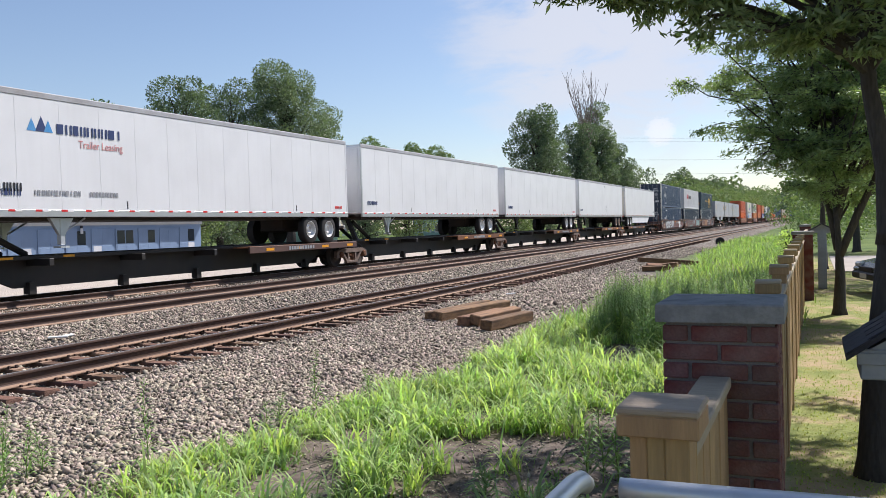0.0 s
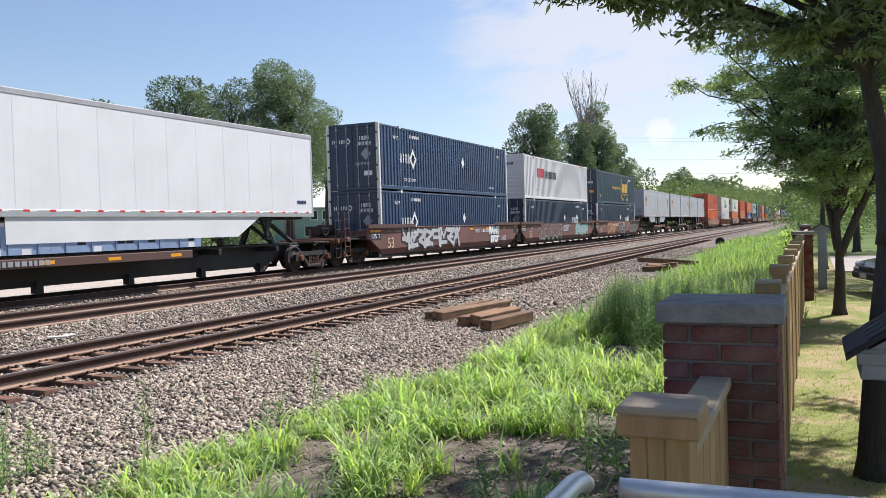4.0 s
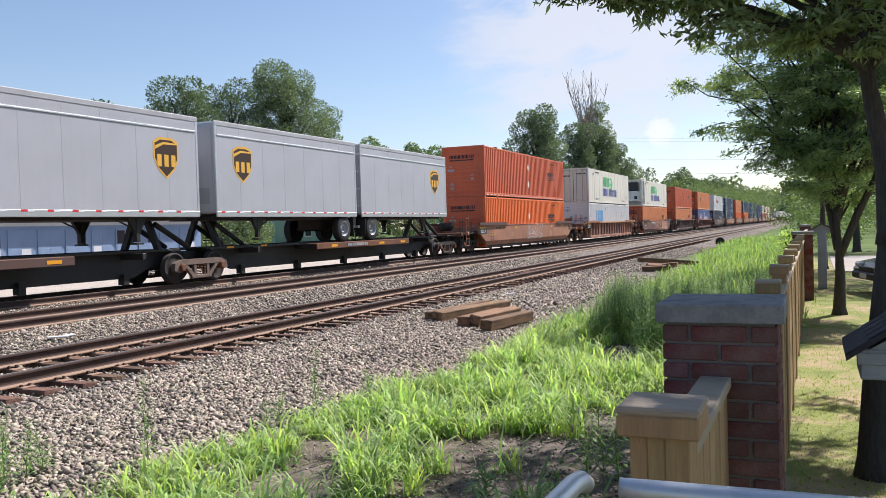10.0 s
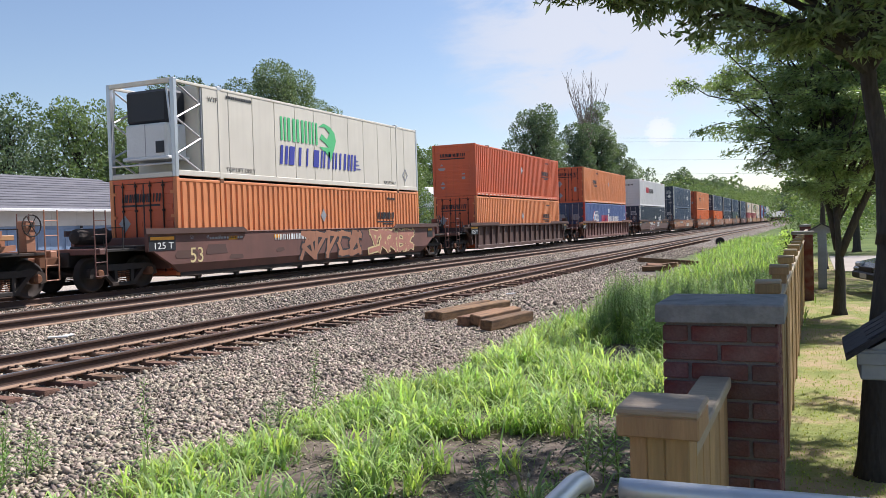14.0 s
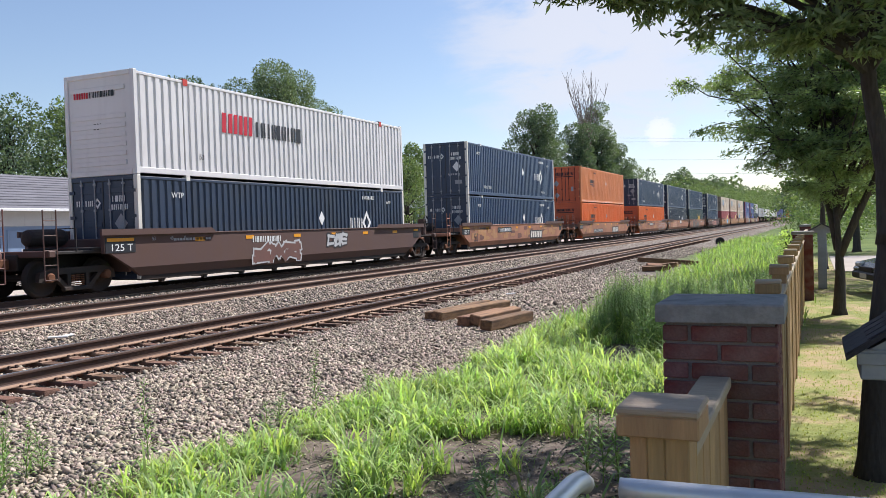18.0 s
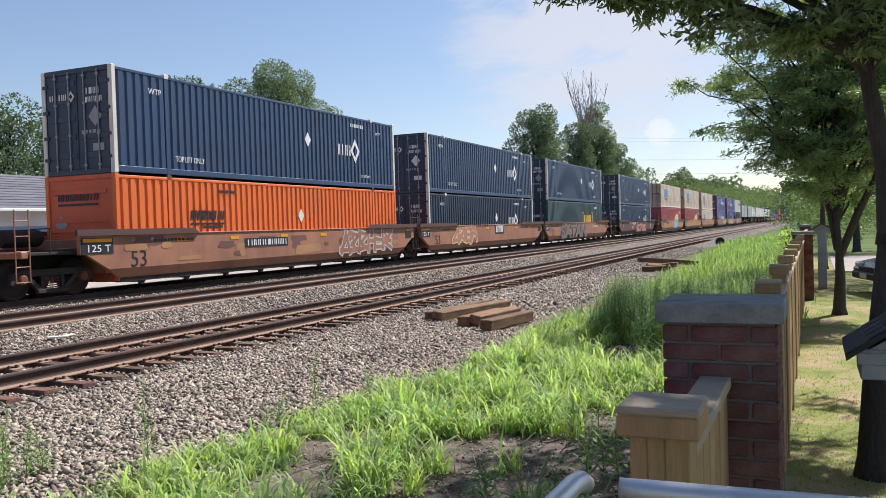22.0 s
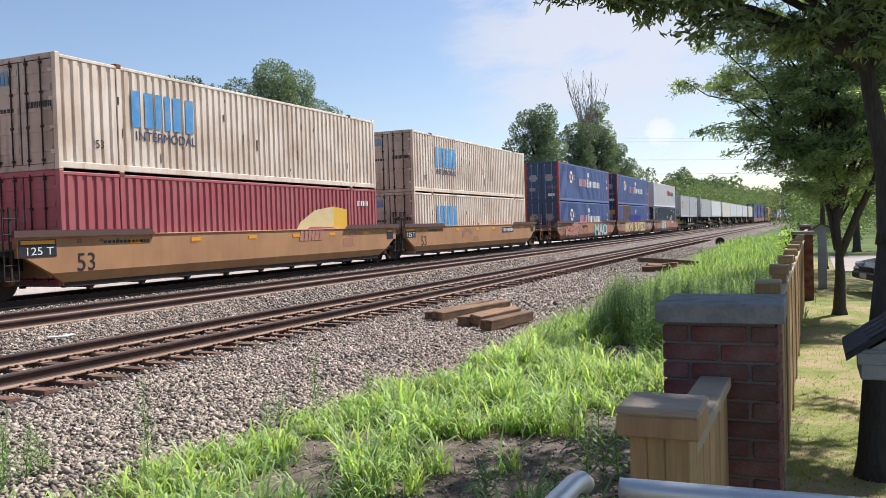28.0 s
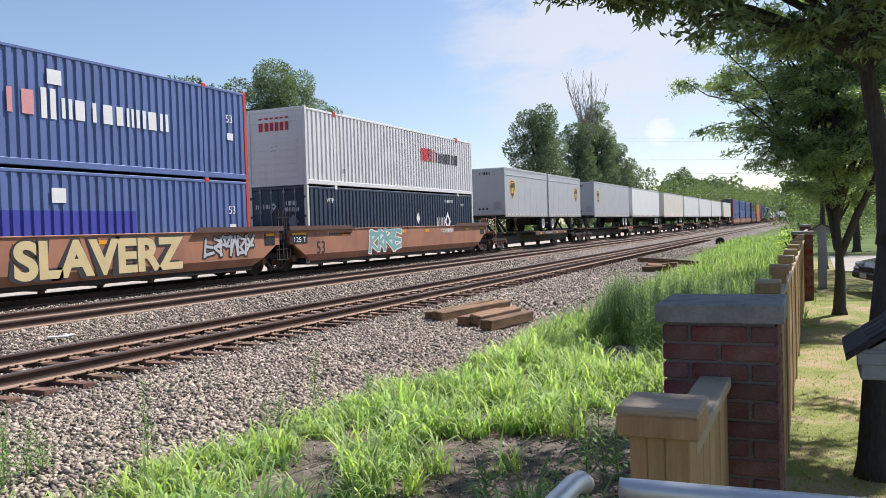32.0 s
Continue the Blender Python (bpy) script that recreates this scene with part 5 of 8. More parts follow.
def trailer(s_lead, length, color, nose_leads=True, axles=2, seed=1, label="", seams=1.22, skirt=None, rim="rim", rear="white_van", marks=None, rail_mat="aluminium", tape=True, stripe=0.0):
    """A box trailer: origin below its middle on the rail top; floor at 2.05, roof at 4.95."""
    t = thing("trailer", label, "trailer", group="trailers on the train")
    h, z0, z1, hx = length / 2, 2.04, 4.98, 1.295
    n = -1 if nose_leads else 1          # which way the nose points
    part("box", Mesh().box(-hx, -h, z0 + 0.06, hx, h, z1 - 0.06, 0.035), color, t)
    for sx in (-1, 1):
        part("top_rail", Mesh().box(sx * (hx - 0.05), -h - 0.006, z1 - 0.16, sx * (hx + 0.012), h + 0.006, z1, 0.02), "grey_rail", t)
        rail = part("bottom_rail", Mesh().box(sx * (hx - 0.05), -h, z0 - 0.06, sx * (hx + 0.014), h, z0 + 0.12, 0.012), rail_mat if color != "cream" else "cream", t)
        if tape:
            r, w = Mesh(), Mesh()
            k = 0
            u = -h + 0.2
            while u < h - 0.3:
                (r if k % 2 == 0 else w).box(sx * (hx + 0.014), u, z0 + 0.07, sx * (hx + 0.018), u + 0.18, z0 + 0.12)
                u += 0.19 if (k % 2 == 0) else 0.55
                k += 1
            tagged(part("red_tape", r, "reflect_red", rail), kind="stuff")
            tagged(part("white_tape", w, "reflect_white", rail), kind="stuff")
        k = max(2, round(length / seams))
        for i in range(1, k):
            y = -h + i * length / k
            if sx < 0:
                continue
            part("seam", Mesh().box(sx * hx, y - 0.028, z0 + 0.12, sx * (hx + 0.0025), y + 0.028, z1 - 0.16), color, t)
        for e in (-1, 1):
            part("corner_strip", Mesh().box(sx * (hx - 0.04), e * (h - 0.10), z0, sx * (hx + 0.008), e * (h + 0.008), z1 - 0.02, 0.02), "aluminium" if e == n else rear, t)
        if stripe:
            part("moulding", Mesh().box(sx * hx, -h + 0.1, z1 - stripe - 0.05, sx * (hx + 0.02), h - 0.1, z1 - stripe, 0.008), "aluminium", t)
    part("roof", Mesh().box(-hx + 0.04, -h + 0.03, z1 - 0.065, hx - 0.04, h - 0.03, z1 - 0.02), "aluminium", t)
    # rear doors
    y = -n * h
    e = -n
    for sx in (-1, 1):
        d = part("door", Mesh().box(sx * 0.01, y + e * 0.004, z0 + 0.1, sx * (hx - 0.10), y + e * 0.045, z1 - 0.16, 0.012), rear, t)
        for u in (0.18, 0.9):
            part("lock_rod", Mesh().tube([(sx * u, y + e * 0.07, z0), (sx * u, y + e * 0.07, z1 - 0.1)], 0.02, 6), "aluminium", d)
        for zz in (2.4, 3.1, 3.8, 4.5):
            part("hinge", Mesh().box(sx * (hx - 0.24), y + e * 0.04, zz, sx * (hx - 0.02), y + e * 0.07, zz + 0.08), "aluminium", d)
    bump = Mesh().box(-1.15, y - e * 0.10, z0 - 0.50, 1.15, y + e * 0.02, z0 - 0.40, 0.01)
    for sx in (-0.9, 0.9):
        bump.box(sx - 0.05, y - e * 0.1, z0 - 0.45, sx + 0.05, y, z0)
    part("rear_guard", bump, "aluminium", t)
    part("tail_light", Mesh().box(0.55, y + e * 0.02, z0 - 0.05, 1.1, y + e * 0.05, z0 + 0.06), "reflect_red", t)
    # nose
    part("nose_panel", Mesh().box(-hx + 0.12, n * h, z0 + 0.1, hx - 0.12, n * (h + 0.02), z1 - 0.18, 0.015), color, t)
    for u in (-0.25, 0.0, 0.25):
        part("air_coupling", Mesh().lathe(((0, 0.06), (n * 0.03, 0.07), (n * 0.05, 0.04)), "y", 10, (u - 0.1, n * (h + 0.02), z0 + 0.45)), "ink", t)
    # running gear
    part("cross_member_frame", Mesh().box(-1.0, -h + 0.4, z0 - 0.14, 1.0, h - 0.3, z0 - 0.02), "grime", t)
    yb = -n * (h - (2.0 if axles == 2 else 0.95))
    bog = Mesh().box(-0.5, yb - 1.3 * (axles / 2), 1.5, 0.5, yb + 1.3 * (axles / 2), z0 - 0.12, 0.02)
    bo = part("bogie", bog, "grime", t)
    for i in range(axles):
        ya = yb + (i - (axles - 1) / 2) * 1.24
        part("axle", Mesh().tube([(-1.1, ya, 1.52), (1.1, ya, 1.52)], 0.07, 8), "grime", bo)
        for sx in (-1, 1):
            trailer_tyre(t, sx * 1.12, ya, 1.515, rim) if sx > 0 else part("wheel", Mesh().lathe(((-0.14, 0.30), (-0.14, 0.5), (0.14, 0.5), (0.14, 0.30)), "x", 20), "tyre", t, "", (-1.12, ya, 1.515))
    part("mud_flap", Mesh().box(0.8, yb - n * 1.3 * (axles / 2) - 0.01, 1.2, 1.3, yb - n * 1.3 * (axles / 2) + 0.01, z0 - 0.1), "tyre", t)
    yl = n * (h - 2.6 * (1 if length > 12 else 0.9))
    for sx in (-1, 1):
        lg = Mesh().box(sx * 0.98, yl - 0.07, 1.3, sx * 1.12, yl + 0.07, z0 - 0.1, 0.01)
        lg.box(sx * 0.92, yl - 0.13, 1.22, sx * 1.18, yl + 0.13, 1.27)
        lg.prism([(yl - 0.35, z0 - 0.08), (yl + 0.35, z0 - 0.08), (yl + 0.08, z0 - 0.5), (yl - 0.08, z0 - 0.5)], "x", sx * 1.0, sx * 1.1)
        lg.tube([(sx * 1.0, yl + 0.1, 1.6), (sx * 1.0, yl - n * 0.8, z0 - 0.08)], 0.025, 6)
        part("landing_leg", lg, "galvanised" if seed < 3 else "car_black", t)
    part("kingpin_plate", Mesh().box(-0.6, n * (h - 1.3), z0 - 0.10, 0.6, n * (h - 0.5), z0 - 0.02), "grime", t)
    if skirt:
        a, b = yl - n * 0.6, yb + n * (1.35 * axles / 2 + 0.1)
        part("side_skirt", Mesh().prism([(a, z0 - 0.05), (b, z0 - 0.05), (b, 1.35), (a - n * 1.2, 1.35)], "x", hx - 0.06, hx - 0.03), skirt, t, "pale aerodynamic side skirt")
    if marks:
        marks(t, h, hx + 0.002, n)
    MOVING.append((t, s_lead + h, 0.0))
    return t


# ---------------------------------------------------------------- the train, from its head to its tail
def shield(t, h, x, n):
    u = n * (h - 1.35)
    o = [(-0.5, 0.38), (-0.25, 0.5), (0.25, 0.5), (0.5, 0.38), (0.5, -0.1), (0.32, -0.42), (0.0, -0.68), (-0.32, -0.42), (-0.5, -0.1)]
    s = part("shield", Mesh().prism([(u + a, 3.75 + b) for a, b in o], "x", x, x + 0.004), "gold", t, "brown and gold shield emblem")
    part("shield_field", Mesh().prism([(u + a * 0.88, 3.74 + b * 0.88) for a, b in o], "x", x + 0.005, x + 0.008), "shield_brown", s)
    part("shield_arc", Mesh().prism([(u - 0.43, 4.0), (u - 0.1, 4.12), (u + 0.43, 4.1), (u + 0.43, 4.06), (u - 0.1, 4.05), (u - 0.43, 3.9)], "x", x + 0.009, x + 0.011), "gold", s)
    m = Mesh()
    for k in (-0.28, 0.0, 0.28):
        m.box(x + 0.009, u + k - 0.085, 3.42, x + 0.011, u + k + 0.085, 3.76)
    part("shield_bars", m, "gold", s)
    bars(t, "serial_lettering", "ink", -0.35, 4.55, 0.7, 0.17, 6, -h - 0.022, True, 31)
    block(t, "inspection_door", "ink_grey", 0.55, 2.4, 0.5, 0.5, -h - 0.022, True)
    block(t, "inspection_door", "ink_grey", -1.0, 2.4, 0.3, 0.55, -h - 0.022, True)


def leasing_marks(t, h, x, n):
    for k, (c, w) in enumerate((("ink_blue", 0.28), ("ink_navy", 0.34), ("ink_blue", 0.26))):
        u = -6.55 + k * 0.24
        part("peak_emblem", Mesh().prism([(u, 4.03), (u + w, 4.03), (u + w / 2, 4.03 + w * 1.1)], "x", x + 0.001 * k, x + 0.003 + 0.001 * k), c, t)
    bars(t, "company_word", "ink_navy", -5.7, 4.02, 2.1, 0.24, 9, x + 0.006, seed=33, gap=0.2)
    words(t, "service_word", "Trailer Leasing", "ink_pink", -5.05, 3.72, x + 0.006, 0.2, width=1.45)
    bars(t, "address_lettering", "ink_grey", -6.4, 2.5, 1.35, 0.13, 12, x + 0.006, seed=34)
    bars(t, "number_lettering", "ink_grey", -4.75, 2.5, 0.95, 0.12, 10, x + 0.006, seed=35)
    bars(t, "serial_lettering", "ink", -8.0, 2.58, 1.25, 0.2, 7, x + 0.006, seed=36)
    rivet_marks(t, h, x, n)


def rivet_marks(t, h, x, n):
    bars(t, "notice_lettering", "reflect_red", h - 0.95, 2.3, 0.5, 0.1, 3, x + 0.006, seed=37)
    bars(t, "serial_lettering", "ink_navy", -h + 0.45, 2.48, 0.85, 0.16, 8, x + 0.006, seed=38)
    block(t, "tie_down_mark", "ink", -3.5, 2.2, 0.03, 0.2, x + 0.004)
    block(t, "tie_down_mark", "ink", 4.5, 2.2, 0.03, 0.2, x + 0.004)


def plain_marks(t, h, x, n):
    bars(t, "serial_lettering", "ink_navy", -h + 0.4, 2.45, 0.7, 0.14, 8, x + 0.006, seed=39)
    diamond(t, "old_placard", "ink_grey", 1.3, 2.7, 0.22, x, ring=0.86, rh=0.28)
    for u in (0.6, 0.95):
        block(t, "sticker", "ink_grey", u, 4.55, 0.14, 0.16, x)


def beige_rear(t, h, x, n):
    bars(t, "serial_lettering", "ink", 0.15, 2.7, 0.75, 0.16, 5, -h - 0.046, True, 41)
    bars(t, "serial_lettering", "ink", 0.1, 2.48, 0.9, 0.16, 6, -h - 0.046, True, 42)
    block(t, "notice", "amber", 0.15, 2.2, 0.35, 0.2, -h - 0.046, True)
    bars(t, "serial_lettering", "ink_navy", 7.1, 2.45, 0.55, 0.12, 6, x + 0.006, seed=43)


# white road trailers on spine cars
WHITE = "white smooth-sided road trailer riding on a spine car"
trailer(-4.6, 16.15, "white_van", True, 2, 0, WHITE, marks=plain_marks)
trailer(12.65, 16.15, "white_van", True, 2, 1, "white road trailer with blue peak emblem and lettering", marks=leasing_marks)
trailer(29.95, 16.15, "white_van", True, 2, 2, WHITE, marks=rivet_marks)
trailer(47.3, 16.15, "white_van", True, 2, 3, WHITE, marks=rivet_marks)
trailer(64.45, 16.15, "white_van", True, 2, 4, "plain white road trailer with dented sides and rusty wheels", seams=30, rim="rim_rust", marks=plain_marks)
trailer(82.1, 16.25, "white_van", False, 2, 5, "white road trailer with beige rear doors and side skirt", skirt="house_white", rear="cream", marks=beige_rear)
spine_car(3.5, True, False, 0, (-7.6,), 17.3)
spine_car(20.8, False, False, 1, (-7.6,), 17.3)
spine_car(38.1, False, False, 2, (-7.6,), 17.3)
spine_car(55.4, False, False, 3, (-7.6,), 17.3)
spine_car(72.7, False, False, 4, (-7.6,), 17.3, (-1.2, 7.9))
spine_car(90.0, False, True, 5, (6.6,), 17.3, (-7.2, 1.6))

# grey short trailers in pairs
GREY = "grey short road trailer with a brown and gold shield"
for i, s in enumerate((163.95, 172.65, 182.5, 191.6, 201.0, 210.0)):
    trailer(s, 8.62, "grey_van", i % 2 == 0, 1, 50 + i, GREY, seams=1.22, skirt="grey_van" if i < 2 else None, rear="grey_van", marks=shield, stripe=0.42, rim="ink_grey")
for i, s in enumerate((172.6, 191.2, 209.8)):
    spine_car(s, i == 0, i == 2, 60 + i, (-8.0, 7.9), 18.6, (-3.4, 4.2))


def g(y, z, w, h, fill, edge, n, seed, lean=0.1):
    return lambda car, x: graffiti(car, y, z, w, h, fill, edge, n, x + 0.003, seed, lean)


def ids(y, z, w, mat="ink_white", plate=False):
    def put(car, x):
        if plate:
            block(car, "number_board", "ink", y - 0.1, z - 0.06, w + 0.2, 0.30, x, depth=0.004)
        bars(car, "number_lettering", mat, y, z, w, 0.19, 10, x + 0.005, seed=44)
    return put


def mark(y, z, w, board=True, mat="ink_white"):
    def put(car, x):
        if board:
            block(car, "mark_board", "ink", y - 0.14, z - 0.08, w + 0.30, 0.55, x, depth=0.004)
        bars(car, "company_mark", mat, y, z, w, 0.39, 3, x + 0.005, seed=45, gap=0.12, slant=0.25)
    return put


def big(y, z, w, h, text, fill, edge, ground=None):
    def put(car, x):
        if ground:
            rng = random.Random(3)
            o = []
            for a in range(40):
                u = 2 * math.pi * a / 40
                q = 1.0 / max(abs(math.cos(u)), abs(math.sin(u))) ** 0.85 * rng.uniform(0.9, 1.05)
                o.append((y + w / 2 + math.cos(u) * q * w * 0.5, min(1.48, z + h / 2 + math.sin(u) * q * h * 0.52)))
            part("sprayed_ground", Mesh().prism(o, "x", x + 0.001, x + 0.003), ground, car)
        sprayed_word(car, text, y + w * 0.06, z + 0.04 * h, w * 0.88, h * 0.92, fill, edge, x + 0.006)
    return put


def patches(seed, mat, n=9):
    """Squarish areas of fresh or worn paint on a side sill."""
    def put(car, x):
        rng = random.Random(seed)
        s = Mesh()
        for k in range(n):
            y, z, w, h = rng.uniform(-8.4, 7.2), rng.uniform(0.66, 1.25), rng.uniform(0.25, 1.0), rng.uniform(0.12, 0.34)
            h = min(h, 1.46 - z)
            o = [(y + rng.uniform(-0.04, 0.04), z), (y + w * 0.5, z - rng.uniform(0, 0.03)), (y + w, z + rng.uniform(0, 0.05)), (y + w + rng.uniform(-0.08, 0.08), z + h * 0.6), (y + w * 0.9, z + h), (y + rng.uniform(0, 0.1), z + h), (y - rng.uniform(0, 0.06), z + h * 0.4)]
            s.prism(o, "x", x - 0.003, x + 0.0003 + 0.00008 * k + 0.00001 * seed)
        tagged(part("paint_patches", s, mat, car), kind="stuff")
    return put


def tags(*items):
    """Thin sprayed words, each (text, y, z, height, material)."""
    def put(car, x):
        for text, y, z, h, mat in items:
            words(car, "sprayed_tag", text, mat, y, z, x + 0.004, h, bold=0.008, shear=0.2)
    return put


BROWN, FADED = "brown well car covered in graffiti", "faded orange-brown well car with graffiti"
YELLOW, DARK, RIBBED = "tan yellow well car with black lettering", "dark brown low well car", "rusty brown well car with ribbed sides"
# (lead end of the containers, upper, lower, car colour, style, own truck in front, own truck behind, label, art)
STACKS = (
    (103.55, "umax", "umax", "car_brown", "smooth", True, False, BROWN, (g(-6.5, 0.62, 6.6, 0.78, "spray_grey", "spray_black", 8, 1), ids(2.2, 1.12, 2.4), big(4.3, 1.02, 1.9, 0.4, "PAINT", "ink_white", "spray_black"), big(4.5, 0.55, 1.7, 0.38, "STOP", "ink_white", "spray_black"), tags(("FREE", 6.4, 0.62, 0.26, "spray_grey")))),
    (123.0, "xpo", "umax_grey", "car_brown", "smooth", False, False, BROWN, (tags(("out", -7.4, 1.18, 0.18, "spray_grey")), g(-5.6, 0.62, 5.2, 0.8, "car_brown", "spray_teal", 5, 3), g(0.2, 0.95, 1.4, 0.45, "spray_grey", "spray_black", 4, 4), g(3.6, 0.7, 3.6, 0.7, "spray_teal", "spray_grey", 6, 5))),
    (142.5, "csx_dark", "umax_grey", "car_brown", "smooth", False, True, BROWN, (patches(6, "car_orange", 14), ids(-3.0, 1.12, 2.5), big(-0.6, 0.5, 3.4, 0.92, "BCW", "spray_black", "spray_grey"), big(4.6, 0.55, 3.6, 0.85, "NONE", "spray_black", "spray_grey"), g(-5.0, 0.55, 3.4, 0.8, "car_yellow", "car_orange", 5, 8))),
    (224.05, "schneider_red", "schneider", "car_orange", "smooth", True, True, "rusty orange well car with grey graffiti", (patches(9, "car_yellow"), g(-1.0, 0.7, 2.9, 0.72, "car_orange", "spray_grey", 5, 10))),
    (247.75, "tiger", "csx_white", "car_orange", "ribbed", True, True, "rusty orange well car with ribbed sides", ()),
    (271.35, "tiger_unit", "schneider_fade", "car_brown", "smooth", True, True, BROWN, (patches(11, "car_dark"), ids(-3.6, 1.2, 1.9), g(-2.0, 0.52, 4.2, 0.92, "car_orange", "spray_black", 5, 12), g(3.0, 0.55, 4.0, 0.85, "spray_pink", "spray_cream", 5, 13))),
    (294.85, "schneider_red", "schneider_fade", "car_dark", "ribbed", True, True, RIBBED, ()),
    (318.4, "schneider_fade", "stack_blue", "car_brown", "ribbed", True, True, RIBBED, ()),
    (341.95, "xpo", "umax_grey", "car_dark", "smooth", True, True, DARK, (ids(-3.3, 1.15, 1.6), g(-3.2, 0.55, 2.6, 0.5, "car_brown", "spray_grey", 3, 14), g(1.3, 0.9, 1.4, 0.4, "spray_grey", "spray_black", 3, 15))),
    (365.8, "umax", "umax", "car_orange", "smooth", True, True, "patched orange-brown well car with black number board", (patches(16, "car_yellow", 34), patches(116, "car_brown", 12), ids(-4.0, 1.12, 2.2, "ink_white", True), mark(2.0, 0.64, 2.3, True, "white_trim"))),
    (389.6, "schneider_fade", "schneider", "car_orange", "smooth", True, True, "orange-brown well car with yellow patches and black number board", (patches(117, "car_yellow", 16), ids(-4.8, 0.72, 3.0, "ink_white", True), mark(2.15, 0.62, 2.3, True, "white_trim"))),
    (413.35, "umax", "schneider", "car_orange", "smooth", True, False, FADED, (patches(17, "car_brown", 14), patches(119, "car_yellow", 12), ids(-2.8, 1.05, 2.2, "ink_white", True), g(3.0, 0.62, 4.2, 0.8, "car_orange", "spray_grey", 6, 18))),
    (432.95, "umax", "umax_grey", "car_orange", "smooth", False, False, FADED, (g(-5.6, 0.7, 3.2, 0.75, "spray_pink", "spray_cream", 4, 19), mark(0.6, 1.08, 1.2))),
    (452.55, "umax", "csx_green", "car_orange", "smooth", False, True, FADED, (big(-6.1, 0.42, 8.6, 1.0, "SATAN", "spray_dull", "spray_black"), ids(3.8, 1.1, 1.9))),
    (476.25, "umax", "umax", "car_dark", "smooth", True, True, "dark brown low well car with grey graffiti", (ids(-3.2, 1.2, 1.7), g(-1.2, 0.55, 5.0, 0.62, "spray_pink", "spray_black", 5, 21), patches(22, "spray_pink", 6))),
    (499.75, "csx_cream", "red", "car_yellow", "smooth", True, False, YELLOW, (g(1.0, 0.68, 2.8, 0.82, "spray_cyan", "ink_white", 4, 23), ids(-5.0, 1.1, 1.6, "ink"))),
    (519.9, "csx_cream", "red", "car_yellow", "smooth", False, False, YELLOW, (mark(2.0, 1.12, 1.5, False, "spray_pink"), patches(24, "car_orange", 5))),
    (539.7, "csx_cream", "csx_cream", "car_yellow", "smooth", False, True, YELLOW, (ids(3.3, 1.12, 1.8, "ink_white", True), patches(25, "car_orange", 4))),
    (563.75, "stack_blue", "stack_blue", "car_orange", "smooth", True, False, FADED, (patches(120, "car_yellow", 10), g(-7.0, 0.62, 4.0, 0.85, "spray_pink", "spray_black", 4, 26), ids(-2.4, 1.12, 1.7, "ink"), big(1.4, 0.42, 5.2, 1.0, "MAO", "spray_grey", "spray_black", "spray_green"))),
    (583.5, "stack_blue", "stack_blue", "car_orange", "smooth", False, False, FADED, (big(-6.0, 0.5, 4.3, 0.95, "IRON", "spray_cream", "spray_black"), big(-1.4, 0.5, 6.6, 0.95, "SLAVERZ", "spray_cream", "spray_black"), g(5.6, 0.8, 2.4, 0.55, "spray_grey", "spray_black", 6, 30))),
    (603.05, "xpo", "umax_grey", "car_orange", "smooth", False, True, FADED, (g(-3.8, 0.62, 2.8, 0.85, "spray_teal", "ink_white", 4, 31), ids(3.4, 1.2, 1.6))),
    (779.0, "stack_blue", "stack_blue", "car_orange", "smooth", True, False, FADED, ()),
    (798.6, "stack_blue", "stack_blue", "car_orange", "smooth", False, False, FADED, ()),
    (818.2, "stack_blue", "stack_blue", "car_orange", "smooth", False, True, FADED, ()),
    (842.0, "csx_green", "stack_blue", "car_brown", "smooth", True, True, BROWN, ()),
    (865.8, "schneider_fade", "schneider", "car_orange", "smooth", True, True, FADED, ()),
    (889.6, "umax", "umax", "car_brown", "ribbed", True, True, RIBBED, ()),
    (913.4, "stack_blue", "umax", "car_brown", "ribbed", True, True, RIBBED, ()),
    (937.2, "csx_dark", "umax", "car_brown", "smooth", True, True, BROWN, ()),
    (961.0, "xpo", "csx_white", "car_brown", "ribbed", True, True, RIBBED, ()),
    (984.8, "csx_cream", "csx_white", "car_orange", "smooth", True, True, FADED, ()),
    (1008.6, "umax", "stack_blue", "car_brown", "smooth", True, True, BROWN, ()),
    (1032.4, "xpo", "umax", "car_brown", "smooth", True, True, BROWN, ()),
)
for i, (s, upper, lower, color, style, a, b, label, art) in enumerate(STACKS):
    mid = s + CL / 2
    far = s > 700
    well_car(mid, color, style, a, b, i, label, art)
    load_container(lower, mid, 0.28, False, {0: 1, 1: 2}.get(i, i + 2), not far)
    load_container(upper, mid, 0.28 + CH + 0.006, True, {0: 1, 1: 2, 8: 4, 20: 3}.get(i, i + 3), not far)

for i, s in enumerate((624.4, 633.35)):
    trailer(s, 8.62, "grey_van" if i else "grey_van", i == 0, 1, 70 + i, GREY, rear="grey_van", marks=shield, stripe=0.42)
spine_car(633.2, True, True, 73, (-8.0, 7.9), 18.6, (-3.4, 4.2))
for i, (s, c) in enumerate(((646.6, "grey_van"), (662.6, "white_van"), (682.3, "cream"), (699.9, "white_van"), (717.4, "white_van"), (735.0, "white_van"), (756.5, "cream"))):
    trailer(s, 14.3 if i == 0 else 16.15, c, True, 2, 80 + i, WHITE if c == "white_van" else "grey road trailer riding on a spine car" if c == "grey_van" else "cream road trailer riding on a spine car", rear=c, marks=(lambda t, h, x, n: None) if i else shield)
for i, s in enumerate((653.8, 671.3, 690.0, 707.6, 725.2, 742.8, 764.6)):
    spine_car(s, i == 0, i == 6, 90 + i, (-7.4,), 17.5)
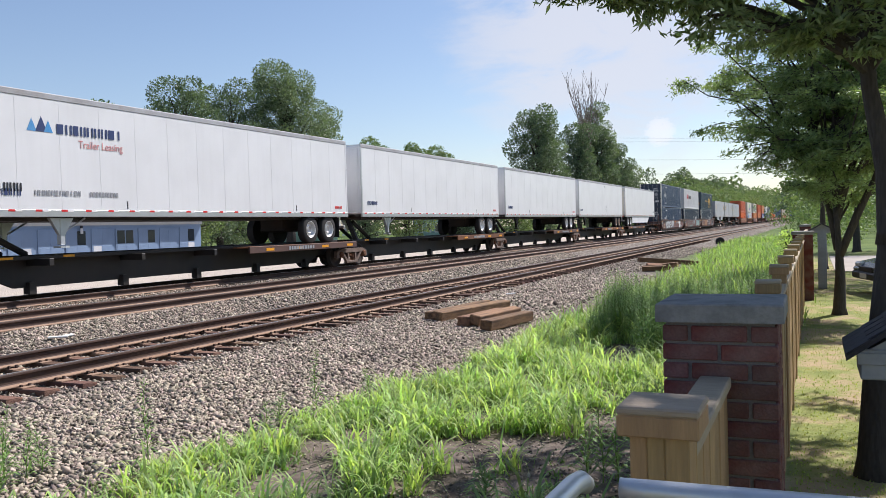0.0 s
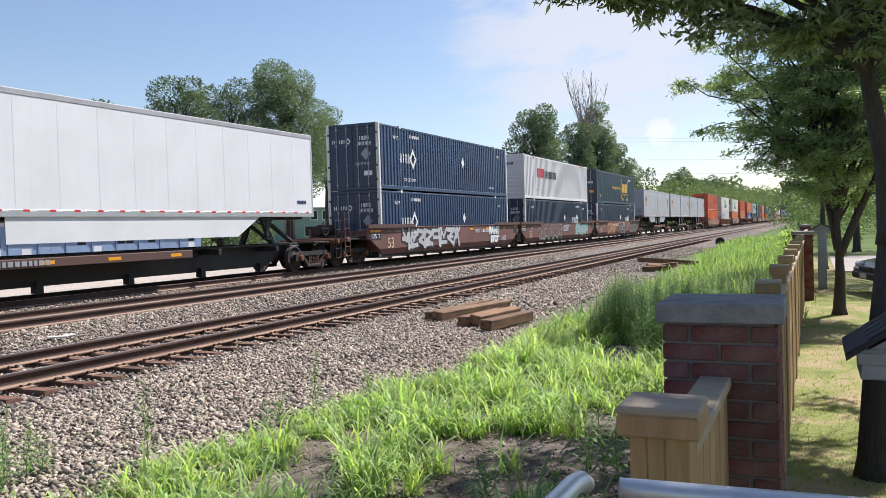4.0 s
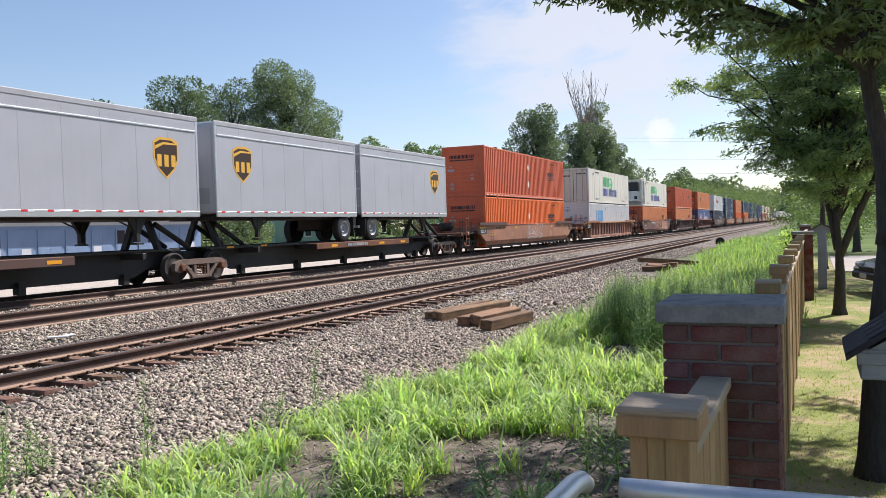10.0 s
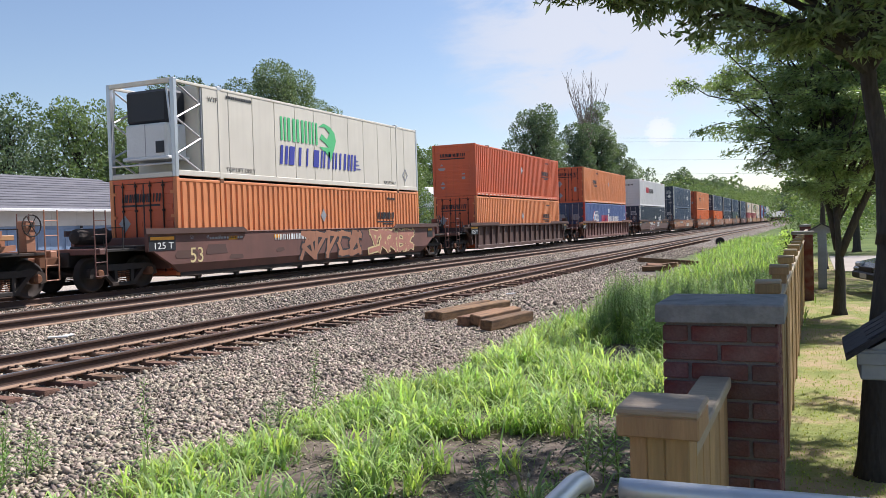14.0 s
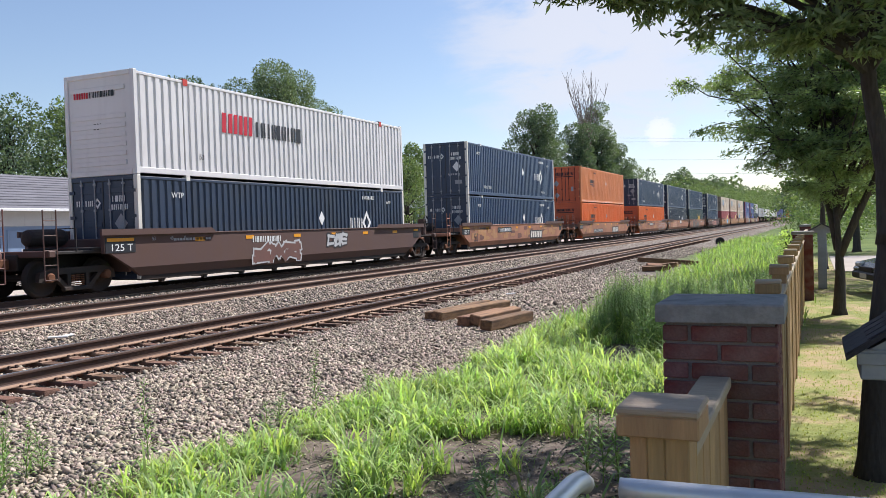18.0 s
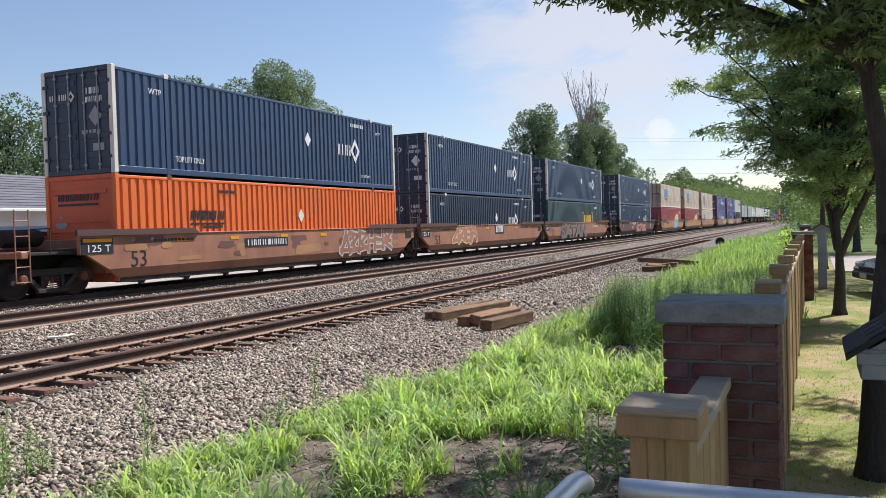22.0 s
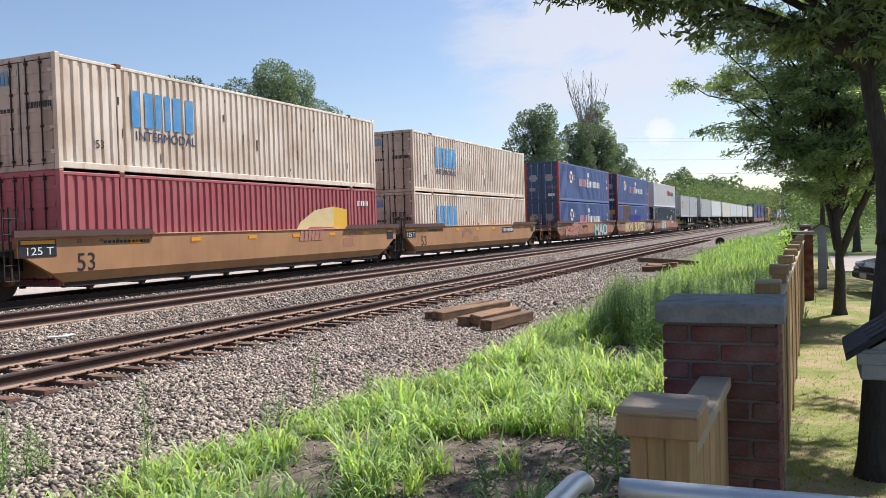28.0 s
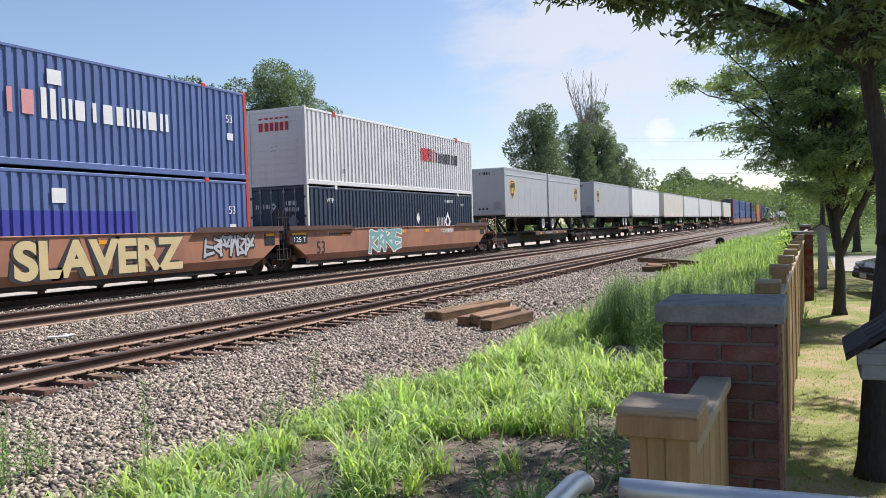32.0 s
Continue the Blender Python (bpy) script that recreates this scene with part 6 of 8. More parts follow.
for i, s in enumerate((1060.0, 1078.0, 1096.0)):
    trailer(s, 16.15, "white_van", True, 2, 100 + i, WHITE)
    spine_car(s + 8.1, i == 0, i == 2, 110 + i, (-7.6,), 17.6)
spent = []
for c in BOXES.values():
    spent += [*c.children_recursive, c]
bpy.data.batch_remove(spent)


def fuse(ob, name, family):
    """Joins the parts of a thing that always stays far off."""
    v, f, mats, slot, gone = [], [], [], [], []
    todo = [(o, o.matrix_basis) for o in family.get(ob, ())]
    while todo:
        o, m = todo.pop()
        todo += [(q, m @ q.matrix_basis) for q in family.get(o, ())]
        n = len(v)
        mat = o.data.materials[0]
        if mat not in mats:
            mats.append(mat)
        v += [tuple(m @ p.co) for p in o.data.vertices]
        for p in o.data.polygons:
            f.append(tuple(i + n for i in p.vertices))
            slot.append(mats.index(mat))
        gone.append(o)
    me = bpy.data.meshes.new(name)
    me.from_pydata(v, [], f)
    for mat in mats:
        me.materials.append(mat)
    me.polygons.foreach_set("material_index", slot)
    part(name, me, None, ob)
    return gone


family = {}
for o in scene.collection.objects:
    if o.parent:
        family.setdefault(o.parent, []).append(o)
spent = []
for ob, s, z in MOVING:
    if s > 660:
        spent += fuse(ob, "body", family)
bpy.data.batch_remove(spent)


def motions():
    """The whole train rolls past at a steady pace and rounds the far bend."""
    for ob, s, z in MOVING:
        rows = []
        times = (0, 8, 16, 24, 32) if s < BEND_Y - 5 else range(0, 33, 2)
        for t in times:
            u = s - 18.035 * t - 0.5 * 0.00225 * (t - 16) ** 2
            x, y, a = on_track(MAIN, u)
            rows.append((t, pose(x, y, MAIN_Z + z, 0, 0, math.degrees(a))))
        walk(ob, rows)


# ---------------------------------------------------------------- the near fence
LAWN_Z = -0.15


def brick_pillar(x, y, with_bricks, label):
    p = thing("brick_pillar", label, "pillar", (x, y, LAWN_Z), group="pillars of the fence")
    top = 1.39
    core = 0.188 if with_bricks else 0.2
    part("mortar_core", Mesh().box(-core, -core, 0, core, core, top - 0.004), "mortar" if with_bricks else "brick", p)
    cap = Mesh()
    a, b, c = 0.222, 0.205, 0.05
    cap.add([(-a, -a, top), (a, -a, top), (a, a, top), (-a, a, top), (-a, -a, top + 0.062), (a, -a, top + 0.062), (a, a, top + 0.062), (-a, a, top + 0.062),
             (-a + 0.006, -a + 0.006, top + 0.068), (a - 0.006, -a + 0.006, top + 0.068), (a - 0.006, a - 0.006, top + 0.068), (-a + 0.006, a - 0.006, top + 0.068),
             (-c, -c, top + 0.080), (c, -c, top + 0.080), (c, c, top + 0.080), (-c, c, top + 0.080)],
            [(3, 2, 1, 0)] + [(k + i, k + (i + 1) % 4, k + 4 + (i + 1) % 4, k + 4 + i) for k in (0, 4, 8) for i in range(4)] + [(12, 13, 14, 15)])
    part("capstone", cap, "limestone", p, "weathered grey limestone cap")
    if with_bricks:
        bl, bh, bd = 0.194, 0.0575, 0.09
        full = Mesh().box(-bl / 2, -bd / 2, -bh / 2, bl / 2, bd / 2, bh / 2, 0.004).mesh("brick", "brick")
        half = Mesh().box(-bd / 2, -bd / 2, -bh / 2, bd / 2, bd / 2, bh / 2, 0.004).mesh("brick", "brick")
        rng = random.Random(5)
        for k in range(20):
            z = 0.036 + k * 0.069
            for side in range(4):
                turn = Matrix.Rotation(side * math.pi / 2, 4, "Z")
                row = ((full, -0.103), (full, 0.103)) if (k + side) % 2 == 0 else ((half, -0.155), (full, 0.0), (half, 0.155))
                if (k + side) % 2 == 1 and side % 2 == 1:
                    row = ((full, 0.0),)
                if (k + side) % 2 == 0 and side % 2 == 1:
                    row = ((half, -0.052), (half, 0.052))
                for me, u in row:
                    part("brick", me, None, p, "", Matrix.Translation((0, 0, z)) @ turn @ Matrix.Translation((u, -0.2 + bd / 2 + rng.uniform(-0.002, 0.002), 0)) @ Matrix.Rotation(rng.uniform(-0.008, 0.008), 4, "Y"))
    return p


brick_pillar(-0.321, 3.34, True, "red brick pillar with weathered limestone cap")
brick_pillar(-0.215, 19.2, False, "red brick fence pillar with stone cap")
brick_pillar(-0.30, 35.0, False, "red brick fence pillar with stone cap")


FENCE = thing("wooden_fence", "new wooden board fence with capped posts between brick pillars", "fence", (0, 0, LAWN_Z))


def fence_post(x, y, top, wide=0.10, cap=0.135):
    p = part("fence_post", Mesh().box(-wide / 2 + 0.012, -wide / 2 + 0.012, -0.1, wide / 2 - 0.012, wide / 2 - 0.012, top - LAWN_Z - 0.06), "new_wood", FENCE, "square post with a flat cap", (x, y, 0))
    h = top - LAWN_Z
    w = wide / 2
    for e in (-1, 1):
        for a, b in ((-w, -w * 0.42), (-w * 0.415, w * 0.18), (w * 0.185, w)):
            part("post_board", Mesh().box(a, e * (w - 0.012), 0, b, e * w, h - 0.06, 0.003), "new_wood", p)
        part("post_board", Mesh().box(e * (w - 0.012), -w + 0.013, 0, e * (w - 0.001), w - 0.013, h - 0.06, 0.003), "new_wood", p)
    part("cap_trim", Mesh().box(-cap / 2, -cap / 2, h - 0.06, cap / 2, cap / 2, h - 0.008, 0.004), "new_wood", p)
    part("cap_board", Mesh().box(-cap / 2 - 0.001, -cap / 2 - 0.001, h - 0.008, cap / 2 + 0.001, cap / 2 + 0.001, h + 0.012, 0.005), "wood_top", p)
    return p


def fence_panel(x, y0, y1, top, bottom=0.08):
    f = part("fence_panel", Mesh().box(-0.02, 0, 0.16, 0.02, y1 - y0, 0.24, 0.004), "new_wood", FENCE, "vertical-board panel with cap rail", (x, y0, 0))
    h, n = top - LAWN_Z, max(2, round((y1 - y0) / 0.15))
    step = (y1 - y0) / n
    rng = random.Random(int(y0 * 10))
    part("cap_rail", Mesh().box(-0.055, 0, h - 0.04, 0.055, y1 - y0, h, 0.006), "wood_top", f)
    for zz in (0.28, h - 0.16):
        part("cross_rail", Mesh().box(-0.02, 0, zz, 0.02, y1 - y0, zz + 0.09, 0.004), "new_wood", f)
    for i in range(n):
        for sx, o in ((1, 0.0), (-1, 0.5)):
            a = (i + o) * step + 0.004
            b = min(a + 0.138, y1 - y0)
            if b - a < 0.03:
                continue
            t = rng.uniform(-0.003, 0.003)
            part("board", Mesh().box(sx * 0.021 + t, a, bottom + rng.uniform(-0.01, 0.01), sx * 0.040 + t, b, h - 0.042, 0.004), "new_wood", f)
    return f


fence_post(-0.345, 2.065, 1.16, 0.14, 0.192)
fence_panel(-0.335, 2.137, 3.13, 1.045)
posts = (4.97, 6.6, 8.2, 9.8, 11.4, 13.0, 14.6, 16.2, 17.8)
for y in posts:
    fence_post(-0.238, y, 1.255)
ends = [3.55, *posts, 18.99]
for a, b in zip(ends, ends[1:]):
    fence_panel(-0.238, a + (0.053 if a > 3.6 else 0.0), b - (0.053 if b < 18.5 else 0.0), 1.13)
fence_panel(-0.26, 19.41, 34.78, 1.13)

# galvanised hand rail at the viewing place
rail = thing("hand_rail", "galvanised steel pipe hand rail", "hand rail", (0, 0, 0))
part("rail_pipe", Mesh().tube([(-0.350, 1.585, 1.098), (-0.30, 1.588, 1.098), (0.4, 1.62, 1.098), (1.6, 1.66, 1.098)], 0.0215, 20), "galvanised", rail, "", None, True)
part("rail_pipe", Mesh().tube([(-0.413, 1.560, 1.108), (-0.414, 1.535, 1.122), (-0.417, 1.49, 1.126), (-0.43, 1.0, 1.126), (-0.47, -1.2, 1.126)], 0.0195, 20), "galvanised", rail, "", None, True)
for x, y in ((-0.43, 0.6), (0.45, 1.622), (-0.465, -1.1), (1.55, 1.658)):
    part("rail_post", Mesh().tube([(x, y, LAWN_Z - 0.05 if x > -0.3 else -0.3), (x, y, 1.09)], 0.0215, 14), "galvanised", rail, "", None, True)


# ---------------------------------------------------------------- small roofed boards and a parked car on the lawn
def roofed_board(x, y, turn, scale, roof, board, label):
    t = thing("roofed_sign", label, "sign board", Matrix.Translation((x, y, LAWN_Z)) @ Matrix.Rotation(turn, 4, "Z") @ Matrix.Diagonal((1, 1, 1, 1)), group="roofed boards on the lawn")
    for v in ((-0.10, 0.10),):
        part("post", Mesh().box(v[0], -0.09, 0, v[1], 0.09, 1.25 * scale, 0.01), board, t)
    hw = 0.365 * scale
    part("gable", Mesh().prism([(-hw * 0.92, 1.24 * scale), (hw * 0.92, 1.24 * scale), (0, 1.24 * scale + hw * 0.52)], "y", -0.11, 0.11), board, t)
    for sx in (-1, 1):
        part("roof_slope", Mesh().prism([(sx * hw, 1.225 * scale), (sx * hw, 1.255 * scale), (0, 1.255 * scale + hw * 0.56), (0, 1.225 * scale + hw * 0.56)], "y", -0.20, 0.20), roof, t)
    return t


roofed_board(0.18, 22.2, 0.0, 1.1, "roof_dark", "grey_board", "grey wooden post board under a small dark gable roof")

box = thing("book_box", "grey wooden box with a dark shingled roof on a post", "box", Matrix.Translation((0.485, 4.42, LAWN_Z + 0.09)))
part("post", Mesh().box(-0.06, -0.06, -0.1, 0.06, 0.06, 0.93, 0.006), "bark", box)
part("cabinet", Mesh().box(-0.30, -0.2, 0.92, 0.30, 0.2, 1.06, 0.006), "grey_board", box)
part("trim_board", Mesh().box(-0.315, -0.212, 0.99, 0.315, -0.2, 1.045, 0.004), "grey_board", box)
part("gable", Mesh().prism([(-0.26, 1.06), (0.26, 1.06), (0.0, 1.22)], "y", -0.19, 0.19), "grey_board", box)
for sx in (-1, 1):
    sl = part("roof_slope", Mesh().prism([(sx * 0.36, 1.015), (sx * 0.36, 1.04), (0, 1.295), (0, 1.27)], "y", -0.27, 0.27), "roof_dark", box)
    for k in range(4):
        u0, u1 = k * 0.09, (k + 1) * 0.09 + 0.012
        for j in range(4):
            part("shingle", Mesh().prism([(sx * (0.362 - u0), 1.042 + u0 * 0.708), (sx * (0.362 - u0), 1.050 + u0 * 0.708), (sx * (0.36 - u1), 1.046 + u1 * 0.708), (sx * (0.36 - u1), 1.042 + u1 * 0.708)], "y", -0.27 + j * 0.135 + 0.002 + (0.02 if k % 2 else 0), -0.27 + (j + 1) * 0.135 - 0.002), "roof_dark", sl)


def parked_car():
    c = thing("car", "dark grey car parked on the drive", "car", Matrix.Translation((3.22, 21.2, LAWN_Z)) @ Matrix.Rotation(radians(104), 4, "Z"))
    side = [(-2.2, 0.35), (-2.25, 0.55), (-2.1, 0.70), (-1.3, 0.86), (-0.55, 1.42), (0.9, 1.5), (1.75, 1.05), (2.2, 0.98), (2.25, 0.5), (2.1, 0.32), (-2.0, 0.30)]
    side = [(-u, v) for u, v in side]
    body = Mesh()
    for k, (wa, ins) in enumerate(((0.88, 0.0),)):
        body.prism([(u, v) for u, v in side], "x", -wa, wa)
    part("body", body, "car_paint", c)
    part("windscreen", Mesh().prism([(1.27, 0.90), (0.58, 1.42), (0.54, 1.38), (1.2, 0.88)], "x", -0.75, 0.75), "glass", c)
    part("side_window", Mesh().prism([(1.05, 1.0), (0.5, 1.38), (-0.85, 1.42), (-1.5, 1.05)], "x", -0.89, 0.89), "glass", c)
    part("grille", Mesh().box(-0.45, 2.2, 0.45, 0.45, 2.26, 0.62, 0.02), "ink", c)
    part("bumper", Mesh().box(-0.85, 2.1, 0.33, 0.85, 2.30, 0.5, 0.04), "ink", c)
    for sx in (-1, 1):
        part("headlight", Mesh().box(sx * 0.5, 2.0, 0.58, sx * 0.86, 2.22, 0.70, 0.04), "lamp_glass", c, "clear headlight")
        part("mirror", Mesh().box(sx * 0.88, 0.95, 0.98, sx * 1.02, 1.1, 1.12, 0.03), "car_paint", c)
        for y in (-1.35, 1.35):
            w = part("wheel", Mesh().lathe(((-0.1, 0.2), (-0.1, 0.3), (-0.07, 0.33), (0.07, 0.33), (0.1, 0.3), (0.1, 0.2)), "x", 22), "tyre", c, "", (sx * 0.82, y, 0.33), True)
            part("rim", Mesh().lathe(((sx * 0.06, 0.05), (sx * 0.09, 0.2), (sx * 0.07, 0.22)), "x", 18), "rim", w)
    part("plate_bars", Mesh().box(-0.22, 2.30, 0.36, 0.22, 2.31, 0.47), "plate", c)


parked_car()
structure("drive", Mesh().box(0.6, 29.0, -0.20, 14, 40, -0.13), "concrete_lot", "pale concrete drive beyond the lawn")


# ---------------------------------------------------------------- ties, old timbers, litter
def tie_mesh(mat, l=2.6):
    rng = random.Random(3)
    s = Mesh().box(-l / 2, -0.115, -0.09, l / 2, 0.115, 0.09, 0.012)
    s.v = [(x + rng.uniform(-0.012, 0.012), y + rng.uniform(-0.006, 0.006), z + rng.uniform(-0.006, 0.006)) for x, y, z in s.v]
    return s.mesh("tie", mat)


TIE = tie_mesh("tie")
PLATE = Mesh().box(-0.17, -0.095, 0, 0.17, 0.095, 0.016, 0.003).mesh("tie_plate", "rail_foot")
rng = random.Random(12)
for i in range(150):
    y = 1.5 + i * 0.51
    t = part("tie", TIE, None, near_track, "", pose(NEAR + rng.uniform(-0.05, 0.05), y + rng.uniform(-0.03, 0.03), -0.292 + rng.uniform(-0.014, 0.014), 0, 0, rng.uniform(-1.2, 1.2)))
    if i < 60:
        for o in (-0.7525, 0.7525):
            part("tie_plate", PLATE, None, t, "", (o, 0, 0.092))
rest = Mesh()
for tr_x, z in ((MIDDLE, MAIN_Z), (MAIN, MAIN_Z)):
    for i in range(240):
        y = -20 + i * 0.51
        rest.box(tr_x - 1.3, y - 0.11, z - 0.37, tr_x + 1.3, y + 0.11, z - 0.185)
tagged(part("ties", rest, "tie", middle_track), kind="stuff")
spikes = Mesh()
for i in range(60):
    y = 1.5 + i * 0.51
    for o in (-0.7525, 0.7525):
        for sx in (-1, 1):
            for sy in (-0.06, 0.06):
                x0 = NEAR + o + sx * 0.085
                spikes.box(x0 - 0.014, y + sy - 0.014, -0.195, x0 + 0.014, y + sy + 0.014, -0.150)
tagged(part("spikes", spikes, "rail", near_track), kind="stuff")

OLD, CUT = tie_mesh("old_tie", 2.7), tie_mesh("old_tie", 1.75)
for x, y, z, rz, rx, me in ((-7.08, 16.6, -0.19, 86, 0, OLD), (-6.68, 16.42, -0.165, 79, 9, OLD), (-6.08, 15.40, -0.19, 86, 0, CUT), (-5.80, 15.45, -0.165, 82, 12, CUT), (-5.36, 14.90, -0.19, 82, 4, CUT)):
    solid("old_tie", me, None, "weathered brown railway tie, lying in a loose pile", "railway tie", pose(x, y, z, rx, 0, rz), "pile of old ties")
LUMP = tie_mesh("old_tie", 0.9)
for x, y, z, rz, rx, ry, me in ((-5.62, 32.3, -0.19, 20, 8, 0, LUMP), (-5.55, 32.75, -0.14, 35, 20, 4, LUMP), (-5.25, 32.9, -0.12, -10, 6, -6, LUMP), (-5.40, 34.4, -0.03, 40, 0, 5.5, OLD)):
    solid("old_tie", me, None, "broken dark railway tie, lying at the edge of the weeds", "railway tie", pose(x, y, z, rx, ry, rz), "second pile of old ties")
solid("scrap_ring", Mesh().lathe(((-0.1, 0.2), (-0.1, 0.3), (-0.06, 0.34), (0.06, 0.34), (0.1, 0.3), (0.1, 0.2)), "y", 24), "tyre", "old black rubber tyre standing half sunk in ballast", "scrap tyre", pose(-6.6, 67, -0.1, 0, 0, 20), "", "", True)
for x, y, z, a, b, rz in ((-11.9, 10.25, -0.10, 0.16, 0.04, 35), (-12.05, 10.6, -0.11, 0.08, 0.05, 80), (-7.35, 20.7, -0.21, 0.12, 0.05, 10)):
    q = Mesh().box(-a, -b, 0, a, b, 0.025, 0.006)
    q.v = [(u, v, w + 0.12 * u * u / a + 0.02 * math.sin(9 * u)) for u, v, w in q.v]
    solid("litter", q, "house_white", "crumpled white scrap lying on the ballast", "litter", pose(x, y, z, 4, 6, rz))


# ---------------------------------------------------------------- loose stone
def scatter_stones():
    rs = np.random.RandomState(4)
    ico = np.array([(1.15, 0, 0), (-1.15, 0, 0), (0, 1.15, 0), (0, -1.15, 0), (0, 0, 1.0), (0, 0, -1.0)])
    tri = np.array([(0, 2, 4), (2, 1, 4), (1, 3, 4), (3, 0, 4), (2, 0, 5), (1, 2, 5), (3, 1, 5), (0, 3, 5)])
    spots = []
    for x0, x1, y0, y1, n in ((-8.12, -4.5, 2.6, 9, 27000), (-8.15, -4.5, 9, 16, 22000), (-8.2, -5.2, 16, 30, 15000), (-8.2, -6.2, 30, 60, 4500), (-11.1, -8.25, 3, 24, 18000),
                              (-13.05, -11.0, 5, 16, 14000), (-13.1, -11.1, 16, 45, 11000), (-14.6, -13.3, 8, 40, 2500), (-17.3, -14.8, 10, 30, 6500), (-17.3, -14.8, 30, 60, 3500), (-5.0, -2.2, 4, 14, 5000), (-2.6, -0.9, 4, 12, 3500)):
        spots.append(np.stack([rs.uniform(x0, x1, n), rs.uniform(y0, y1, n), np.full(n, 1.0 + 0.35 * (y0 > 14)) * (0.42 if x0 > -5.1 else 1.0)], 1))
    spots = np.concatenate(spots)
    n = len(spots)
    z = np.array([ground_z(x, y) for x, y, _ in spots])
    size = rs.uniform(0.012, 0.031, n) * spots[:, 2]
    big = rs.rand(n) < 0.03
    size[big] *= 1.5
    sc = np.stack([size * rs.uniform(0.8, 1.4, n), size * rs.uniform(0.8, 1.4, n), size * rs.uniform(0.5, 0.9, n)], 1)
    v = (ico[None] + rs.uniform(-0.45, 0.45, (n, len(ico), 3))) * sc[:, None]
    a, b = rs.uniform(0, 6.28, n), rs.uniform(-1.2, 1.2, n)
    ca, sa, cb, sb = np.cos(a), np.sin(a), np.cos(b), np.sin(b)
    y1 = v[..., 1] * cb[:, None] - v[..., 2] * sb[:, None]
    z1 = v[..., 1] * sb[:, None] + v[..., 2] * cb[:, None]
    x2 = v[..., 0] * ca[:, None] - y1 * sa[:, None]
    y2 = v[..., 0] * sa[:, None] + y1 * ca[:, None]
    v = np.stack([x2 + spots[:, 0:1], y2 + spots[:, 1:2], z1 + (z + size * rs.uniform(0.0, 0.7, n))[:, None]], -1)
    f = tri[None] + (np.arange(n) * len(ico))[:, None, None]
    return raw_mesh("ballast_stones", v.reshape(-1, 3), f.reshape(-1, 3), "stone")


solid("ballast_stones", scatter_stones(), None, "loose grey and brown crushed ballast stone", "ballast", kind="stuff")


# ---------------------------------------------------------------- grass and weeds
def blades(name, spots, length, width, mat, seed, bend=(0.3, 0.9), spread=0.5, seg=4):
    """Curved, tapering blades at (x, y, z, scale)."""
    rs = np.random.RandomState(seed)
    n = len(spots)
    L = rs.uniform(*length, n) * spots[:, 3]
    W = rs.uniform(*width, n) * (0.6 + 0.4 * spots[:, 3])
    a = rs.uniform(0, 2 * np.pi, n)
    tilt = rs.uniform(0.0, spread, n)
    curl = rs.uniform(*bend, n)
    out = []
    d = np.stack([np.cos(a), np.sin(a)], 1)
    side = np.stack([-np.sin(a), np.cos(a), np.zeros(n)], 1)
    pos = spots[:, :3].copy()
    ang = tilt.copy()
    for i in range(seg + 1):
        w = W * (1.0, 1.0, 0.85, 0.55, 0.05)[i * 4 // seg] * 0.5
        out.append(pos - side * w[:, None])
        out.append(pos + side * w[:, None])
        step = L / seg
        pos = pos + np.stack([d[:, 0] * np.sin(ang), d[:, 1] * np.sin(ang), np.cos(ang)], 1) * step[:, None]
        ang = ang + curl * (0.25 + 0.35 * i) * 4 / seg
    v = np.stack(out, 1)
    k = v.shape[1]
    f = np.array([(2 * i, 2 * i + 1, 2 * i + 3, 2 * i + 2) for i in range(seg)])
    f = f[None] + (np.arange(n) * k)[:, None, None]
    return raw_mesh(name, v.reshape(-1, 3), f.reshape(-1, 4), mat)


def weed_edge(y):
    """Where the weeds give way to the ballast."""
    pts = ((0, -5.3), (4, -5.05), (8, -4.7), (12, -4.5), (16, -4.4), (22, -4.6), (34, -4.8), (48, -5.5), (72, -6.4), (120, -7.0))
    for (a, xa), (b, xb) in zip(pts, pts[1:]):
        if y <= b:
            return xa + (xb - xa) * (y - a) / (b - a)
    return -7.0


def tuft_spots(seed, tufts, per, x_in, y0, y1, radius, power=1.0, gap=None):
    rs = random.Random(seed)
    out = []
    while len(out) < tufts * per:
        y = y0 + (y1 - y0) * rs.random() ** power
        xe = weed_edge(y) + 0.25 * noise.noise((y * 1.3, 7.0, 1.0))
        x = rs.uniform(xe, x_in)
        if noise.noise((x * 0.95, y * 0.95, 11.0)) < (-0.20 if y < 9 else -0.26):
            continue
        if gap and gap(x, y) and rs.random() < 0.93:
            continue
        s = rs.uniform(0.6, 1.15) * (0.75 if x < xe + 0.5 else 1.0)
        for _ in range(per):
            u, w = rs.gauss(0, radius), rs.gauss(0, radius)
            out.append((x + u, y + w, ground_z(x + u, y + w) - 0.01, s * rs.uniform(0.6, 1.1)))
    return np.array(out)


def bare(x, y):
    return (-2.2 < x < -0.9 and 4.6 < y < 8.6) or (-2.9 < x < -1.8 and 4 < y < 5.9)


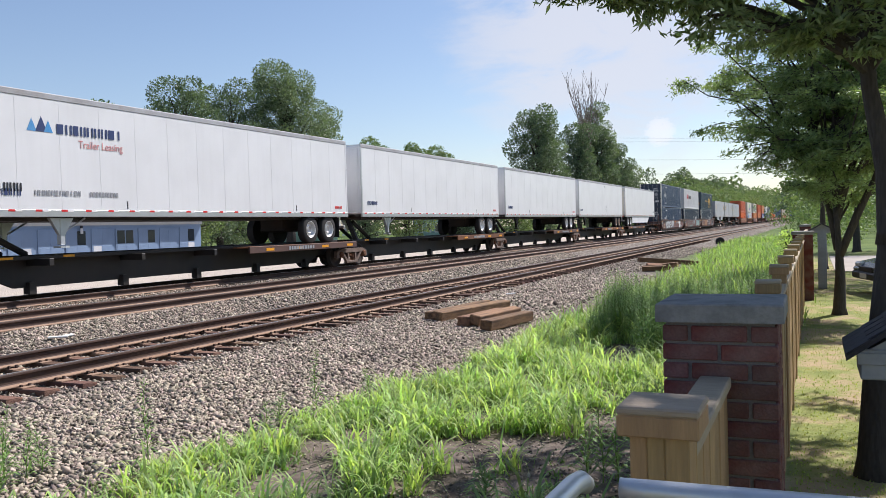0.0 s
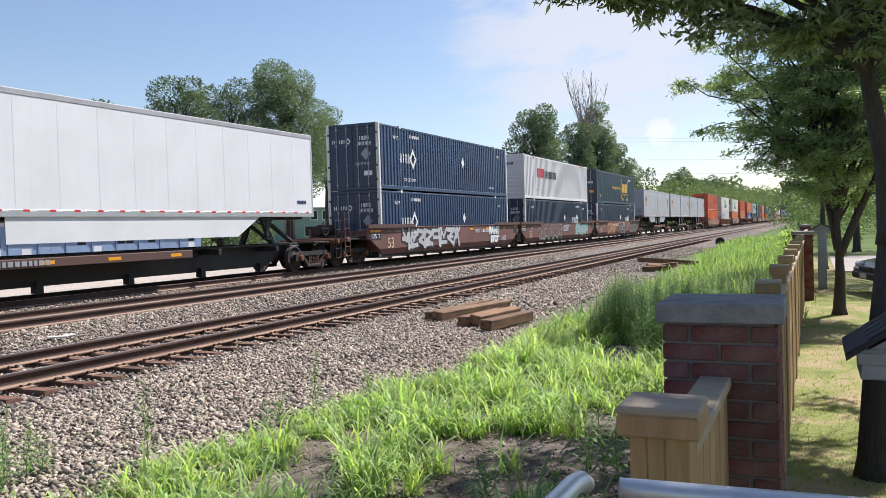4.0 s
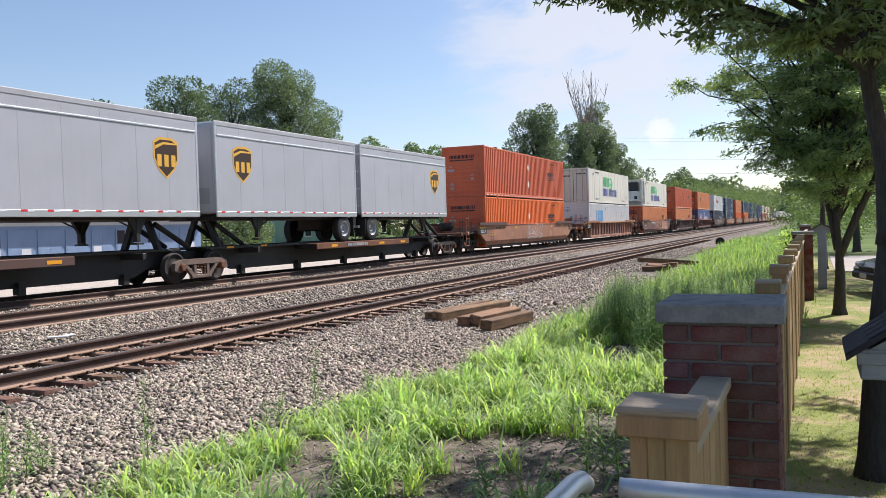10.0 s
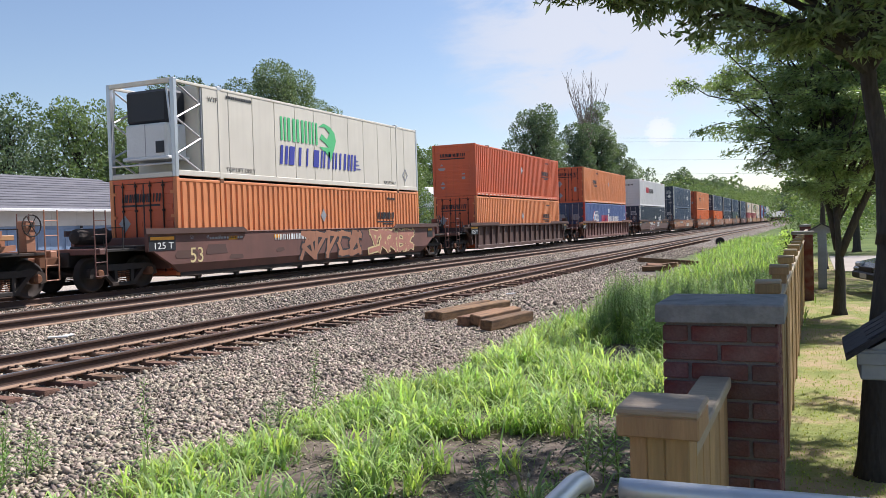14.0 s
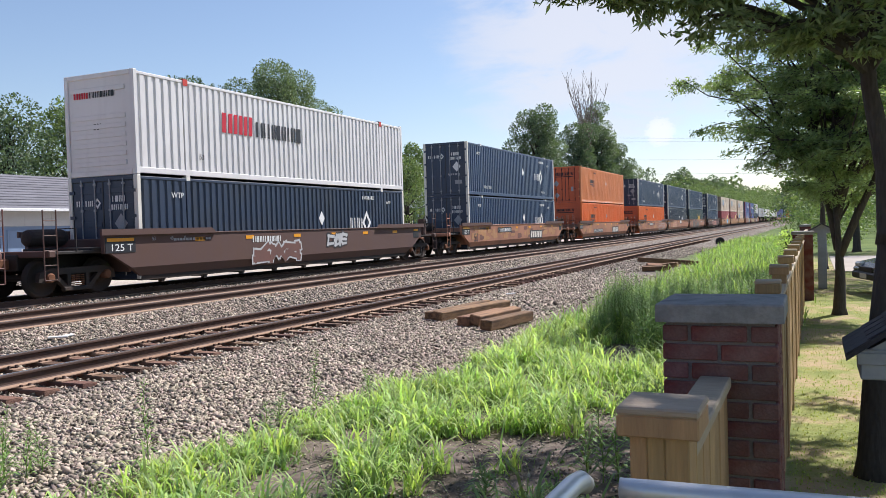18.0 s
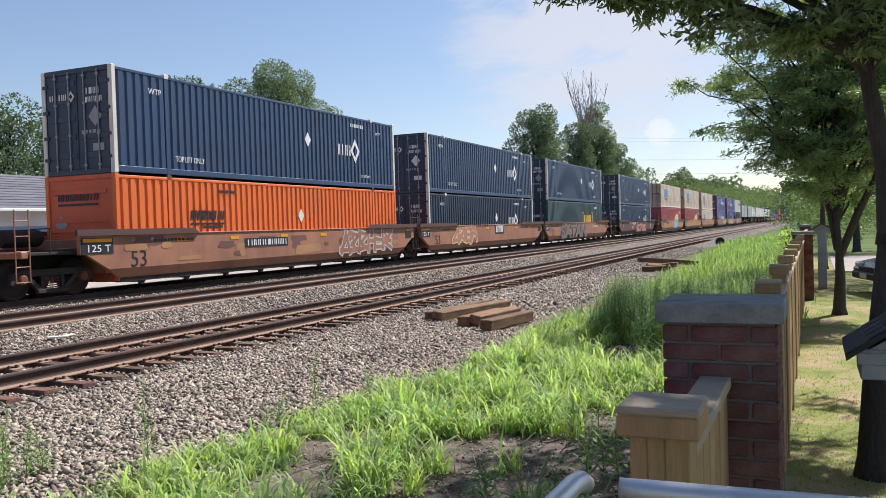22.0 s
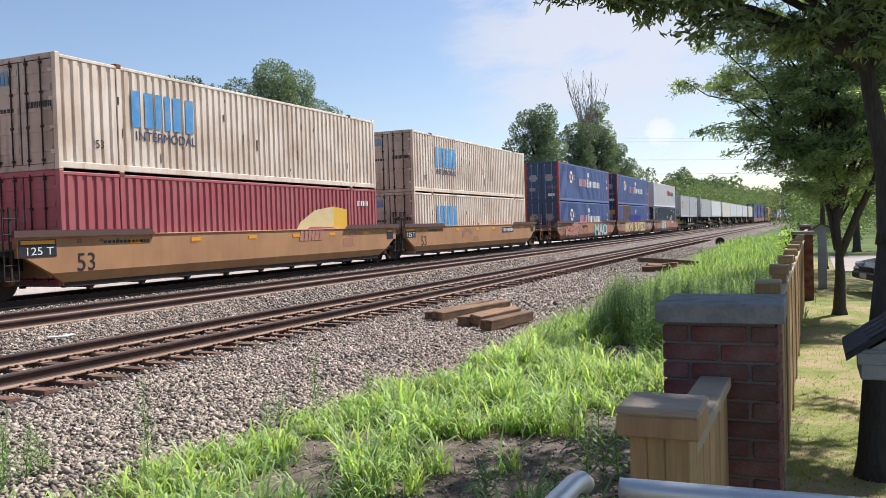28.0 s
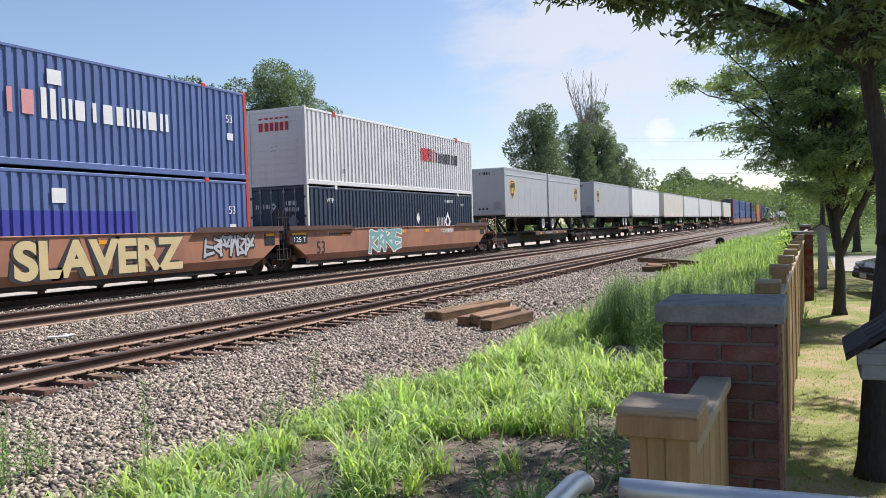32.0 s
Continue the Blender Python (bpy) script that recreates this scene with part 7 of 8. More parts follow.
solid("grass", blades("grass", tuft_spots(1, 500, 38, -0.9, 3.6, 15.5, 0.055, 1.0, bare), (0.30, 0.66), (0.012, 0.026), "grass_blade", 1, (0.6, 1.35), 0.75), None, "bright green coarse weed grass in the sun", "grass", kind="stuff")
solid("weed_grass", blades("weed_grass", tuft_spots(7, 330, 22, -0.9, 3.8, 15.5, 0.06, 1.0, bare), (0.14, 0.34), (0.012, 0.024), "grass_dark", 7, (0.4, 1.1), 0.9), None, "darker green weed grass between the bright tufts", "grass", kind="stuff")
solid("meadow_grass", blades("meadow_grass", tuft_spots(2, 1500, 12, -0.62, 14.5, 85, 0.22, 1.5), (0.3, 0.7), (0.018, 0.04), "meadow_blade", 2, (0.25, 0.8), 0.5), None, "tall sunlit meadow grass along the fence", "grass", kind="stuff")
solid("ground_weeds", blades("ground_weeds", tuft_spots(3, 330, 14, -0.8, 4.2, 12, 0.06), (0.04, 0.13), (0.008, 0.016), "grass_dark", 3, (0.3, 1.0), 0.9), None, "low weeds on bare soil", "weeds", kind="stuff")

rs = np.random.RandomState(9)
n = 30000
ly = 4.2 + 34 * rs.rand(n) ** 1.7
lx = rs.uniform(-0.12, 1, n) * (1.0 + ly * 0.09)
lawn = np.stack([lx, ly, np.array([ground_z(a, b) for a, b in zip(lx, ly)]) - 0.004, rs.uniform(0.6, 1.2, n)], 1)
solid("lawn_grass", blades("lawn_grass", lawn, (0.012, 0.032), (0.007, 0.014), "lawn_blade", 4, (0.4, 1.2), 1.0, 2), None, "short dry lawn grass", "grass", kind="stuff")


def stalk_mesh(seed, height, leaf, count, mat_name="grass_dark"):
    """One upright weed: a stem with many narrow leaves."""
    rs = random.Random(seed)
    stem = [(0.03 * math.sin(k * 0.9 + seed) * k / 6, 0.03 * math.cos(k * 0.7 + seed) * k / 6, height * k / 6) for k in range(7)]
    s = Mesh().tube(stem, [0.006 * (1 - k / 8) for k in range(7)], 5, False)
    for i in range(count):
        u = (i + 0.5) / count
        z = height * (0.12 + 0.88 * u)
        k = min(5, int(z / height * 6))
        bx, by = stem[k][0], stem[k][1]
        a = i * 2.4 + rs.uniform(-0.3, 0.3)
        l = leaf * rs.uniform(0.7, 1.2) * (1.0 - 0.6 * u)
        d = Vector((math.cos(a), math.sin(a), 0))
        p = Vector((bx, by, z))
        w = Vector((-d.y, d.x, 0)) * l * 0.07
        q = p + d * l * 0.55 + Vector((0, 0, l * 0.35))
        r = p + d * l + Vector((0, 0, l * 0.25))
        s.add([tuple(p), tuple(q - w), tuple(r), tuple(q + w)], [(0, 1, 2, 3)])
    return s


def stalk(x, y, h, seed, leaf=0.13, count=46, label="single upright green weed stalk growing in ballast", mat="grass_dark"):
    w = thing("weed", label, "weed", (x, y, ground_z(x, y) - 0.01), group="tall weeds")
    me = stalk_mesh(seed, h, leaf, count).mesh("stalk", mat)
    tagged(part("stalk", me, None, w), kind="stuff")
    return w


for k, (x, y, h) in enumerate(((-5.19, 5.33, 0.74), (-4.89, 7.48, 0.68), (-4.95, 6.9, 0.35), (-4.7, 6.3, 0.4), (-4.62, 8.1, 0.4))):
    stalk(x, y, h, 1 + k, 0.15, 84)
for k, (x, y, h) in enumerate(((-5.80, 4.45, 0.66), (-5.74, 4.6, 0.5), (-5.95, 4.55, 0.48), (-5.62, 4.25, 0.4), (-5.82, 4.8, 0.35))):
    stalk(x, y, h, 40 + k, 0.16, 60, "bushy dark green weed at the edge of the ballast")
for k, (x, y, h) in enumerate(((-1.42, 6.9, 0.62), (-1.25, 6.6, 0.7), (-1.55, 7.4, 0.5), (-1.15, 7.0, 0.6), (-1.3, 7.6, 0.55), (-1.05, 6.2, 0.55), (-1.1, 5.6, 0.5), (-0.95, 5.2, 0.55), (-2.1, 5.25, 0.3), (-1.5, 5.0, 0.3), (-1.45, 6.0, 0.66), (-1.36, 6.1, 0.5), (-1.54, 5.92, 0.46))):
    stalk(x, y, h, 60 + k, 0.20, 64, "leafy green weed growing beside the fence")


def weed_stand():
    """A dense stand of feathery weeds, joined."""
    rs = random.Random(21)
    kinds = [stalk_mesh(100 + k, 0.95, 0.24, 64) for k in range(5)]
    v, f = [], []
    for i in range(520):
        y = rs.uniform(11.4, 17.5)
        x = rs.uniform(-3.0 - 0.12 * (y - 10), -0.75)
        if x < -2.3 and y < 13:
            continue
        m = rs.choice(kinds)
        a, s = rs.uniform(0, 6.28), rs.uniform(0.5, 1.05)
        c, d, n0, z0 = math.cos(a) * s, math.sin(a) * s, len(v), ground_z(x, y)
        v += [(x + p[0] * c - p[1] * d, y + p[0] * d + p[1] * c, z0 + p[2] * s) for p in m.v]
        f += [tuple(q + n0 for q in face) for face in m.f]
    me = bpy.data.meshes.new("weed_stand")
    me.from_pydata(v, [], f)
    me.materials.append(M["grass_dark"])
    return me


solid("weed_stand", weed_stand(), None, "dense stand of tall feathery green weeds", "weeds", kind="stuff")


# ---------------------------------------------------------------- trees
def leaf_cloud(name, centres, normals, size, mat, seed, long=2.4, droop=0.3):
    """Many folded pointed leaves."""
    rs = np.random.RandomState(seed)
    n = len(centres)
    s = size * rs.uniform(0.65, 1.25, n)
    d = normals + rs.normal(0, 0.6, (n, 3))
    d[:, 2] -= droop
    d /= np.linalg.norm(d, axis=1, keepdims=True) + 1e-9
    r = rs.normal(0, 1, (n, 3))
    side = np.cross(d, r)
    side /= np.linalg.norm(side, axis=1, keepdims=True) + 1e-9
    up = np.cross(side, d)
    L, W = s[:, None], (s / long)[:, None]
    v = np.stack([centres - d * L * 0.5, centres - d * L * 0.08 + side * W * 0.5 + up * W * 0.18, centres + d * L * 0.5, centres - d * L * 0.08 - side * W * 0.5 + up * W * 0.18], 1)
    f = np.array([(0, 1, 2), (0, 2, 3)])[None] + (np.arange(n) * 4)[:, None, None]
    return raw_mesh(name, v.reshape(-1, 3), f.reshape(-1, 3), mat)


def limb(mesh, a, b, r0, r1, seed, sag=0.15, n=6):
    rs = random.Random(seed)
    a, b = Vector(a), Vector(b)
    pts, rad = [], []
    for i in range(n + 1):
        u = i / n
        p = a.lerp(b, u) + Vector((rs.uniform(-1, 1), rs.uniform(-1, 1), rs.uniform(-1, 1))) * (b - a).length * 0.03 * (1 if 0 < i < n else 0)
        p.z += math.sin(u * math.pi) * sag * (b - a).length
        pts.append(p)
        rad.append(r0 + (r1 - r0) * u)
    mesh.tube(pts, rad, 5, False)
    return pts


def broad_tree(name, label, base, stems, fork_z, crowns, mat, seed, droop=0.35, reach=(0.35, 1.05)):
    """A tree from its stems (path and root radius), a limb to each tip, twigs and leaves along them; crowns hold (tips, leaf, count, spread)."""
    t = thing(name, label, "tree", base, group="trees")
    rs = random.Random(seed)
    for path, r in stems:
        n = len(path) - 1
        tr = Mesh().tube([(0, 0, -0.1), (path[0][0], path[0][1], 0.12), *path[1:]] if path[0][2] <= 0 else path, ([r * 1.45] if path[0][2] <= 0 else [r]) + [r * (1.1 - 0.65 * (i / n) ** 1.5) for i in range(1, n + 1)] + ([r * 0.4] if path[0][2] <= 0 else []), 14)
        part("trunk", tr, "bark", t, "", None, True)
    main, trunk_r = stems[0]
    mats = mat if isinstance(mat, tuple) else (mat,) * len(crowns)
    for (tips, leaf, count, spread), mat in zip(crowns, mats):
        twigs = Mesh()
        pts, nrm = [], []
        per = count // len(tips)
        for k, tip in enumerate(tips):
            path = rs.choice(stems)[0]
            a = Vector(path[-1]).lerp(Vector(path[-2]), rs.uniform(0.0, 0.9))
            b = Vector(tip) - Vector(base)
            path = limb(twigs, a, b, trunk_r * 0.26, 0.006, seed * 50 + k, 0.08)
            for j in range(9):
                u = rs.uniform(*reach)
                p = path[min(6, int(u * 6))].lerp(path[min(6, int(u * 6) + 1)], u * 6 % 1)
                q = p + Vector((rs.gauss(0, 1), rs.gauss(0, 1), rs.gauss(-0.15, 0.35))) * spread * 0.75
                limb(twigs, p, q, 0.010, 0.003, seed * 90 + k * 9 + j, 0.05, 3)
                for _ in range(per // 9):
                    w = rs.random() ** 0.7
                    c = p.lerp(q, w * 1.15)
                    c = c + Vector((rs.gauss(0, 1), rs.gauss(0, 1), rs.gauss(-0.25, 0.45))) * spread * 0.22
                    pts.append(c)
                    nrm.append((q - p).normalized() + Vector((0, 0, 0.1)))
        part("branchwork", twigs, "bark", t)
        part("crown", leaf_cloud("crown", np.array(pts), np.array(nrm), leaf, mat, seed, 3.5, droop), None, t, "dense green leaves in drooping sprays")
    return t


def ring_tips(cx, cy, r, z0, z1, n, seed, squash=1.0):
    rs = random.Random(seed)
    out = []
    for k in range(n):
        u = (k + 0.5) / n
        a = k * 2.399
        zz = z0 + (z1 - z0) * u
        rr = r * math.sin(math.pi * min(0.97, 0.22 + 0.75 * u)) ** 0.6 * rs.uniform(0.65, 1.05)
        out.append((cx + rr * math.cos(a), cy + rr * math.sin(a) * squash, zz))
    return out


def dome_tips(centre, radii, n, seed):
    """Points filling a flattened dome."""
    rs = random.Random(seed)
    out = []
    for k in range(n):
        rr, a = math.sqrt((k + 0.5) / n), k * 2.399
        top = math.sqrt(max(0.0, 1 - rr * rr))
        out.append((centre[0] + radii[0] * rr * math.cos(a), centre[1] + radii[1] * rr * math.sin(a), centre[2] + radii[2] * top * rs.uniform(-0.3, 1.0)))
    return out


def straight(fork_z, lean=(0.0, 0.0)):
    return [(0, 0, 0), (lean[0] * 0.4, lean[1] * 0.4, fork_z * 0.5), (*lean, fork_z), (lean[0] * 1.5, lean[1] * 1.5, fork_z * 1.6)]


SPRAYS = [(-1.62, 4.75, 3.34), (-1.25, 5.0, 3.32), (-0.95, 4.7, 3.32), (-0.65, 5.1, 3.25), (-0.4, 5.6, 3.15), (-0.9, 6.1, 3.8), (-1.4, 5.6, 3.8), (-0.1, 4.9, 3.05), (0.15, 4.5, 3.0), (0.35, 4.9, 2.95), (0.1, 5.4, 2.85), (0.5, 4.6, 2.9),
          (0.75, 5.2, 2.8), (-0.3, 6.6, 3.4), (0.3, 7.2, 3.4), (1.0, 6.3, 3.2), (-1.2, 4.2, 3.9), (-1.62, 4.7, 3.06), (-1.52, 4.75, 3.05), (-1.42, 4.8, 3.04), (-1.25, 4.88, 3.01), (-1.15, 4.9, 3.0), (-1.05, 4.95, 2.98), (-0.87, 5.03, 2.95), (-0.7, 5.2, 2.98), (-0.55, 5.3, 2.9), (-0.5, 5.25, 2.84), (-0.3, 5.3, 2.74), (0.11, 5.44, 2.75), (0.35, 5.5, 2.6)]
broad_tree("tree", "near park tree with dark trunk and long drooping leaves", (0.36, 6.24, LAWN_Z),
           [([(0, 0, 0), (0.03, 0.04, 0.62), (0.12, 0.10, 1.53), (0.10, 0.11, 2.05), (0.0, 0.09, 2.62), (-0.05, 0.05, 3.4)], 0.115), ([(0.11, 0.10, 1.55), (0.22, 0.16, 2.3), (0.42, 0.2, 3.2), (0.7, 0.4, 4.4)], 0.095)], 2.5,
           [(SPRAYS, 0.078, 22000, 0.23), (dome_tips((2.3, 8.3, 5.7), (3.5, 5.0, 1.3), 96, 4), 0.20, 30000, 0.5)], ("leaf_near", "leaf"), 2)

# the second park tree bears its leaves in flat layers that reach out over the weeds
LAYERS = []
rs = random.Random(31)
for z, left in ((2.15, -0.3), (2.45, -0.7), (2.8, -1.0), (3.2, -1.45), (3.6, -1.75), (4.0, -2.05), (4.35, -1.95), (4.75, -1.85), (5.15, -1.8), (5.6, -1.6), (6.1, -1.4), (6.7, -0.9)):
    for k in range(7):
        x = left + 0.1 + k * 0.55 + rs.uniform(-0.1, 0.1)
        LAYERS.append((x, 15.2 + max(0.0, z - 3.2) * 0.55 + rs.uniform(-0.6, 2.6), z + 0.10 * k + rs.uniform(-0.12, 0.12)))
STEMS = [([(0, 0, 0), (0.02, 0.0, 0.7), (0.0, 0.0, 1.35), (-0.08, 0.0, 2.7)], 0.115), ([(0.02, 0.0, 1.05), (0.30, 0.05, 1.75), (0.60, 0.1, 2.4), (0.9, 0.1, 3.3)], 0.07), ([(-0.02, 0.05, 1.15), (-0.12, 0.1, 1.8), (-0.24, 0.2, 2.4), (-0.45, 0.3, 3.2)], 0.06)]
broad_tree("tree", "park tree with several stems and light green leaves", (0.40, 16.4, LAWN_Z), STEMS, 1.5, [(LAYERS, 0.082, 125000, 0.40)], "leaf", 3, 0.3, (0.3, 1.05))
broad_tree("tree", "park tree beside the fence", (0.28, 30.5, LAWN_Z), [(straight(2.1), 0.15)], 2.1, [(ring_tips(1.3, 30.8, 2.3, 2.9, 8.0, 36, 6), 0.13, 18000, 0.7)], "leaf", 4)
broad_tree("tree", "park tree beside the drive", (3.2, 26.0, LAWN_Z), [(straight(2.2), 0.16)], 2.2, [(ring_tips(3.2, 26.0, 3.4, 3.0, 8.0, 36, 8), 0.16, 10000, 0.9)], "leaf", 5)
broad_tree("tree", "park tree beyond the drive", (1.9, 45.0, LAWN_Z), [(straight(2.0), 0.2)], 2.0, [(ring_tips(3.2, 45.5, 3.4, 2.4, 8.5, 36, 9), 0.16, 14000, 0.9)], "leaf", 6)


def crown_points(clumps, per, seed):
    rs = np.random.RandomState(seed)
    pts, nrm = [], []
    for c, r in clumps:
        n = int(per * 1.5 * r * r)
        d = rs.normal(0, 1, (n, 3))
        d /= np.linalg.norm(d, axis=1, keepdims=True)
        rad = r * (0.5 + 0.55 * rs.rand(n) ** 0.7)
        pts.append(np.array(c) + d * rad[:, None] * np.array((1, 1, 0.85)))
        nrm.append(d)
    return np.concatenate(pts), np.concatenate(nrm)


def far_tree(name, label, base, height, radius, seed, mat, leaf=0.32, per=60, low=0.25, clumps=16, tall=1.0):
    """A tree seen from afar: trunk, limbs and a crown of many leaf clumps with gaps."""
    t = thing(name, label, "tree", base, group="trees")
    rs = random.Random(seed)
    tr = Mesh()
    tr.tube([(0, 0, -0.2), (0, 0, height * 0.3), (radius * 0.08, 0, height * 0.6), (0, 0, height * 0.9)], [radius * 0.11, radius * 0.085, radius * 0.05, 0.03], 9)
    cl = []
    for k in range(clumps):
        u = (k + 0.5) / clumps
        a = k * 2.399 + rs.uniform(-0.4, 0.4)
        z = height * (low + (0.97 - low) * u)
        rr = radius * math.sin(math.pi * (0.16 + 0.72 * u)) ** 0.8 * rs.uniform(0.35, 0.85)
        c = Vector((rr * math.cos(a), rr * math.sin(a), z))
        cl.append((tuple(c), radius * rs.uniform(0.30, 0.50)))
        limb(tr, (0, 0, z * 0.72), c, radius * 0.035, 0.02, seed + k, 0.04, 4)
    part("trunk", tr, "bark", t)
    pts, nrm = crown_points(cl, per * 1.7, seed)
    part("crown", leaf_cloud("crown", pts, nrm, leaf * 0.7, mat, seed, 1.5, 0.1), None, t, "dense leafy crown with gaps")
    return t


BACK = "tall broadleaf tree behind the low building"
far_tree("tree", BACK, (-47, 53.6, 0), 14.2, 3.6, 11, "leaf_dark", 0.27, 190, 0.3, 22)
far_tree("tree", BACK, (-49, 62.3, 0), 15.4, 3.9, 12, "leaf_dark", 0.28, 180, 0.25, 22)
far_tree("tree", BACK, (-47, 68.4, 0), 17.6, 4.6, 13, "leaf_poplar", 0.28, 180, 0.35, 26)
far_tree("tree", BACK, (-47.5, 76.0, 0), 14.6, 2.6, 15, "leaf_poplar", 0.27, 180, 0.45, 14)
ROW = "rounded green tree standing behind the low building"
far_tree("tree", ROW, (-44, 40.0, 0), 10.3, 3.6, 16, "leaf_far", 0.28, 160, 0.2, 24)
far_tree("tree", ROW, (-43, 44.5, 0), 9.6, 3.4, 17, "leaf_far", 0.28, 160, 0.2, 24)
far_tree("tree", ROW, (-43, 49.0, 0), 8.2, 2.9, 18, "leaf_far", 0.28, 160, 0.15, 20)
far_tree("tree", ROW, (-44, 34.8, 0), 9.6, 3.2, 19, "leaf_dark", 0.28, 140, 0.15, 22)
far_tree("tree", ROW, (-44, 29.5, 0), 8.6, 3.4, 20, "leaf_far", 0.28, 140, 0.15, 22)
far_tree("tree", ROW, (-44, 54.0, 0), 7.5, 2.8, 24, "leaf_dark", 0.3, 140, 0.08, 20)
far_tree("tree", ROW, (-45, 58.5, 0), 8.0, 3.0, 25, "leaf_far", 0.3, 140, 0.08, 20)
far_tree("tree", "green tree beside a white house", (-41, 72.5, 0), 9.4, 3.0, 21, "leaf_dark", 0.34, 110, 0.1, 20)
far_tree("tree", "green tree beside a white house", (-40, 80.0, 0), 8.6, 3.2, 22, "leaf_far", 0.34, 110, 0.1, 20)
far_tree("tree", "green tree in the gap behind the train", (-39, 92.0, 0), 7.5, 3.4, 23, "leaf_dark", 0.36, 90, 0.1, 20)
for k, (x, y, h, r) in enumerate(((-92, 168, 22.0, 5), (-95, 180, 21.0, 5), (-100, 205, 24.5, 7), (-100, 222, 24.5, 7))):
    far_tree("tree", "distant tree showing above the train", (x, y, 0), h, r, 30 + k, "leaf_far", 0.7, 40, 0.3, 16)
POP = "tall dark poplar-like tree beside the line"
far_tree("tree", POP, (-30.5, 97.0, 0), 15.6, 3.6, 41, "leaf_dark", 0.36, 130, 0.12, 30)
far_tree("tree", POP, (-31.5, 104.0, 0), 13.0, 3.0, 42, "leaf_poplar", 0.36, 120, 0.12, 24)
far_tree("tree", POP, (-31, 118.0, 0), 15.8, 3.6, 43, "leaf_dark", 0.38, 120, 0.12, 28)
far_tree("tree", POP, (-31, 128.5, 0), 20.2, 3.4, 44, "leaf_poplar", 0.38, 90, 0.4, 22)
far_tree("tree", POP, (-31, 128.0, 0), 16.5, 3.8, 45, "leaf_dark", 0.40, 120, 0.1, 28)
far_tree("tree", POP, (-31, 141.0, 0), 15.0, 4.0, 46, "leaf_dark", 0.42, 110, 0.1, 28)
far_tree("tree", POP, (-31, 152.0, 0), 12.0, 3.6, 47, "leaf_poplar", 0.42, 100, 0.1, 24)
far_tree("bush", "green bush beyond the line", (-29, 84.0, 0), 4.6, 2.8, 48, "leaf_far", 0.3, 110, 0.05, 16)
far_tree("bush", "green bush beyond the line", (-29, 168.0, 0), 6.0, 4.5, 49, "leaf_far", 0.4, 80, 0.05, 16)

dead = thing("dead_tree", "bare dead branches rising above green trees", "tree", (-31.0, 123.0, 0), group="trees")
dm = Mesh()
dm.tube([(0, 0, 0), (0, 0, 9), (0.2, 0.1, 15)], [0.3, 0.2, 0.1], 8)
rs = random.Random(8)
for k in range(34):
    a = k * 2.4
    z0 = 11 + rs.uniform(0, 4.5)
    b = Vector((3.6 * math.cos(a) * rs.uniform(0.3, 1), 5.2 * math.sin(a) * rs.uniform(0.3, 1), 17.5 + rs.uniform(0, 7.0)))
    pts = limb(dm, (0.1, 0, z0), b, 0.07, 0.018, 300 + k, -0.06, 6)
    for j in range(5):
        p = pts[rs.randint(2, 5)]
        limb(dm, p, p + Vector((rs.uniform(-1, 1), rs.uniform(-1.2, 1.2), rs.uniform(0.8, 2.6))), 0.03, 0.014, 900 + k * 5 + j, -0.05, 3)
part("bare_crown", dm, "dead_wood", dead)


def woods(name, label, spots, leaf, per, mat, seed):
    """A far wood: many crowns joined."""
    cl = []
    rs = random.Random(seed)
    for x, y, h, r in spots:
        for k in range(11):
            a = k * 2.399
            u = (k + 0.5) / 11
            rr = r * math.sin(math.pi * (0.2 + 0.65 * u)) * rs.uniform(0.3, 0.9)
            cl.append(((x + rr * math.cos(a), y + rr * math.sin(a), h * (0.08 + 0.88 * u)), r * rs.uniform(0.3, 0.5)))
    pts, nrm = crown_points(cl, per, seed)
    return solid(name, leaf_cloud(name, pts, nrm, leaf, mat, seed, 1.3, 0.0), None, label, "woods", kind="stuff")


rs = random.Random(17)
spots = [(-24 - 5.5 * (k % 3) + rs.uniform(-2, 2), 165 + k * 9.0 + rs.uniform(-3, 3), 6.5 + 0.03 * k * 9 + rs.uniform(-1.5, 3.0), 4.5 + 0.012 * k * 9) for k in range(34)]
woods("woods", "green trees along the far side of the line", spots, 0.48, 22, "leaf_far", 51)
spots = []
for k in range(60):
    u = k / 59
    spots.append((-75 + 115 * u + rs.uniform(-6, 6), 470 + 130 * math.sin(u * 3.0) + rs.uniform(-25, 40), (22 + 7 * math.sin(u * 9 + 1.2)) * (1.0 - 0.25 * u) + rs.uniform(-3, 4), rs.uniform(7, 11)))
woods("woods", "wooded hillside in the distance", spots, 1.15, 7, "leaf_dark", 52)
spots = [(-110 + 12 * k + rs.uniform(-5, 5), 640 + rs.uniform(-30, 60), 27 + rs.uniform(-4, 7), rs.uniform(9, 13)) for k in range(34)]
woods("woods", "far wooded ridge", spots, 2.2, 2.4, "leaf_far", 53)
spots = [(7 + 3.5 * (k % 4) + rs.uniform(-1, 1), 48 + 7 * (k // 2) + rs.uniform(-2, 2), rs.uniform(4, 9), rs.uniform(2.4, 4.5)) for k in range(30)]
woods("woods", "trees and hedge beyond the lawn", spots, 0.22, 60, "leaf_far", 54)
spots = [(-0.3 + 0.9 * (k % 3), 52 + 5 * k + rs.uniform(-1, 1), rs.uniform(3, 6.5), rs.uniform(1.6, 3.0)) for k in range(22)]
woods("woods", "trees beside the fence further down the line", spots, 0.17, 80, "leaf_far", 55)
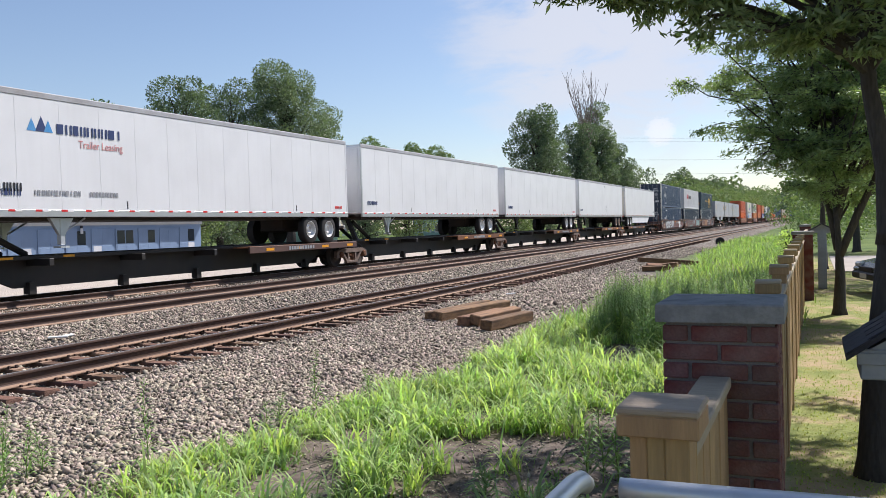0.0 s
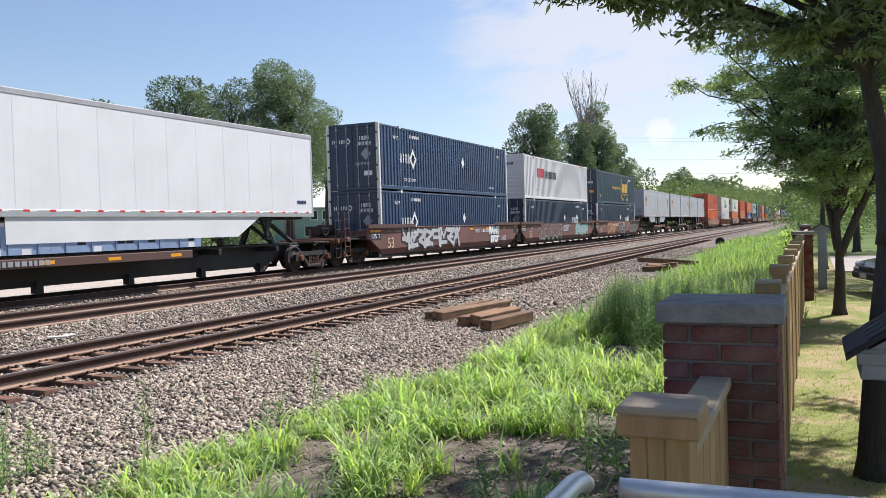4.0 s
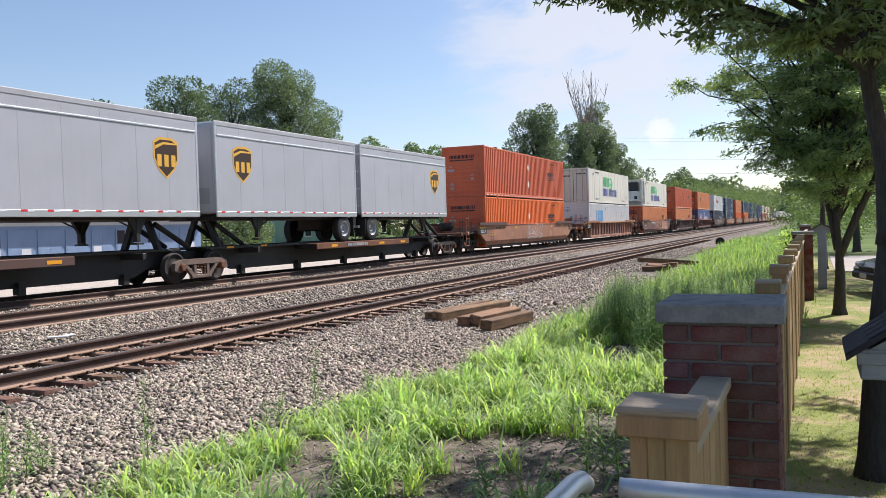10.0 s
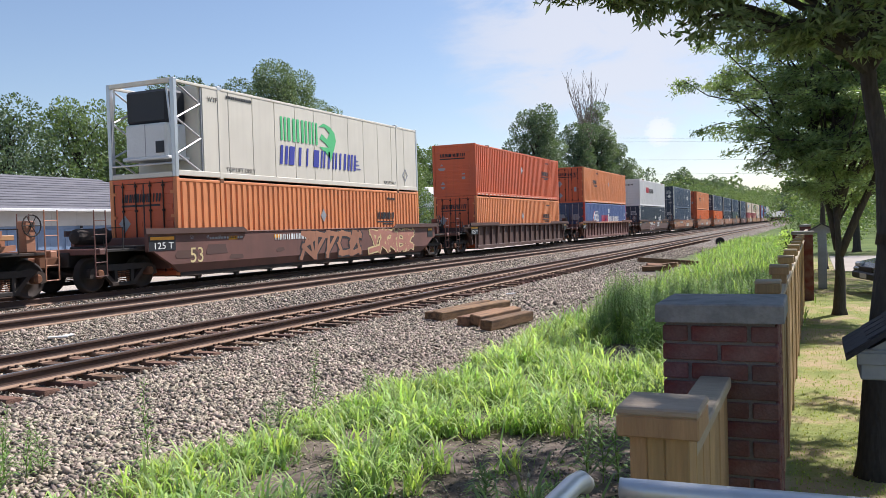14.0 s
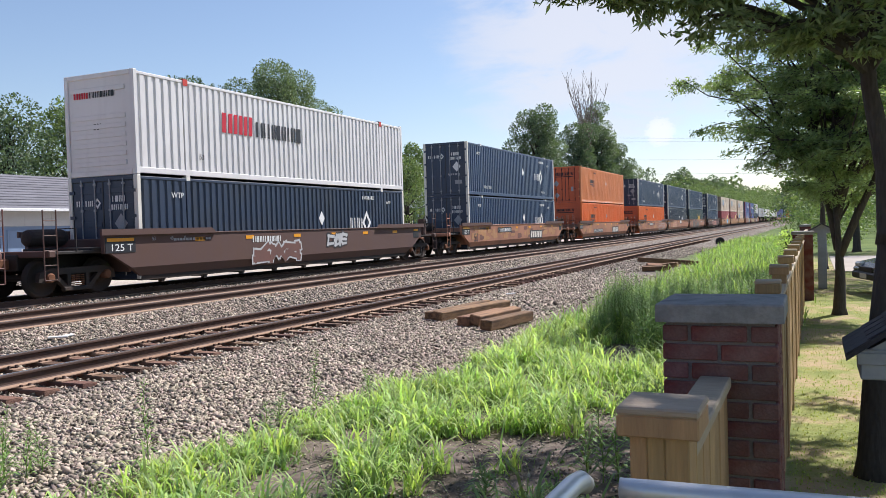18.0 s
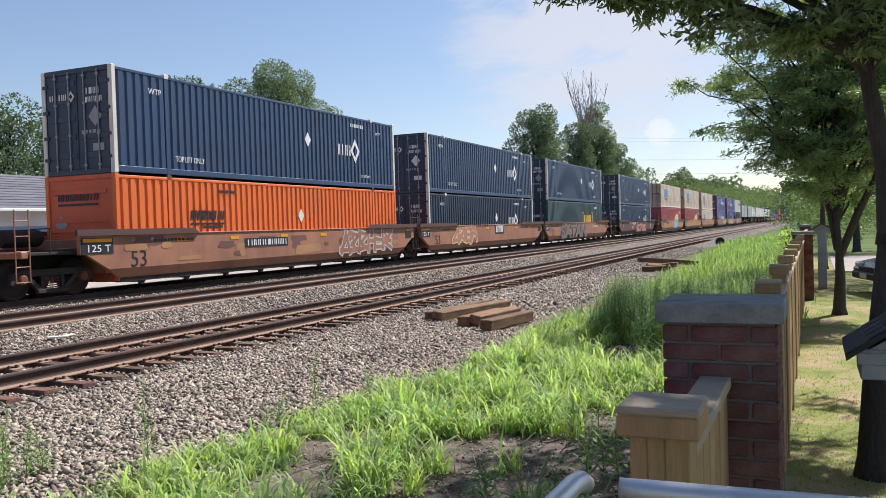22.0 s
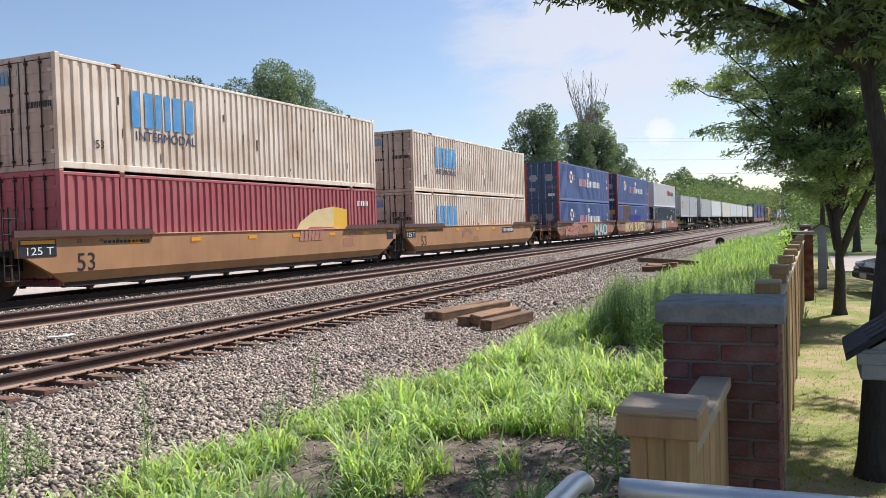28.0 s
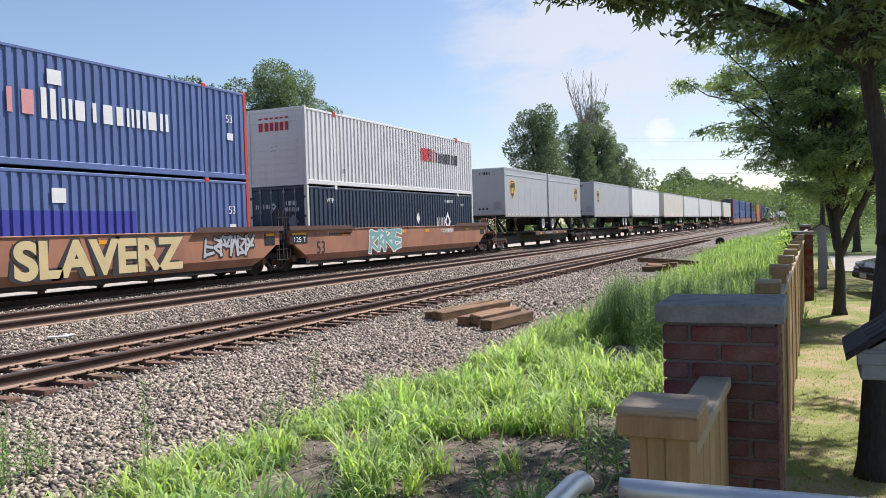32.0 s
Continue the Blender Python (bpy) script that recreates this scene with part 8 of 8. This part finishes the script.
far_tree("bush", "light green leafy bush on the fence line", (-0.75, 31.5, -0.3), 1.2, 0.45, 61, "grass_blade", 0.13, 520, 0.1, 14)
far_tree("bush", "light green leafy bush on the fence line", (-0.9, 36.5, -0.3), 1.35, 0.5, 62, "grass_blade", 0.14, 480, 0.1, 16)


# ---------------------------------------------------------------- buildings beyond the train
def low_building():
    b = thing("low_building", "long low building with blue doors, grey fascia and shingle roof", "building", (-36.0, 0, 0))
    y0, y1, d = -2.0, 42.3, 9.0
    part("wall", Mesh().box(-d, y0, 0, 0, y1, 3.12), "siding_blue", b, "blue painted wall")
    part("fascia", Mesh().box(0.004, y0, 2.30, 0.10, y1 + 0.05, 3.10, 0.01), "siding_grey", b, "pale grey panelled fascia")
    for k in range(28):
        y = y0 + 0.8 + k * 1.6
        part("fascia_joint", Mesh().box(0.10, y, 2.32, 0.106, y + 0.03, 3.08), "grey_board", b)
    roof = Mesh()
    e, z0, z1 = 0.65, 3.05, 5.25
    roof.add([(e, y0 - e, z0), (e, y1 + e, z0), (-d - e, y1 + e, z0), (-d - e, y0 - e, z0), (-d / 2, y1 - 4.3, z1), (-d / 2, y0 + 4.3, z1), (e, y0 - e, z0 + 0.12), (e, y1 + e, z0 + 0.12), (-d - e, y1 + e, z0 + 0.12), (-d - e, y0 - e, z0 + 0.12)],
             [(3, 2, 1, 0), (0, 1, 7, 6), (1, 2, 8, 7), (2, 3, 9, 8), (3, 0, 6, 9), (6, 7, 4, 5), (7, 8, 4), (8, 9, 5, 4), (9, 6, 5)])
    r = part("roof", roof, "shingle", b, "grey shingle hip roof")
    n = 13
    for k in range(1, n):
        u = k / n
        x, z = e - (e + d / 2) * u, z0 + 0.12 + (z1 - z0 - 0.12) * u
        part("shingle_course", Mesh().prism([(x + 0.03, z - 0.004), (x + 0.03, z + 0.028), (x - 0.22, z + 0.115), (x - 0.22, z + 0.10)], "y", y0 - e + (4.3 + e) * u, y1 + e - (4.3 + e) * u), "shingle", r)
    part("gutter", Mesh().box(e, y0 - e, z0 - 0.02, e + 0.12, y1 + e, z0 + 0.12, 0.02), "house_white", b, "white eaves gutter")
    rng = random.Random(2)
    for k in range(16):
        y = 14.5 + k * 1.72
        w = part("window", Mesh().box(0.004, y, 0.62, 0.05, y + 1.45, 2.12, 0.01), "siding_blue", b, "blue framed window")
        for j in (0, 1):
            part("pane", Mesh().box(0.052, y + 0.10 + 0.65 * j, 1.25, 0.058, y + 0.66 + 0.65 * j, 2.0), "glass" if rng.random() < 0.5 else "siding_blue", w)
            part("panel", Mesh().box(0.052, y + 0.10 + 0.65 * j, 0.72, 0.06, y + 0.66 + 0.65 * j, 1.16, 0.01), "lamp_glass" if rng.random() < 0.35 else "siding_blue", w)
    part("pier", Mesh().box(0.0, 18.2, 0, 0.5, 20.2, 2.3), "siding_grey", b, "grey concrete pier")
    for y in (23.8, 32.6):
        lamp = part("wall_lamp", Mesh().box(0.1, y, 2.15, 0.22, y + 0.12, 2.3, 0.02), "ink", b)
        part("lamp_cage", Mesh().tube([(0.16, y + 0.06, 2.15), (0.16, y + 0.06, 1.85)], 0.08, 8), "lamp_glass", lamp)


low_building()


def small_house(x, y, turn, wall, label, w=6.5, l=8.5):
    h = thing("house", label, "house", Matrix.Translation((x, y, 0)) @ Matrix.Rotation(turn, 4, "Z"))
    part("wall", Mesh().box(-w / 2, -l / 2, 0, w / 2, l / 2, 4.6), wall, h)
    r = Mesh().prism([(-w / 2 - 0.4, 4.5), (w / 2 + 0.4, 4.5), (w / 2 + 0.4, 4.62), (0, 7.3), (-w / 2 - 0.4, 4.62)], "y", -l / 2 - 0.4, l / 2 + 0.4)
    part("roof", r, "house_white", h, "pale roof")
    part("chimney", Mesh().box(0.6, 0.5, 5.8, 1.2, 1.1, 8.0, 0.02), "mortar", h)
    for (a, b) in ((-2.6, 1.0), (-0.4, 1.0), (1.8, 1.0), (-2.6, 3.0), (0.4, 3.0), (2.0, 3.0)):
        for f in (0, 1):
            win = part("window", Mesh().box(w / 2 + 0.004, a, b, w / 2 + 0.06, a + 1.0, b + 1.25, 0.01) if f == 0 else Mesh().box(a * 0.8, -l / 2 - 0.06, b, a * 0.8 + 0.9, -l / 2 - 0.004, b + 1.25, 0.01), "house_white", h)
            part("pane", Mesh().box(w / 2 + 0.062, a + 0.1, b + 0.1, w / 2 + 0.07, a + 0.9, b + 1.15) if f == 0 else Mesh().box(a * 0.8 + 0.1, -l / 2 - 0.07, b + 0.1, a * 0.8 + 0.8, -l / 2 - 0.062, b + 1.15), "glass", win)


small_house(-60, 88.5, radians(-35), "siding_green", "green-grey clapboard house with a pale roof", 7.5, 8.0)
small_house(-47, 108, radians(-25), "siding_green", "pale green clapboard house behind the trees")

# power lines beyond the line
for k, (za, zb) in enumerate(((24.4, 21.4), (23.2, 20.6), (19.0, 16.2), (15.2, 12.9))):
    w = Mesh()
    pts = []
    for i in range(25):
        u = 0.40 + i / 24 * 1.2
        pts.append((-94 + 81 * u, 178 + 36 * u, za + (zb - za) * u - 1.2 * (u * (1.3 - u))))
    w.tube(pts, 0.03, 5, False)
    solid("power_line", w, "wire", "thin overhead power line across the sky", "power line", group="power lines")
pole = thing("power_pole", "wooden power pole standing among distant trees", "pole", (36, 235.6, 0))
part("pole", Mesh().tube([(0, 0, 0), (0, 0, 25)], [0.4, 0.25], 10), "bark", pole)
part("cross_arm", Mesh().box(-0.15, -3, 23, 0.15, 3, 23.4), "bark", pole)
pole = thing("power_pole", "wooden power pole standing among distant trees", "pole", (-61.5, 192.4, 0))
part("pole", Mesh().tube([(0, 0, 0), (0, 0, 27)], [0.4, 0.25], 10), "bark", pole)
part("cross_arm", Mesh().box(-0.15, -3, 25.5, 0.15, 3, 25.9), "bark", pole)


motions()
